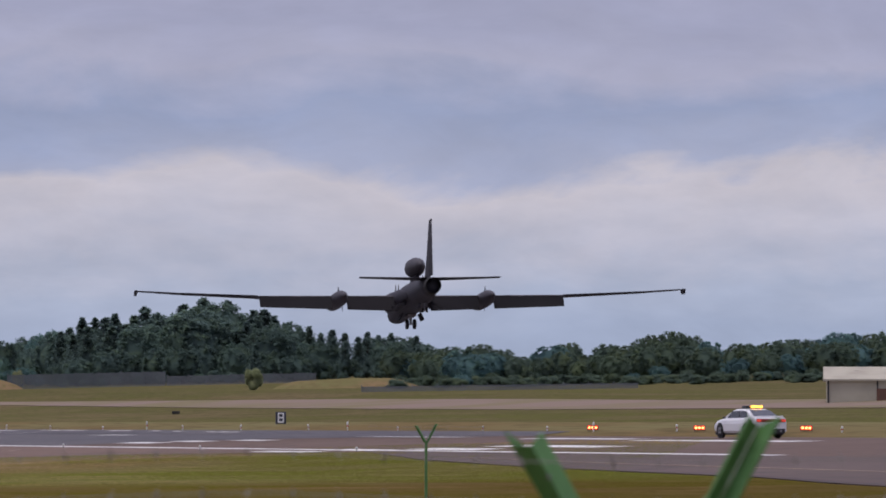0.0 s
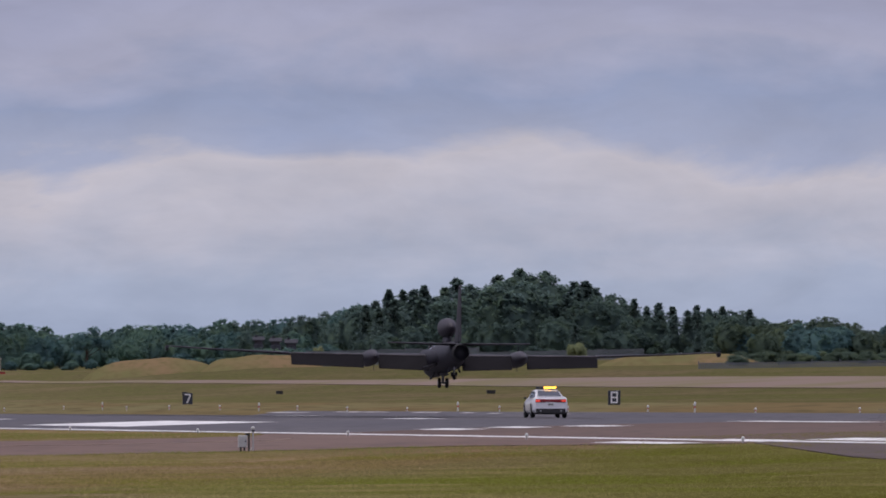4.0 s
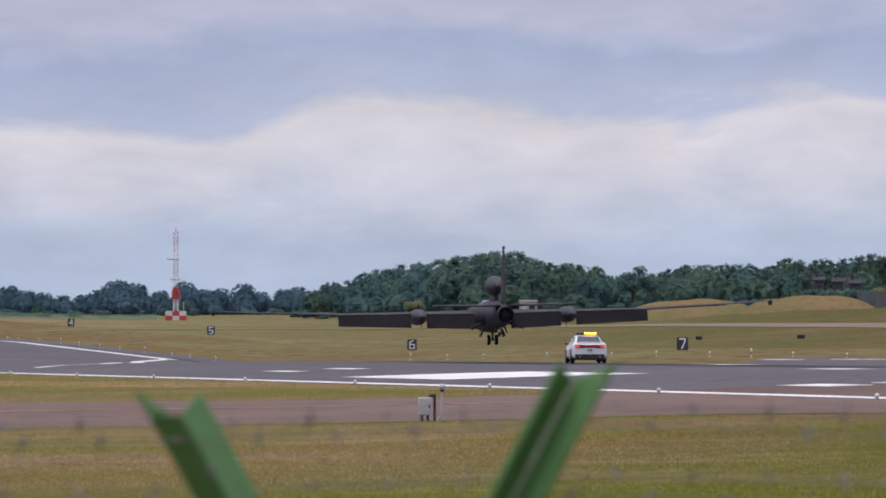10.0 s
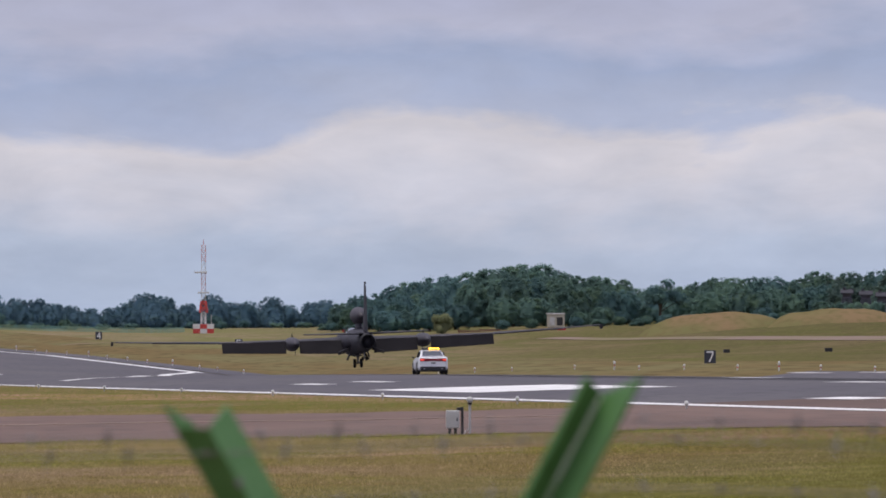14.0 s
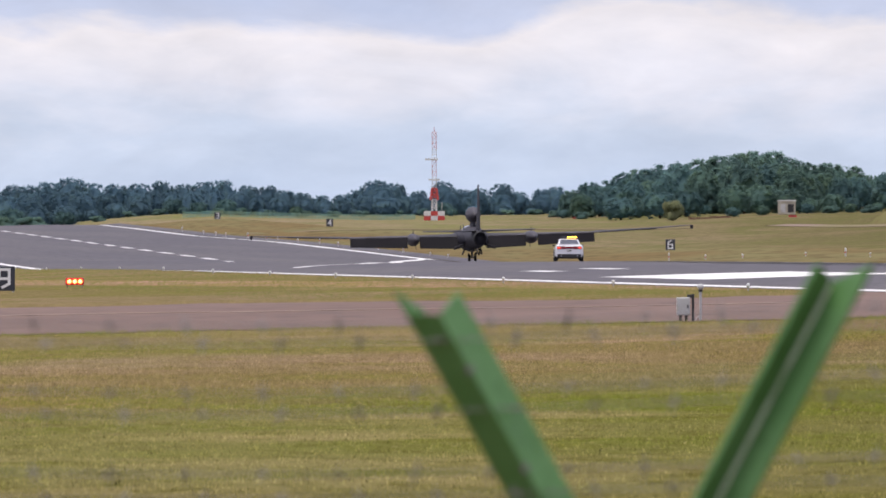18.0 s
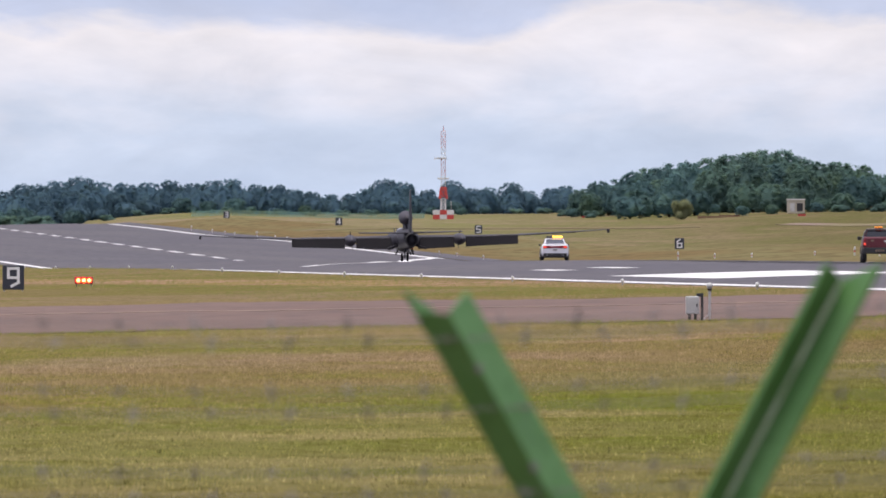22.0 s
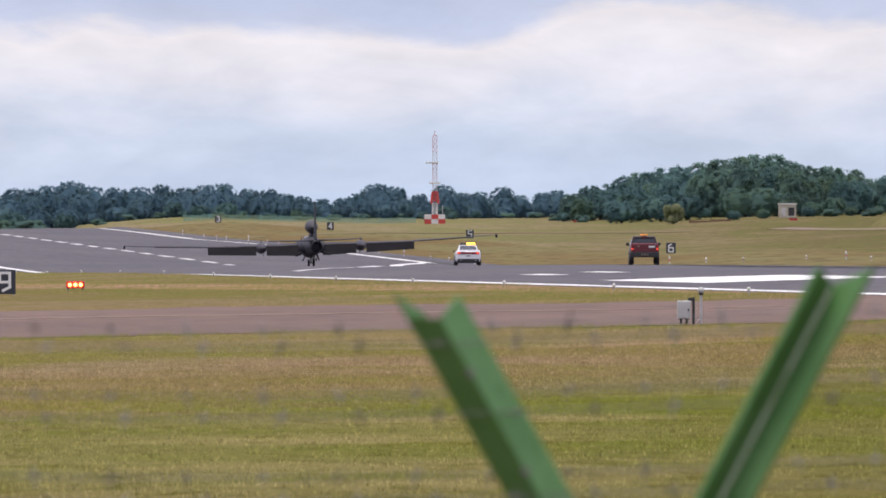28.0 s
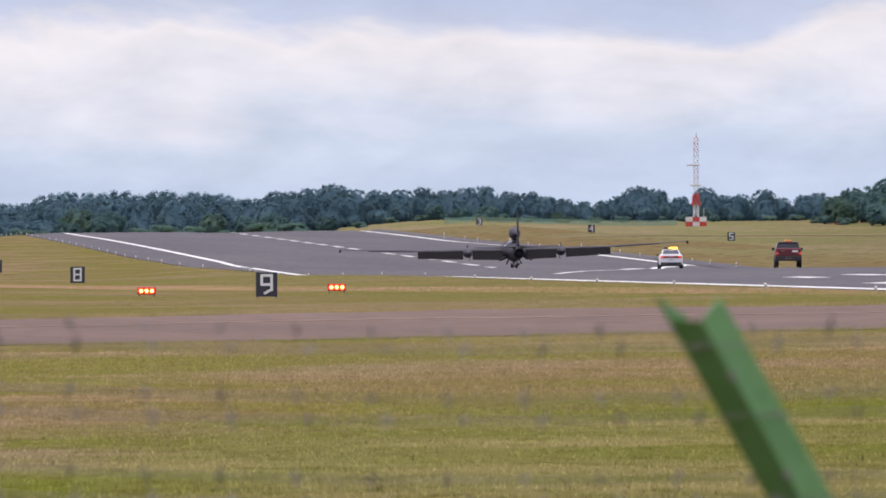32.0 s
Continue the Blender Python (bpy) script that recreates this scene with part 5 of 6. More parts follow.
def hut(x, y, w, h, wall, label, face=-12):
    z = ground_z(x, y)
    b = thing("hut", pose(x, y, z, 0, 0, face), label, "hut")
    bm = bmesh.new()
    box(bm, 0, 0, h / 2, w, w * 0.8, h, 0.03)
    part("wall", bm, wall, b)
    bm = bmesh.new()
    box(bm, 0, 0, h + 0.08, w * 1.08, w * 0.88, 0.16, 0.03)
    part("roof", bm, WHITE_PAINT, b)
    for s, ww in ((-0.22, 0.28), (0.22, 0.34)):
        bm = bmesh.new()
        box(bm, s * w, -w * 0.4 - 0.02, h * 0.46, ww * w, 0.05, h * 0.62, 0.01)
        part("door" if s < 0 else "window", bm, PLASTIC if s > 0 else GREY_PAINT, b)
    return b


def grass_mound(x, y, rx, ry, h, face=0.0):
    """A low bank of earth whose foot runs out into the ground."""
    base = ground_z(x, y)
    nx, ny = 34, 18
    c, s = math.cos(math.radians(face)), math.sin(math.radians(face))
    verts = []
    for j in range(ny + 1):
        for i in range(nx + 1):
            a, b = -1.15 + 2.3 * i / nx, -1.15 + 2.3 * j / ny
            r = math.sqrt(a * a * a * a + b * b)
            hh = h * (1 - r ** 2.0) * (1 + 0.22 * noise.noise((a * 2.3 + x, b * 2, 0.3)))
            px, py = a * rx, b * ry
            verts.append((px, py, ground_z(x + px * c - py * s, y + px * s + py * c) - base + max(hh, -0.5)))
    n = nx + 1
    faces = [(j * n + i, j * n + i + 1, (j + 1) * n + i + 1, (j + 1) * n + i) for j in range(ny) for i in range(nx)]
    ob = sheet("earth_bank", verts, faces, EARTH, smooth=True)
    ob.matrix_basis = pose(x, y, base, 0, 0, face)
    return tagged(ob, "low earth bank with dry grass on it", "earth bank", "earth banks")


# ---------------------------------------------------------------- perimeter fence
def far_fence(u0, u1, dist, h, mat, label, zero=-981.0, eye=(0.0, 0.0), base=0.0, fill=0.72):
    """A fence of upright pales along the far edge; each panel stands on the ground."""
    a0, a1 = (u0 - zero) / 10000.0 + base, (u1 - zero) / 10000.0 + base
    p0 = Vector((eye[0] + dist * math.sin(a0), eye[1] + dist * math.cos(a0)))
    p1 = Vector((eye[0] + dist * math.sin(a1), eye[1] + dist * math.cos(a1)))
    n = max(2, int((p1 - p0).length / 3.0))
    turn = math.degrees(math.atan2(p1.y - p0.y, p1.x - p0.x))
    f = thing("boundary_fence", pose(p0.x, p0.y, 0), label, "fence", "far fences")
    w = (p1 - p0).length / n
    pale = None
    for i in range(n):
        c = p0.lerp(p1, (i + 0.5) / n)
        q = p0.lerp(p1, i / n)
        z = ground_z(c.x, c.y)
        for k in range(13):
            at = pose(c.x - p0.x, c.y - p0.y, z, 0, 0, turn) @ Matrix.Translation(((w - 0.14) * ((k + 0.5) / 13 - 0.5), 0, 0))
            if pale is None:
                bm = bmesh.new()
                box(bm, 0, 0, h / 2 - 0.2, (w - 0.14) / 13 * fill, 0.05, h + 0.2)
                pale = part("pale", bm, mat, f, at=at)
            else:
                ob = new("pale", pale.data)
                ob.parent, ob.matrix_basis = f, at
        bm = bmesh.new()
        box(bm, 0, 0.05, h - 0.22, w - 0.14, 0.03, 0.07)
        part("rail", bm, mat, f, at=pose(c.x - p0.x, c.y - p0.y, z, 0, 0, turn))
        bm = bmesh.new()
        box(bm, 0, 0, h / 2 - 0.1, 0.12, 0.12, h + 0.4, 0.01)
        part("post", bm, mat, f, at=pose(q.x - p0.x, q.y - p0.y, ground_z(q.x, q.y), 0, 0, turn))
    return f


def ground_box(x, y, w, mat, label):
    z = ground_z(x, y)
    b = thing("ground_box", pose(x, y, z, 0, 0, -12), label, "cable box", "small boxes on the grass")
    bm = bmesh.new()
    box(bm, 0, 0, 0.16, w, 0.4, 0.30, 0.03)
    part("housing", bm, mat, b)
    bm = bmesh.new()
    box(bm, 0, 0, 0.33, w * 1.06, 0.46, 0.05, 0.015)
    part("lid", bm, PLASTIC, b)
    return b


def house(x, y, w, h, face):
    z = ground_z(x, y)
    b = thing("house", pose(x, y, z, 0, 0, face), "small pale-walled house with a dark roof among trees", "house", "far houses")
    d = w * 0.8
    bm = bmesh.new()
    loft(bm, [[(xx, -d / 2, -0.3), (xx, d / 2, -0.3), (xx, d / 2, h), (xx, 0, h + d * 0.36), (xx, -d / 2, h)] for xx in (-w / 2, w / 2)])
    part("wall", bm, PALE_WALL, b)
    for s in (-1, 1):
        bm = bmesh.new()
        loft(bm, [[(xx, s * (d / 2 + 0.3), h - 0.15), (xx, s * (d / 2 + 0.3), h), (xx, 0, h + d * 0.36 + 0.16), (xx, 0, h + d * 0.36)] for xx in (-w / 2 - 0.3, w / 2 + 0.3)])
        part("roof", bm, SLATE, b)
    for s in (-0.25, 0.25):
        bm = bmesh.new()
        box(bm, s * w, -d / 2 - 0.02, h * 0.7, 0.9, 0.06, 0.9)
        part("window", bm, GLASS, b)
    bm = bmesh.new()
    box(bm, -w * 0.3, 0, h + d * 0.36 + 0.2, 0.35, 0.3, 0.5, 0.02)
    part("chimney", bm, SLATE, b)
    return b


def barn(x, y, face):
    z = ground_z(x, y)
    b = thing("barn", pose(x, y, z, 0, 0, face), "cream sheet-metal barn with a low pitched roof", "barn")
    W, D, H, R = 14.0, 10.0, 2.1, 3.3
    bm = bmesh.new()
    loft(bm, [[(0, yy, -0.5), (W, yy, -0.5), (W, yy, H), (0, yy, H)] for yy in (0, D)])
    part("wall", bm, CREAM, b)
    for k in range(2):
        bm = bmesh.new()
        y0, y1 = (-0.3, D / 2) if k == 0 else (D + 0.3, D / 2)
        loft(bm, [[(-0.3, y0, H - 0.05), (W + 0.3, y0, H - 0.05), (W + 0.3, y0, H + 0.12), (-0.3, y0, H + 0.12)], [(-0.3, y1, R - 0.05), (W + 0.3, y1, R - 0.05), (W + 0.3, y1, R + 0.12), (-0.3, y1, R + 0.12)]])
        part("roof", bm, ROOFING, b, "weathered sheet roof")
    for i in range(3):
        bm = bmesh.new()
        box(bm, 2.8 + i * 3.9, D * 0.22, (H + R) / 2 + 0.02, 0.35, 2.4, 0.10, rot=(13.5, 0, 0))
        part("roof_light", bm, PLASTIC, b)
    for i in range(4):
        bm = bmesh.new()
        box(bm, 0.15 + i * 4.5, -0.06, 0.85, 0.14, 0.10, 2.4)
        part("wall_rib", bm, PLASTIC, b)
    bm = bmesh.new()
    box(bm, 6.6, -0.10, 0.55, 4.0, 0.12, 1.6)
    part("brick_infill", bm, BRICK, b, "dull red brick infill")
    return b


hut(188.5, 777.5, 2.45, 1.85, CREAM, "small cream-walled hut on the far grass")
grass_mound(181.0, 665.8, 9.0, 6.0, 2.0, -14)
grass_mound(192.6, 652.2, 8.2, 5.5, 1.75, -15)
grass_mound(215.9, 559.8, 10.0, 5.0, 1.2, -20)
barn(174.0, 332.6, -26)
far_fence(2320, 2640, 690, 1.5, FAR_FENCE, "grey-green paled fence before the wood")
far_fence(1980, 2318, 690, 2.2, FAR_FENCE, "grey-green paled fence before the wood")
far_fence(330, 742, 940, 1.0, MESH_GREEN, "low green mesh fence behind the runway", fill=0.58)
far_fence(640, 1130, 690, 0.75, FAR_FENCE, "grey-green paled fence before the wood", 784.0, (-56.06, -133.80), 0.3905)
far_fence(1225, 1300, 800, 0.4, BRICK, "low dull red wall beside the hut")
ground_box(150.5, 444.2, 0.80, PLASTIC, "low black cable box on the grass")
ground_box(148.4, 504.6, 0.70, PLASTIC, "low black cable box on the grass")
ground_box(145.4, 529.4, 0.60, PLASTIC, "low black cable box on the grass")
ground_box(182.2, 748.1, 1.10, RED_PAINT, "low red marker box on the far grass")
ground_box(173.4, 852.6, 1.00, RED_PAINT, "low red marker box on the far grass")
for bearing, width, tall in ((16.575, 1.0, 4.0), (16.765, 1.1, 3.7), (16.935, 1.2, 3.4)):
    house(822 * math.sin(radians(bearing)), 822 * math.cos(radians(bearing)), width * 1.25, tall, -18)


def fence_post(x, y, floor, face, lift=0.0):
    """Steel fence post whose two angle-iron arms spread in a V."""
    f = thing("fence_post", pose(x, y, floor, 0, 0, face), "green steel fence post with two angle arms spread in a V", "fence post", "fence posts")
    zt = -floor + lift
    apex = zt - 0.490
    bm = bmesh.new()
    box(bm, 0, 0, apex / 2, 0.07, 0.07, apex, 0.006)
    part("upright", bm, FENCE_GREEN, f)
    for s, tip_z, tip_x in ((-1, zt - 0.074, -0.270), (1, zt - 0.034, 0.274)):
        a, b = Vector((s * 0.02, 0, apex - 0.03)), Vector((tip_x, 0, tip_z))
        d = (b - a).normalized()
        side = Vector((d.z, 0, -d.x))
        n = Vector((0, 1, 0))
        q = Matrix((side, n, d)).transposed()
        L = (b - a).length
        w, t = 0.052, 0.007
        # one L profile, its tips cut level
        e1, e2 = (Vector((-0.72, 0.69, 0)), Vector((0.72, 0.69, 0))) if s < 0 else (Vector((-0.60, -0.80, 0)), Vector((0.80, -0.60, 0)))
        in1, in2 = (Vector((0.69, 0.72, 0)) * t, Vector((-0.69, 0.72, 0)) * t) if s < 0 else (Vector((0.80, -0.60, 0)) * t, Vector((-0.60, -0.80, 0)) * t)
        back = in1 + in2
        tip1, tip2, dip = (-0.018, 0.016, -0.018) if s < 0 else (0.016, 0.016, -0.012)
        prof = [(Vector((0, 0, 0)), dip), (e1 * w, tip1), (e1 * w + in1, tip1), (back, dip), (e2 * w + in2, tip2), (e2 * w, tip2)]

        def extrude(bm, prof):
            lo = [bm.verts.new(a + q @ p) for p, _ in prof]
            hi = [bm.verts.new(a + q @ (p + Vector((0, 0, L + up - p.x * side.z / d.z)))) for p, up in prof]
            n = len(prof)
            for i in range(n):
                bm.faces.new((lo[i], lo[(i + 1) % n], hi[(i + 1) % n], hi[i]))
            bm.faces.new(lo[::-1])
            bm.faces.new(hi)

        bm = bmesh.new()
        extrude(bm, prof)
        bmesh.ops.recalc_face_normals(bm, faces=bm.faces)
        arm_ob = part("angle_arm", bm, FENCE_GREEN, f)
        if s < 0:
            # the far wall of the channel stands up behind the cut face
            e, v2, th = e1 * w, e2 * (w * 0.55), Vector((-0.69, 0.72, 0)) * 0.004
            bm = bmesh.new()
            extrude(bm, [(e + th * 0.2, 0.020), (e + v2, -0.012), (e + v2 + th, -0.012), (e + th * 1.2, 0.020)])
            bmesh.ops.recalc_face_normals(bm, faces=bm.faces)
            part("far_wall", bm, FENCE_GREEN, arm_ob)
        if s > 0:
            # added pale rod paints the highlight along the inner corner
            bm = bmesh.new()
            off = Vector((0, -0.009, 0))
            rod(bm, a + d * 0.02 + off, a + d * (L - 0.014) + off, 0.0045, None, 8)
            part("edge_highlight", bm, EDGE_HIGHLIGHT, arm_ob, "pale rod painted as the highlight in the angle iron's inner corner")
        for k in (0.22, 0.50, 0.80):
            p = a + d * (L * k)
            bm = bmesh.new()
            rod(bm, p + Vector((0, -0.01, 0)), p + Vector((0, 0.05, 0)), 0.006, None, 6)
            part("wire_clip", bm, WIRE, arm_ob)
    return f


def barbed_wire(x0, y0, x1, y1, z):
    a, b = Vector((x0, y0, z)), Vector((x1, y1, z))
    L = (b - a).length
    d = (b - a).normalized()
    bm = bmesh.new()
    n = 12
    pts = [a.lerp(b, i / n) + Vector((0, 0, -0.03 * math.sin(math.pi * ((i / n * L / 1.9) % 1.0)))) for i in range(n + 1)]
    for p, q in zip(pts, pts[1:]):
        rod(bm, p, q, 0.0013, None, 5, caps=False)
    k = int(L / 0.105)
    rnd = random.Random(int(z * 1000) + 7)
    for i in range(k):
        f = (i + 0.5) / k * n
        j = min(n - 1, int(f))
        c = pts[j].lerp(pts[j + 1], f - j)
        for _ in range(2):
            an = rnd.uniform(0, math.pi)
            o = (Vector((0, 0, 1)) * math.sin(an) + Vector((-d.y, d.x, 0)) * math.cos(an) + d * rnd.uniform(-0.4, 0.4)) * 0.017
            rod(bm, c - o, c + o, 0.0012, None, 4, caps=False)
        rod(bm, c - d * 0.008, c + d * 0.008, 0.0027, None, 5)
    ob = part("barbed_wire", bm, WIRE)
    return tagged(ob, "thin galvanised barbed wire strand between fence posts", "fence wire", "barbed wires")


fence_post(1.601, 7.491, -2.09, -12.07)
barbed_wire(0.04, 7.83, 3.17, 7.16, -0.100)
barbed_wire(0.04, 7.83, 3.17, 7.16, -0.196)
barbed_wire(0.04, 7.83, 3.17, 7.16, -0.311)
barbed_wire(0.15, 8.02, 3.28, 7.35, -0.078)
barbed_wire(0.15, 8.02, 3.28, 7.35, -0.172)
barbed_wire(0.15, 8.02, 3.28, 7.35, -0.286)
fence_post(-50.578, -121.713, -2.14, -24.39, lift=0.036)
fence_post(-52.334, -120.990, -2.14, -16.21, lift=0.036)
for height in (-0.064, -0.160, -0.275):
    barbed_wire(-49.70, -122.07, -53.07, -120.69, height)

# ---------------------------------------------------------------- trees
def leaf_cloud(verts, faces, normals, centre, radius, count, size, rnd, deep=0.80, loose=0.38):
    """Many small leaf sprays in a thick, loose shell round a clump of the crown."""
    for _ in range(count):
        a, c = rnd.uniform(0, 2 * math.pi), rnd.uniform(-0.9, 1)
        s = math.sqrt(max(0, 1 - c * c))
        out = Vector((math.cos(a) * s, math.sin(a) * s, c))
        p = out * radius * (deep + loose * rnd.random()) + centre
        u = Vector((rnd.gauss(0, 1), rnd.gauss(0, 1), rnd.gauss(0, 1))).normalized()
        v = u.cross(Vector((rnd.gauss(0, 1), rnd.gauss(0, 1), rnd.gauss(0, 1)))).normalized()
        if u.cross(v).dot(out) < 0:
            v = -v
        h = size * rnd.uniform(0.55, 1.45)
        i = len(verts)
        verts.extend([p - u * h, p - v * h * 0.55 + u * h * 0.2, p + u * h, p + v * h * 0.6])
        whole = (p - Vector((0, 0, 3.6))).normalized()
        n = (whole * 0.70 + out * 0.25 + Vector((rnd.gauss(0, 0.1), rnd.gauss(0, 0.1), 0.42 + rnd.gauss(0, 0.1)))).normalized()
        normals.extend([n] * 4)
        faces.append((i, i + 1, i + 2, i + 3))


def core(verts, faces, normals, centre, radius, rnd, squash=1.0, fill=0.74, rough=0.17):
    """Uneven inner mass, so that the crown is not hollow."""
    i0 = len(verts)
    n, m = 9, 6
    for j in range(m + 1):
        for i in range(n):
            a, b = 2 * math.pi * i / n, math.pi * j / m
            r = radius * fill * (1 + rnd.uniform(-rough, rough))
            d = Vector((math.cos(a) * math.sin(b), math.sin(a) * math.sin(b), math.cos(b) * squash))
            p = centre + d * r
            verts.append(p)
            normals.append((d * 0.4 + Vector((p.x * 0.15, p.y * 0.15, 0.3 + rnd.gauss(0, 0.1)))).normalized())
    for j in range(m):
        for i in range(n):
            faces.append((i0 + j * n + i, i0 + (j + 1) * n + i, i0 + (j + 1) * n + (i + 1) % n, i0 + j * n + (i + 1) % n))


def make_tree(kind, seed, leaf, dense=1.0, name="broadleaf_tree"):
    """A tree of unit height 10 m; scaled where it stands."""
    rnd = random.Random(seed)
    label = {"broad": "full-leaved dark green broadleaf tree at the field's edge", "pine": "tall dark conifer with a ragged pointed crown", "bush": "low rounded olive green bush on the grass", "lone": "spreading tree with open crown"}[kind]
    t = thing({"pine": "pine_tree", "bush": "bush", "broad": name, "lone": "tree"}[kind], pose(0, 0, 0), label, "bush" if kind == "bush" else "tree", "trees along the field")
    verts, faces, normals = [], [], []
    limbs = []
    if kind == "broad":
        lean = Vector((rnd.uniform(-0.5, 0.5), rnd.uniform(-0.5, 0.5), 0))
        waist, girth, half = rnd.uniform(4.0, 5.0), rnd.uniform(2.9, 3.4), 4.5

        def envelope(z):
            return girth * max(0.02, 1 - abs((z - waist) / (half if z > waist else waist + 1.6)) ** 2.3) ** 0.5

        core(verts, faces, normals, Vector((0, 0, waist - 0.2)) + lean * 0.5, girth, rnd, (half - 0.2) / girth, 0.90, 0.08)
        for k in range(120):
            z = 0.2 + (waist + half - 0.4) * ((k + rnd.random()) / 120) ** 0.85
            a, d = rnd.uniform(0, 2 * math.pi), envelope(z) * rnd.uniform(0.88, 0.99)
            c = Vector((math.cos(a) * d, math.sin(a) * d, z)) + lean * (z / 9)
            r = rnd.uniform(0.30, 0.56)
            limbs.append(c)
            leaf_cloud(verts, faces, normals, c, r, int(dense * 150 * r), 0.140, rnd, 0.15, 1.05)
        # ragged sprays that break the outline
        for k in range(26):
            z = rnd.uniform(2.5, waist + half - 0.1)
            wide = envelope(z) * 1.06
            a = rnd.uniform(0, 2 * math.pi)
            leaf_cloud(verts, faces, normals, Vector((math.cos(a) * wide, math.sin(a) * wide, z)) + lean * (z / 9), rnd.uniform(0.30, 0.60), int(dense * 30), 0.13, rnd, 0.0, 1.2)
    elif kind == "lone":
        for k in range(12):
            a = rnd.uniform(0, 2 * math.pi)
            z = rnd.uniform(5.0, 8.8)
            d = rnd.uniform(0.8, 3.4) * (1.0 if z < 7.5 else 0.6)
            c = Vector((math.cos(a) * d, math.sin(a) * d, z))
            r = rnd.uniform(0.8, 1.35)
            limbs.append(c)
            core(verts, faces, normals, c, r, rnd, 0.9, 0.6)
            leaf_cloud(verts, faces, normals, c, r, int(dense * 210 * r), 0.19, rnd)
    elif kind == "pine":
        core(verts, faces, normals, Vector((0, 0, 3.9)), 1.15, rnd, 3.2, 0.66)
        for k in range(72):
            f = (k + rnd.random()) / 72
            z = 1.4 + 8.2 * f
            length = (2.0 * (1 - f) ** 0.75 + 0.16) * rnd.uniform(0.45, 1.2)
            a = k * 2.4 + rnd.uniform(-0.5, 0.5)
            for q in range(3):
                g = (q + 0.7) / 3
                c = Vector((math.cos(a) * length * g, math.sin(a) * length * g, z + 0.30 * length * g * rnd.uniform(-0.6, 0.9)))
                leaf_cloud(verts, faces, normals, c, 0.26 + 0.26 * (1 - f), int(dense * 15), 0.15, rnd, 0.0, 1.2)
            if k % 9 == 0:
                limbs.append(Vector((math.cos(a) * length, math.sin(a) * length, z)))
        leaf_cloud(verts, faces, normals, Vector((0, 0, 9.5)), 0.20, 24, 0.13, rnd, 0.0, 1.8)
    else:
        core(verts, faces, normals, Vector((0, 0, 2.6)), 2.9, rnd, 1.0, 0.85)
        for k in range(14):
            a, d = rnd.uniform(0, 2 * math.pi), 3.2 * math.sqrt(rnd.random())
            c = Vector((math.cos(a) * d, math.sin(a) * d, rnd.uniform(1.2, 7.2) * (1 - 0.1 * d)))
            r = rnd.uniform(1.2, 2.1)
            limbs.append(c)
            core(verts, faces, normals, c, r, rnd, 0.95, 0.80)
            leaf_cloud(verts, faces, normals, c, r, int(dense * 150 * r), 0.20, rnd)
    bm = bmesh.new()
    rod(bm, (0, 0, -0.4), (rnd.uniform(-0.2, 0.2), 0, 5.0 if kind != "bush" else 2.5), 0.30, 0.15, 8)
    if kind == "pine":
        rod(bm, (0, 0, 4.8), (0, 0, 9.5), 0.15, 0.03, 6)
    for c in limbs[::5 if kind == 'broad' else 3]:
        rod(bm, (0, 0, max(0.8, c.z * 0.5)), c, 0.10, 0.03, 5)
    part("trunk", bm, BARK, t)
    sheet("crown", verts, faces, leaf, t, normals=normals)
    return t


BROAD = [make_tree("broad", 10 + i, OAK_LEAF if i % 2 else ASH_LEAF, 0.9) for i in range(5)]
NEARER = [make_tree("broad", 20 + i, (GREEN_LEAF, GREEN_LEAF, OAK_LEAF)[i], 0.9) for i in range(3)]
DARKS = [make_tree("broad", 26 + i, SHADE_LEAF, 0.9) for i in range(2)]
FARS = [make_tree("broad", 30 + i, FAR_HAZE_LEAF, 0.75, "tree") for i in range(3)]
PINES = [make_tree("pine", 50 + i, PINE_LEAF) for i in range(3)]
LONE = make_tree("lone", 70, OAK_LEAF)
BUSHES = [make_tree("bush", 80, BUSH_LEAF), make_tree("bush", 81, ASH_LEAF)]
THICKET = [make_tree("bush", 83, GREEN_LEAF)]
HEDGE = [make_tree("bush", 82, FAR_HAZE_LEAF)]
used = set()


def plant(src, x, y, top, wide=1.0, turn=0.0):
    """Stand a tree on the ground so that its top reaches the height top."""
    z = ground_z(x, y)
    s = max(0.12, (top - z) / 9.9)
    m = pose(x, y, z, 0, 0, turn) @ Matrix.Diagonal((s * wide, s * wide, s, 1))
    if src.name not in used:
        used.add(src.name)
        src.matrix_basis = m
        return src
    t = copy_thing(src, m)
    t.matrix_basis = m
    return t


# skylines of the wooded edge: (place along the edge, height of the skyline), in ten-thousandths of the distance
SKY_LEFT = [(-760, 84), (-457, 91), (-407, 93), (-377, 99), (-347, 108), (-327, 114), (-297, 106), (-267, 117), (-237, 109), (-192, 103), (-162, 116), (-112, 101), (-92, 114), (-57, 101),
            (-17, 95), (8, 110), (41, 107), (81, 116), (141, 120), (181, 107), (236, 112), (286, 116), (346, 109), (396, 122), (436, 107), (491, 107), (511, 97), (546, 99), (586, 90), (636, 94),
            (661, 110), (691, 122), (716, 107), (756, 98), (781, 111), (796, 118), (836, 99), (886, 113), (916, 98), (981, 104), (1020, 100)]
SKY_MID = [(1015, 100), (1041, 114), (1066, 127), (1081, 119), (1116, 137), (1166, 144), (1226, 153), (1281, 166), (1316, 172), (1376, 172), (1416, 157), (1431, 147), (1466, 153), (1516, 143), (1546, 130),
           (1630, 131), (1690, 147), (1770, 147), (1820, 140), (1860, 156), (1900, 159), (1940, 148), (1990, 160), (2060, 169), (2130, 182)]
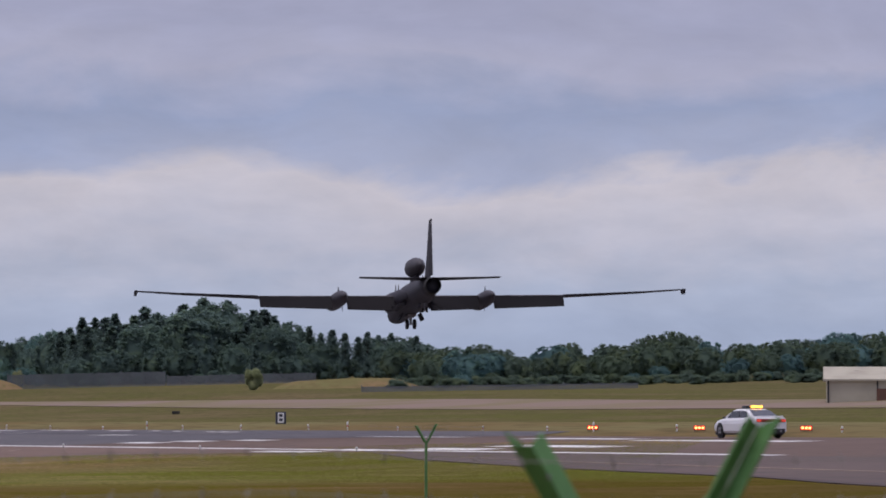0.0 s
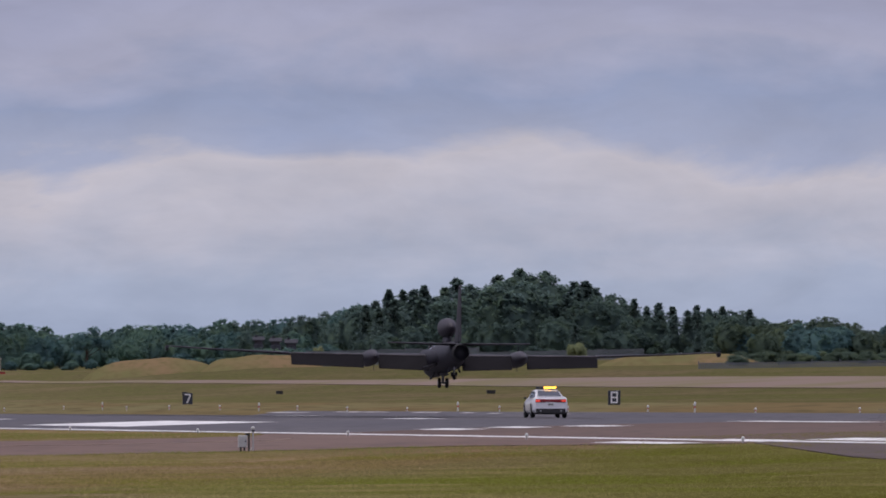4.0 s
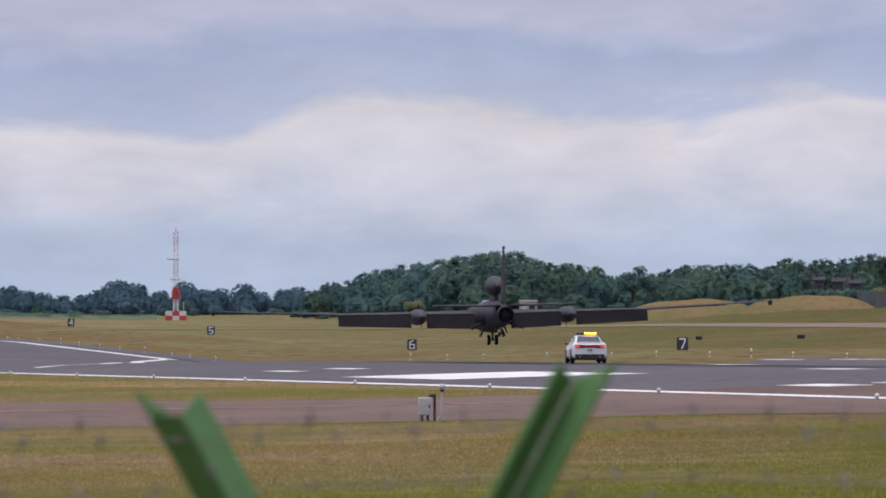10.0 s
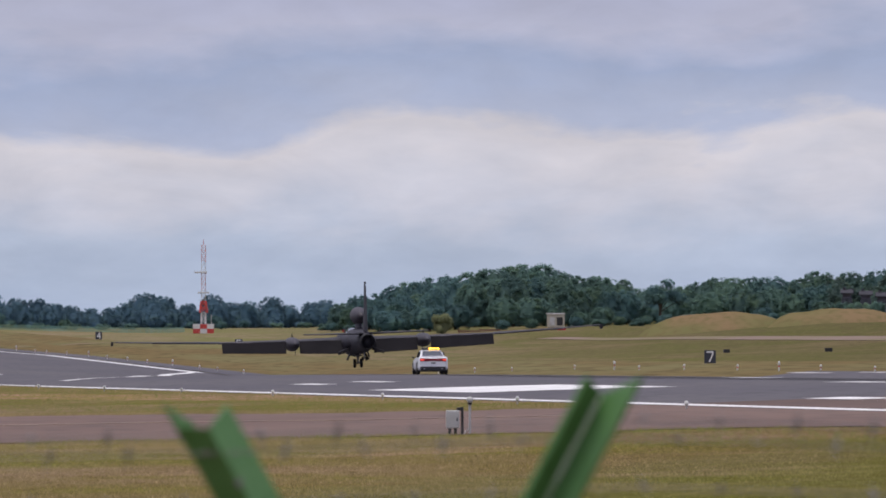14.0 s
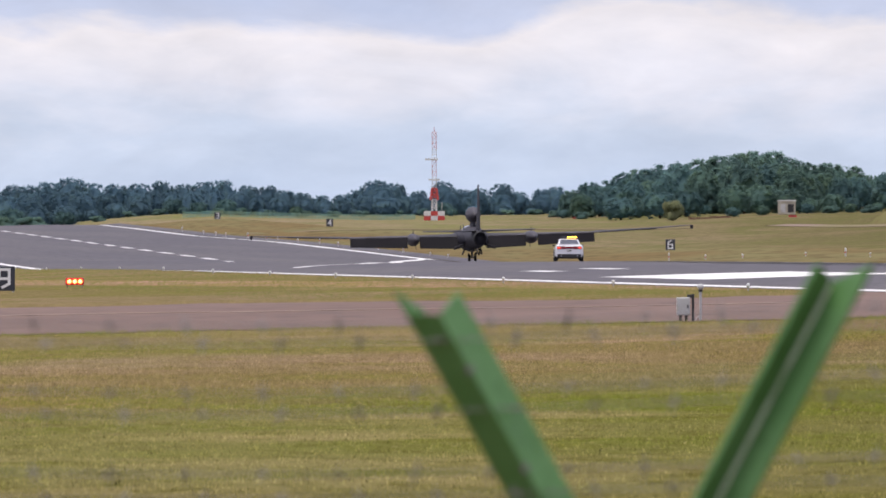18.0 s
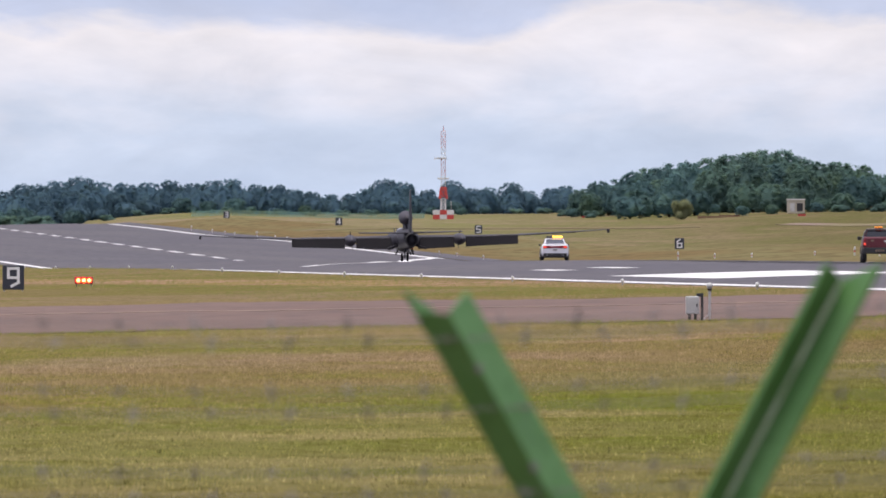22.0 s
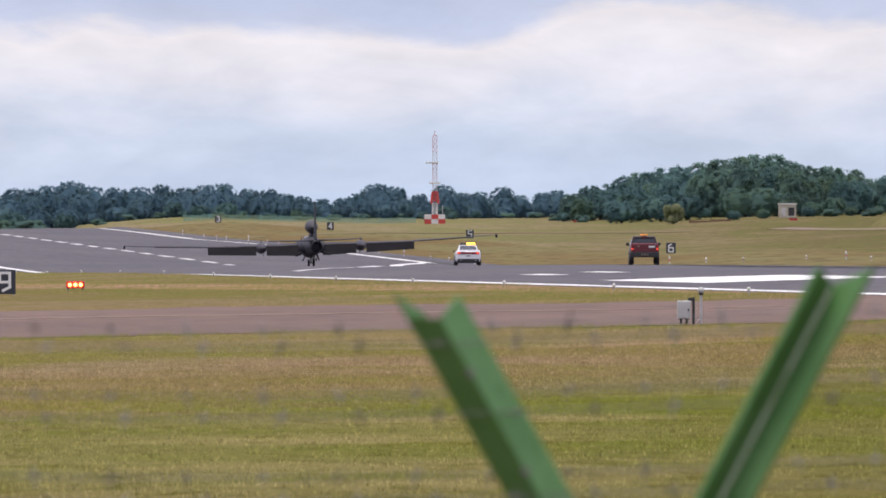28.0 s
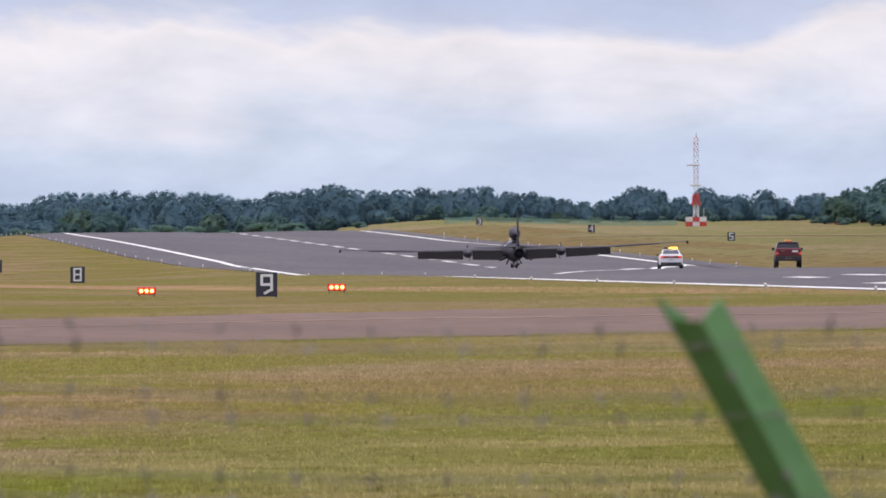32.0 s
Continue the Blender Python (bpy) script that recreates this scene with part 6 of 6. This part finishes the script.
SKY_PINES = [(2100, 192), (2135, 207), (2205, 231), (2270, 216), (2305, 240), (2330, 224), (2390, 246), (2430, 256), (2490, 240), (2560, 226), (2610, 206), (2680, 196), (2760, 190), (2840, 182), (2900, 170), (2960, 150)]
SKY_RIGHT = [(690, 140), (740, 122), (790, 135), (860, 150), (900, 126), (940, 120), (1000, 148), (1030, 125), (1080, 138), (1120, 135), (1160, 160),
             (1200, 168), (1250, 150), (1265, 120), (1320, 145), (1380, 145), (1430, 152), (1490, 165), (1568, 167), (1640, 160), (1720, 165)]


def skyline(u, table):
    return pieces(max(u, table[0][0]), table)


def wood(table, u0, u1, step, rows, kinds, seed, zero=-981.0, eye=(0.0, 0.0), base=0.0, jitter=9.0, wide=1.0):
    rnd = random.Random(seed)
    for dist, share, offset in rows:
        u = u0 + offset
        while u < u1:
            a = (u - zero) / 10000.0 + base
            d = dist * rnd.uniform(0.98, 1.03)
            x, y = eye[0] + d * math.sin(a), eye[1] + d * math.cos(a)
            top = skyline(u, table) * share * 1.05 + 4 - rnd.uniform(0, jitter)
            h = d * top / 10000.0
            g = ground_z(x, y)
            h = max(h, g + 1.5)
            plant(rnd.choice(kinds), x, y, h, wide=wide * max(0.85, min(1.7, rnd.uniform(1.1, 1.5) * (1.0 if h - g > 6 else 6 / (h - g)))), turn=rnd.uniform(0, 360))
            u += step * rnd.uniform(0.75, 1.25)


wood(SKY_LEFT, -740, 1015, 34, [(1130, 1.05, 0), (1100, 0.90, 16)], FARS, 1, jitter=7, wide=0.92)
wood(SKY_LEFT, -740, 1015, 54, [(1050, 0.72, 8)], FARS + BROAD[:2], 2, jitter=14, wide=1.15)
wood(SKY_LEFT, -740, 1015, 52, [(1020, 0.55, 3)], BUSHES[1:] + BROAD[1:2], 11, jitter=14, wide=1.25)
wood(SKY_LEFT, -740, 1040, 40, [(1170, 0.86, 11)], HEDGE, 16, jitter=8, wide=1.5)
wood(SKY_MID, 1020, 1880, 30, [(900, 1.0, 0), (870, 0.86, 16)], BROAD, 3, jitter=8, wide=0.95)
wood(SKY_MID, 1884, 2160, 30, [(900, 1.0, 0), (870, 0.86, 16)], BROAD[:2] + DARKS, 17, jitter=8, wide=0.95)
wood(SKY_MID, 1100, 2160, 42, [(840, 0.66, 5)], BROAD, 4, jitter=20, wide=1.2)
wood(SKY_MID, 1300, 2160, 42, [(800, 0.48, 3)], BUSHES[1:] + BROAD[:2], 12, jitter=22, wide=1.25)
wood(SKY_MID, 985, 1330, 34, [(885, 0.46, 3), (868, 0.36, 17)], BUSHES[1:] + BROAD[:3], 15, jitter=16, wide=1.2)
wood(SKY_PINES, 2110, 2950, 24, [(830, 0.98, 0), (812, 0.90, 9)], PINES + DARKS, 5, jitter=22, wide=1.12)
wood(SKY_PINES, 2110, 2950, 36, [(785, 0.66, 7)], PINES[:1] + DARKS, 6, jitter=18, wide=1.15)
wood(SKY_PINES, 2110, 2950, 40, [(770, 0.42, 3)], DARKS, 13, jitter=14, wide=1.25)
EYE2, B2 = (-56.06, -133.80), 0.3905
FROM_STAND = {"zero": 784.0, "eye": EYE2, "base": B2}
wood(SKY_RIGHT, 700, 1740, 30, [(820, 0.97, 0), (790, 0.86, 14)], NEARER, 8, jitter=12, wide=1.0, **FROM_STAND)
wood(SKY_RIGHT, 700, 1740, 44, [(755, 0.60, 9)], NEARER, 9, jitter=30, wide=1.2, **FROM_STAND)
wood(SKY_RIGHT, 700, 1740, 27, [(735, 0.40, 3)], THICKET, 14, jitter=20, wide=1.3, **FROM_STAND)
plant(LONE, 820 * math.sin(0.2563), 820 * math.cos(0.2563), 12.4, 1.35)
for i in range(9):
    bearing = radians(16.46 + 0.068 * i)
    plant(BUSHES[1], 806 * math.sin(bearing), 806 * math.cos(bearing), 9.3 + 0.3 * math.sin(i * 2.3), 0.8, 50 * i)
plant(BUSHES[0], 760 * math.sin(0.2999), 760 * math.cos(0.2999), 9.4, 0.55)
plant(BUSHES[0], 590 * math.sin(0.3472), 590 * math.cos(0.3472), 8.1, 0.75)
plant(BUSHES[0], 800 * math.sin(0.2178), 800 * math.cos(0.2178), 7.9, 0.9)


# ---------------------------------------------------------------- grass blades on the near field
def tufts(name, spots, mat, label, rng):
    """Tufts of three blades each; spots: (x, y, height of the blades)."""
    verts, faces = [], []
    for x, y, tall in spots:
        z = ground_z(x, y)
        for _ in range(3):
            an, lean = rng.uniform(-0.7, 0.7), rng.uniform(-0.6, 0.6) * tall
            px, py = x + rng.uniform(-0.08, 0.08), y + rng.uniform(-0.08, 0.08)
            w = rng.uniform(0.005, 0.012)
            k = len(verts)
            verts += [(px - w * math.cos(an), py - w * math.sin(an), z - 0.01), (px + w * math.cos(an), py + w * math.sin(an), z - 0.01), (px + lean, py + lean * 0.5, z + tall * rng.uniform(0.6, 1.3))]
            faces.append((k, k + 1, k + 2))
    up = [(0.0, -0.25, 0.97)] * len(verts)
    g = sheet(name, verts, faces, mat, normals=up)
    return tagged(g, label, "grass", kind="stuff")


def grass_blades():
    rng = np.random.default_rng(5)
    n = 140000
    d = np.sqrt(rng.uniform(44.0 ** 2, 146.0 ** 2, n))
    a = rng.uniform(0.04, 0.48, n)
    x, y = d * np.sin(a), d * np.cos(a)
    spots = [(p, q, 0.020 + 0.040 * rng.random() * (0.5 + noise.noise((p * 0.15, q * 0.15, 0.0)) ** 2 * 2)) for p, q in zip(x, y) if not in_taxiway(p, q)]
    tufts("grass_tufts", spots, BLADES, "short dry grass tufts on the near field", rng)
    # longer, greener grass where the mower stops at the concrete
    spots = []
    for (x0, y0, _, _), (x1, y1, _, _) in zip(TAXIWAY[1:], TAXIWAY[2:13]):
        for _ in range(int(55 * min(30.0, math.hypot(x1 - x0, y1 - y0)))):
            w, back = rng.random(), rng.random() ** 1.6 * 4.0 - 0.5
            px, py = x0 + (x1 - x0) * w, y0 + (y1 - y0) * w
            k = 1 - back / math.hypot(px, py)
            px, py = px * k, py * k
            clump = noise.noise((px * 0.45, py * 0.2, 4.0))
            if clump > -0.25:
                spots.append((px, py, 0.05 + 0.08 * rng.random() * (0.6 + clump)))
    for _ in range(15000):
        px, py = rng.uniform(29.0, 45.0), 115.0 + 330.0 * rng.random() ** 1.3
        if on_taxiway(px, py):
            continue
        spots.append((px, py, 0.04 + 0.07 * rng.random()))
    tufts("verge_grass", spots, VERGE, "longer green grass along the taxiway edge", rng)
    # bleached grass along the runway and behind the concrete
    spots = []
    for _ in range(7000):
        px, py = 45.2 - 4.0 * rng.random() ** 1.5, 110.0 + 330.0 * rng.random() ** 1.3
        if noise.noise((px * 0.5, py * 0.06, 7.0)) > -0.1 and not on_taxiway(px, py):
            spots.append((px, py, 0.05 + 0.07 * rng.random()))
    for (_, _, x0, y0), (_, _, x1, y1) in zip(TAXIWAY[1:], TAXIWAY[2:11]):
        for _ in range(int(85 * min(40.0, math.hypot(x1 - x0, y1 - y0)))):
            w, back = rng.random(), 0.3 + 7.0 * rng.random() ** 1.5
            px, py = x0 + (x1 - x0) * w, y0 + (y1 - y0) * w
            k = 1 + back / math.hypot(px, py)
            spots.append((px * k, py * k, 0.05 + 0.06 * rng.random()))
    for _ in range(9000):
        w = rng.random() * 9.0
        k = int(w)
        (x0, y0, _, _), (x1, y1, _, _) = TAXIWAY[1 + k], TAXIWAY[2 + k]
        px, py = x0 + (x1 - x0) * (w - k), y0 + (y1 - y0) * (w - k)
        f = 1 - (1.5 + 17.0 * rng.random() ** 1.4) / math.hypot(px, py)
        if noise.noise((px * f * 0.16, py * f * 0.10, 2.0)) > -0.12:
            spots.append((px * f, py * f, 0.03 + 0.05 * rng.random()))
    for _ in range(6000):
        px, py = rng.uniform(14.0, 45.0), 115.0 + 330.0 * rng.random() ** 1.3
        if not on_taxiway(px, py) and math.hypot(px, py) > 150 and noise.noise((px * 0.2, py * 0.05, 9.0)) > 0.0:
            spots.append((px, py, 0.04 + 0.06 * rng.random()))
    tufts("dry_verge_grass", spots, DRY_TUFT, "bleached dry grass along the concrete", rng)


def on_taxiway(x, y):
    """Whether a place lies on the concrete, between its near and its far edge."""
    a, r = math.atan2(x, y), math.hypot(x, y)
    for (x0, y0, x1, y1), (u0, v0, u1, v1) in zip(TAXIWAY, TAXIWAY[1:]):
        a0, a1 = math.atan2(x0, y0), math.atan2(u0, v0)
        if a0 <= a < a1:
            w = (a - a0) / (a1 - a0)
            near = math.hypot(x0, y0) * (1 - w) + math.hypot(u0, v0) * w
            far = math.hypot(x1, y1) * (1 - w) + math.hypot(u1, v1) * w
            return near - 0.5 < r < far + 2.0
    return True


def in_taxiway(x, y):
    for (x0, y0, x1, y1), (u0, v0, u1, v1) in zip(TAXIWAY, TAXIWAY[1:]):
        if x0 <= x <= max(u0, u1) + 1 and math.hypot(x, y) > 0:
            a = math.atan2(x, y)
            a0, a1 = math.atan2(x0, y0), math.atan2(u0, v0)
            if a0 <= a < a1:
                w = (a - a0) / (a1 - a0)
                near = math.hypot(x0, y0) * (1 - w) + math.hypot(u0, v0) * w
                return math.hypot(x, y) > near + 1.2 * noise.noise((x * 0.8, y * 0.8, 0.0)) + 0.8
    return False


grass_blades()

# ---------------------------------------------------------------- what moves
PLANE_ROWS = [
    (0.0, 68.8, 174.53, 5.5, -14.64, -3.6, -0.36),
    (0.5, 70.15, 184.7, 4.86, -14.46, -3.3, 0.32),
    (1.0, 71.5, 195.29, 4.23, -14.28, -3.0, 1.0),
    (1.5, 73.5, 207.18, 3.53, -14.13, -2.7, 1.1),
    (2.0, 75.5, 219.24, 2.89, -13.96, -2.4, 1.2),
    (2.5, 76.5, 229.04, 2.19, -14.03, -2.2, 1.1),
    (4.5, 77.5, 253.71, 0.67, -12.92, -1.4, 0.3),
    (5.0, 77.0, 258.76, 0.49, -12.25, -1.2, -0.2),
    (5.5, 76.25, 262.63, 0.39, -11.46, -0.8, -0.8),
    (6.0, 75.5, 268.19, 0.5, -10.48, -0.4, -1.4),
    (6.5, 75.5, 274.83, 0.46, -10.24, -0.33, -1.3),
    (7.0, 75.5, 281.73, 0.45, -10.0, -0.27, -1.2),
    (7.5, 75.5, 288.24, 0.43, -9.79, -0.2, -1.1),
    (8.0, 75.5, 294.79, 0.33, -9.58, -0.13, -1.0),
    (8.5, 75.5, 301.13, 0.23, -9.38, -0.07, -0.9),
    (9.0, 75.5, 307.85, 0.19, -9.19, 0.0, -0.8),
    (9.5, 75.5, 314.13, 0.22, -9.01, 0.0, -0.98),
    (10.0, 75.5, 320.15, 0.23, -8.85, 0.0, -1.15),
    (10.5, 75.5, 326.13, 0.15, -8.69, 0.0, -1.33),
    (11.0, 75.5, 331.99, 0.07, -8.54, 0.0, -1.5),
    (11.5, 75.5, 337.64, 0.04, -8.4, 0.0, -1.68),
    (12.0, 75.5, 343.25, 0.03, -8.27, 0.0, -1.85),
    (12.5, 75.5, 348.94, -0.06, -8.14, 0.0, -2.03),
    (13.0, 75.5, 354.94, -0.2, -8.01, 0.0, -2.2),
    (13.5, 75.5, 361.08, -0.29, -7.87, 0.03, -2.15),
    (14.0, 75.5, 366.98, -0.37, -7.75, 0.07, -2.1),
    (14.5, 75.5, 372.85, -0.5, -7.63, 0.1, -2.05),
    (15.0, 75.5, 379.09, -0.64, -7.51, 0.13, -2.0),
    (15.5, 75.5, 385.91, None, -7.38, 0.17, -1.91),
    (17.5, 75.5, 405.01, None, -7.04, 0.2, -1.56),
    (18.0, 75.5, 409.59, None, -6.96, 0.2, -1.48),
    (18.5, 75.5, 414.45, None, -6.88, 0.2, -1.39),
    (19.0, 75.5, 419.07, None, -6.81, 0.2, -1.3),
    (19.5, 75.5, 423.21, None, -6.74, 0.18, -1.24),
    (20.0, 75.5, 427.69, None, -6.67, 0.15, -1.19),
    (20.5, 75.5, 432.11, None, -6.61, 0.12, -1.13),
    (21.0, 75.5, 436.38, None, -6.54, 0.1, -1.07),
    (21.5, 75.5, 440.0, None, -6.49, 0.08, -1.02),
    (22.0, 75.5, 443.19, None, -6.45, 0.05, -0.96),
    (22.5, 75.5, 446.97, None, -6.39, 0.02, -0.91),
    (23.0, 75.5, 450.66, None, -6.34, 0.0, -0.85),
    (23.5, 75.5, 454.28, None, -6.29, 0.0, -0.94),
    (24.0, 75.5, 457.86, None, -6.24, 0.0, -1.04),
    (24.5, 75.5, 461.23, None, -6.2, 0.0, -1.14),
    (25.0, 75.5, 464.76, None, -6.15, 0.0, -1.23),
    (25.5, 75.5, 467.55, None, -6.12, 0.0, -1.32),
    (27.5, 75.5, 483.19, None, -5.92, 0.0, -1.71),
    (28.0, 75.5, 487.4, None, -5.87, 0.0, -1.8),
    (28.5, 75.5, 492.07, None, -5.82, 0.12, -1.82),
    (29.0, 75.5, 497.15, None, -5.76, 0.25, -1.85),
    (29.5, 75.5, 503.5, None, -5.69, 0.38, -1.88),
    (30.0, 75.5, 509.09, None, -5.62, 0.5, -1.9),
    (30.5, 75.5, 513.15, None, -5.58, 0.62, -1.8),
    (31.0, 75.5, 516.68, None, -5.54, 0.75, -1.7),
    (31.5, 75.5, 519.94, None, -5.51, 0.88, -1.6),
    (32.0, 75.5, 522.89, None, -5.48, 1.0, -1.5),
]
CAR_ROWS = [
    (0.0, 70.0, 130.8, 0.53),
    (0.5, 70.6, 150.87, -3.98),
    (1.0, 71.2, 167.84, -8.37),
    (1.5, 71.8, 180.45, -11.14),
    (2.0, 72.4, 191.37, -13.06),
    (2.5, 73.0, 201.47, -13.75),
    (4.5, 75.5, 230.89, -12.87),
    (5.0, 75.67, 236.69, -12.29),
    (5.5, 75.83, 242.28, -11.59),
    (6.0, 76.0, 249.59, -10.66),
    (6.5, 76.0, 256.43, -10.39),
    (7.0, 76.0, 263.36, -10.14),
    (7.5, 76.0, 269.71, -9.91),
    (8.0, 76.0, 275.97, -9.69),
    (8.5, 76.0, 281.83, -9.5),
    (9.0, 76.0, 287.83, -9.31),
    (9.5, 76.0, 293.89, -9.13),
    (10.0, 76.0, 300.11, -8.95),
    (10.5, 76.0, 306.38, -8.77),
    (11.0, 76.0, 312.61, -8.6),
    (11.5, 76.0, 318.38, -8.45),
    (12.0, 76.0, 324.21, -8.31),
    (12.5, 76.0, 329.81, -8.17),
    (13.0, 76.0, 335.5, -8.04),
    (13.5, 76.0, 341.4, -7.9),
    (14.0, 76.0, 347.03, -7.78),
    (14.5, 76.0, 352.67, -7.66),
    (15.0, 76.0, 358.4, -7.54),
    (15.5, 76.0, 363.34, -7.44),
    (17.5, 76.0, 375.3, -10.05),
    (18.0, 76.0, 376.3, -10.02),
    (18.5, 76.0, 376.99, -10.0),
    (19.0, 76.0, 377.26, -9.99),
    (19.5, 76.0, 377.68, -9.98),
    (20.0, 76.0, 378.59, -9.95),
    (20.5, 76.0, 379.79, -9.92),
    (21.0, 76.0, 381.19, -9.88),
    (21.5, 76.0, 382.75, -9.83),
    (22.0, 76.0, 384.44, -9.78),
    (22.5, 76.0, 386.38, -9.73),
    (23.0, 76.0, 388.25, -9.68),
    (23.5, 76.0, 390.16, -9.62),
    (24.0, 76.0, 392.41, -9.56),
    (24.5, 76.0, 395.02, -9.49),
    (25.0, 76.0, 397.88, -9.41),
    (25.5, 76.0, 400.36, -9.35),
    (27.5, 76.0, 411.57, -9.06),
    (28.0, 76.0, 414.56, -8.99),
    (28.5, 76.0, 417.7, -8.91),
    (29.0, 76.0, 421.24, -8.83),
    (29.5, 76.0, 424.85, -8.74),
    (30.0, 76.0, 428.09, -8.67),
    (30.5, 76.0, 431.12, -8.6),
    (31.0, 76.0, 434.11, -8.53),
    (31.5, 76.0, 437.01, -8.47),
    (32.0, 76.0, 440.1, -8.4),
]
TRUCK_ROWS = [
    (0.0, 87.21, -20.0),
    (5.0, 134.37, -18.58),
    (10.0, 181.52, -14.31),
    (15.0, 228.67, -11.58),
    (18.0, 256.97, -10.38),
    (20.0, 275.83, -13.8),
    (21.0, 285.26, -13.32),
    (22.0, 294.69, -12.86),
    (22.5, 299.19, -12.65),
    (23.0, 303.89, -12.44),
    (23.5, 308.53, -12.24),
    (24.0, 313.47, -12.03),
    (24.5, 318.32, -11.83),
    (25.0, 323.25, -11.63),
    (25.5, 328.13, -11.44),
    (27.5, 347.36, -10.74),
    (28.0, 352.25, -10.58),
    (28.5, 357.28, -10.41),
    (29.0, 362.41, -10.24),
    (30.0, 372.2, -9.94),
    (30.5, 376.94, -9.8),
    (31.0, 381.86, -9.66),
    (31.5, 386.52, -9.52),
    (32.0, 391.58, -9.38),
]


def motions():
    walk(plane, [(t, pose(x, y, (ground_z(x, y) + 0.06) if z is None else max(z, ground_z(x, y) + 0.06), 0, 0, turn) @ pose(0, 0, 0, pitch, roll, 0)) for t, x, y, z, turn, pitch, roll in PLANE_ROWS])
    walk(saloon, [(t, pose(x, y, ground_z(x, y) + 0.06, 0, 0, turn)) for t, x, y, turn in CAR_ROWS])
    walk(pickup, [(t, pose(76.0, y, ground_z(76.0, y) + 0.06, 0, 0, turn)) for t, y, turn in TRUCK_ROWS])


motions()
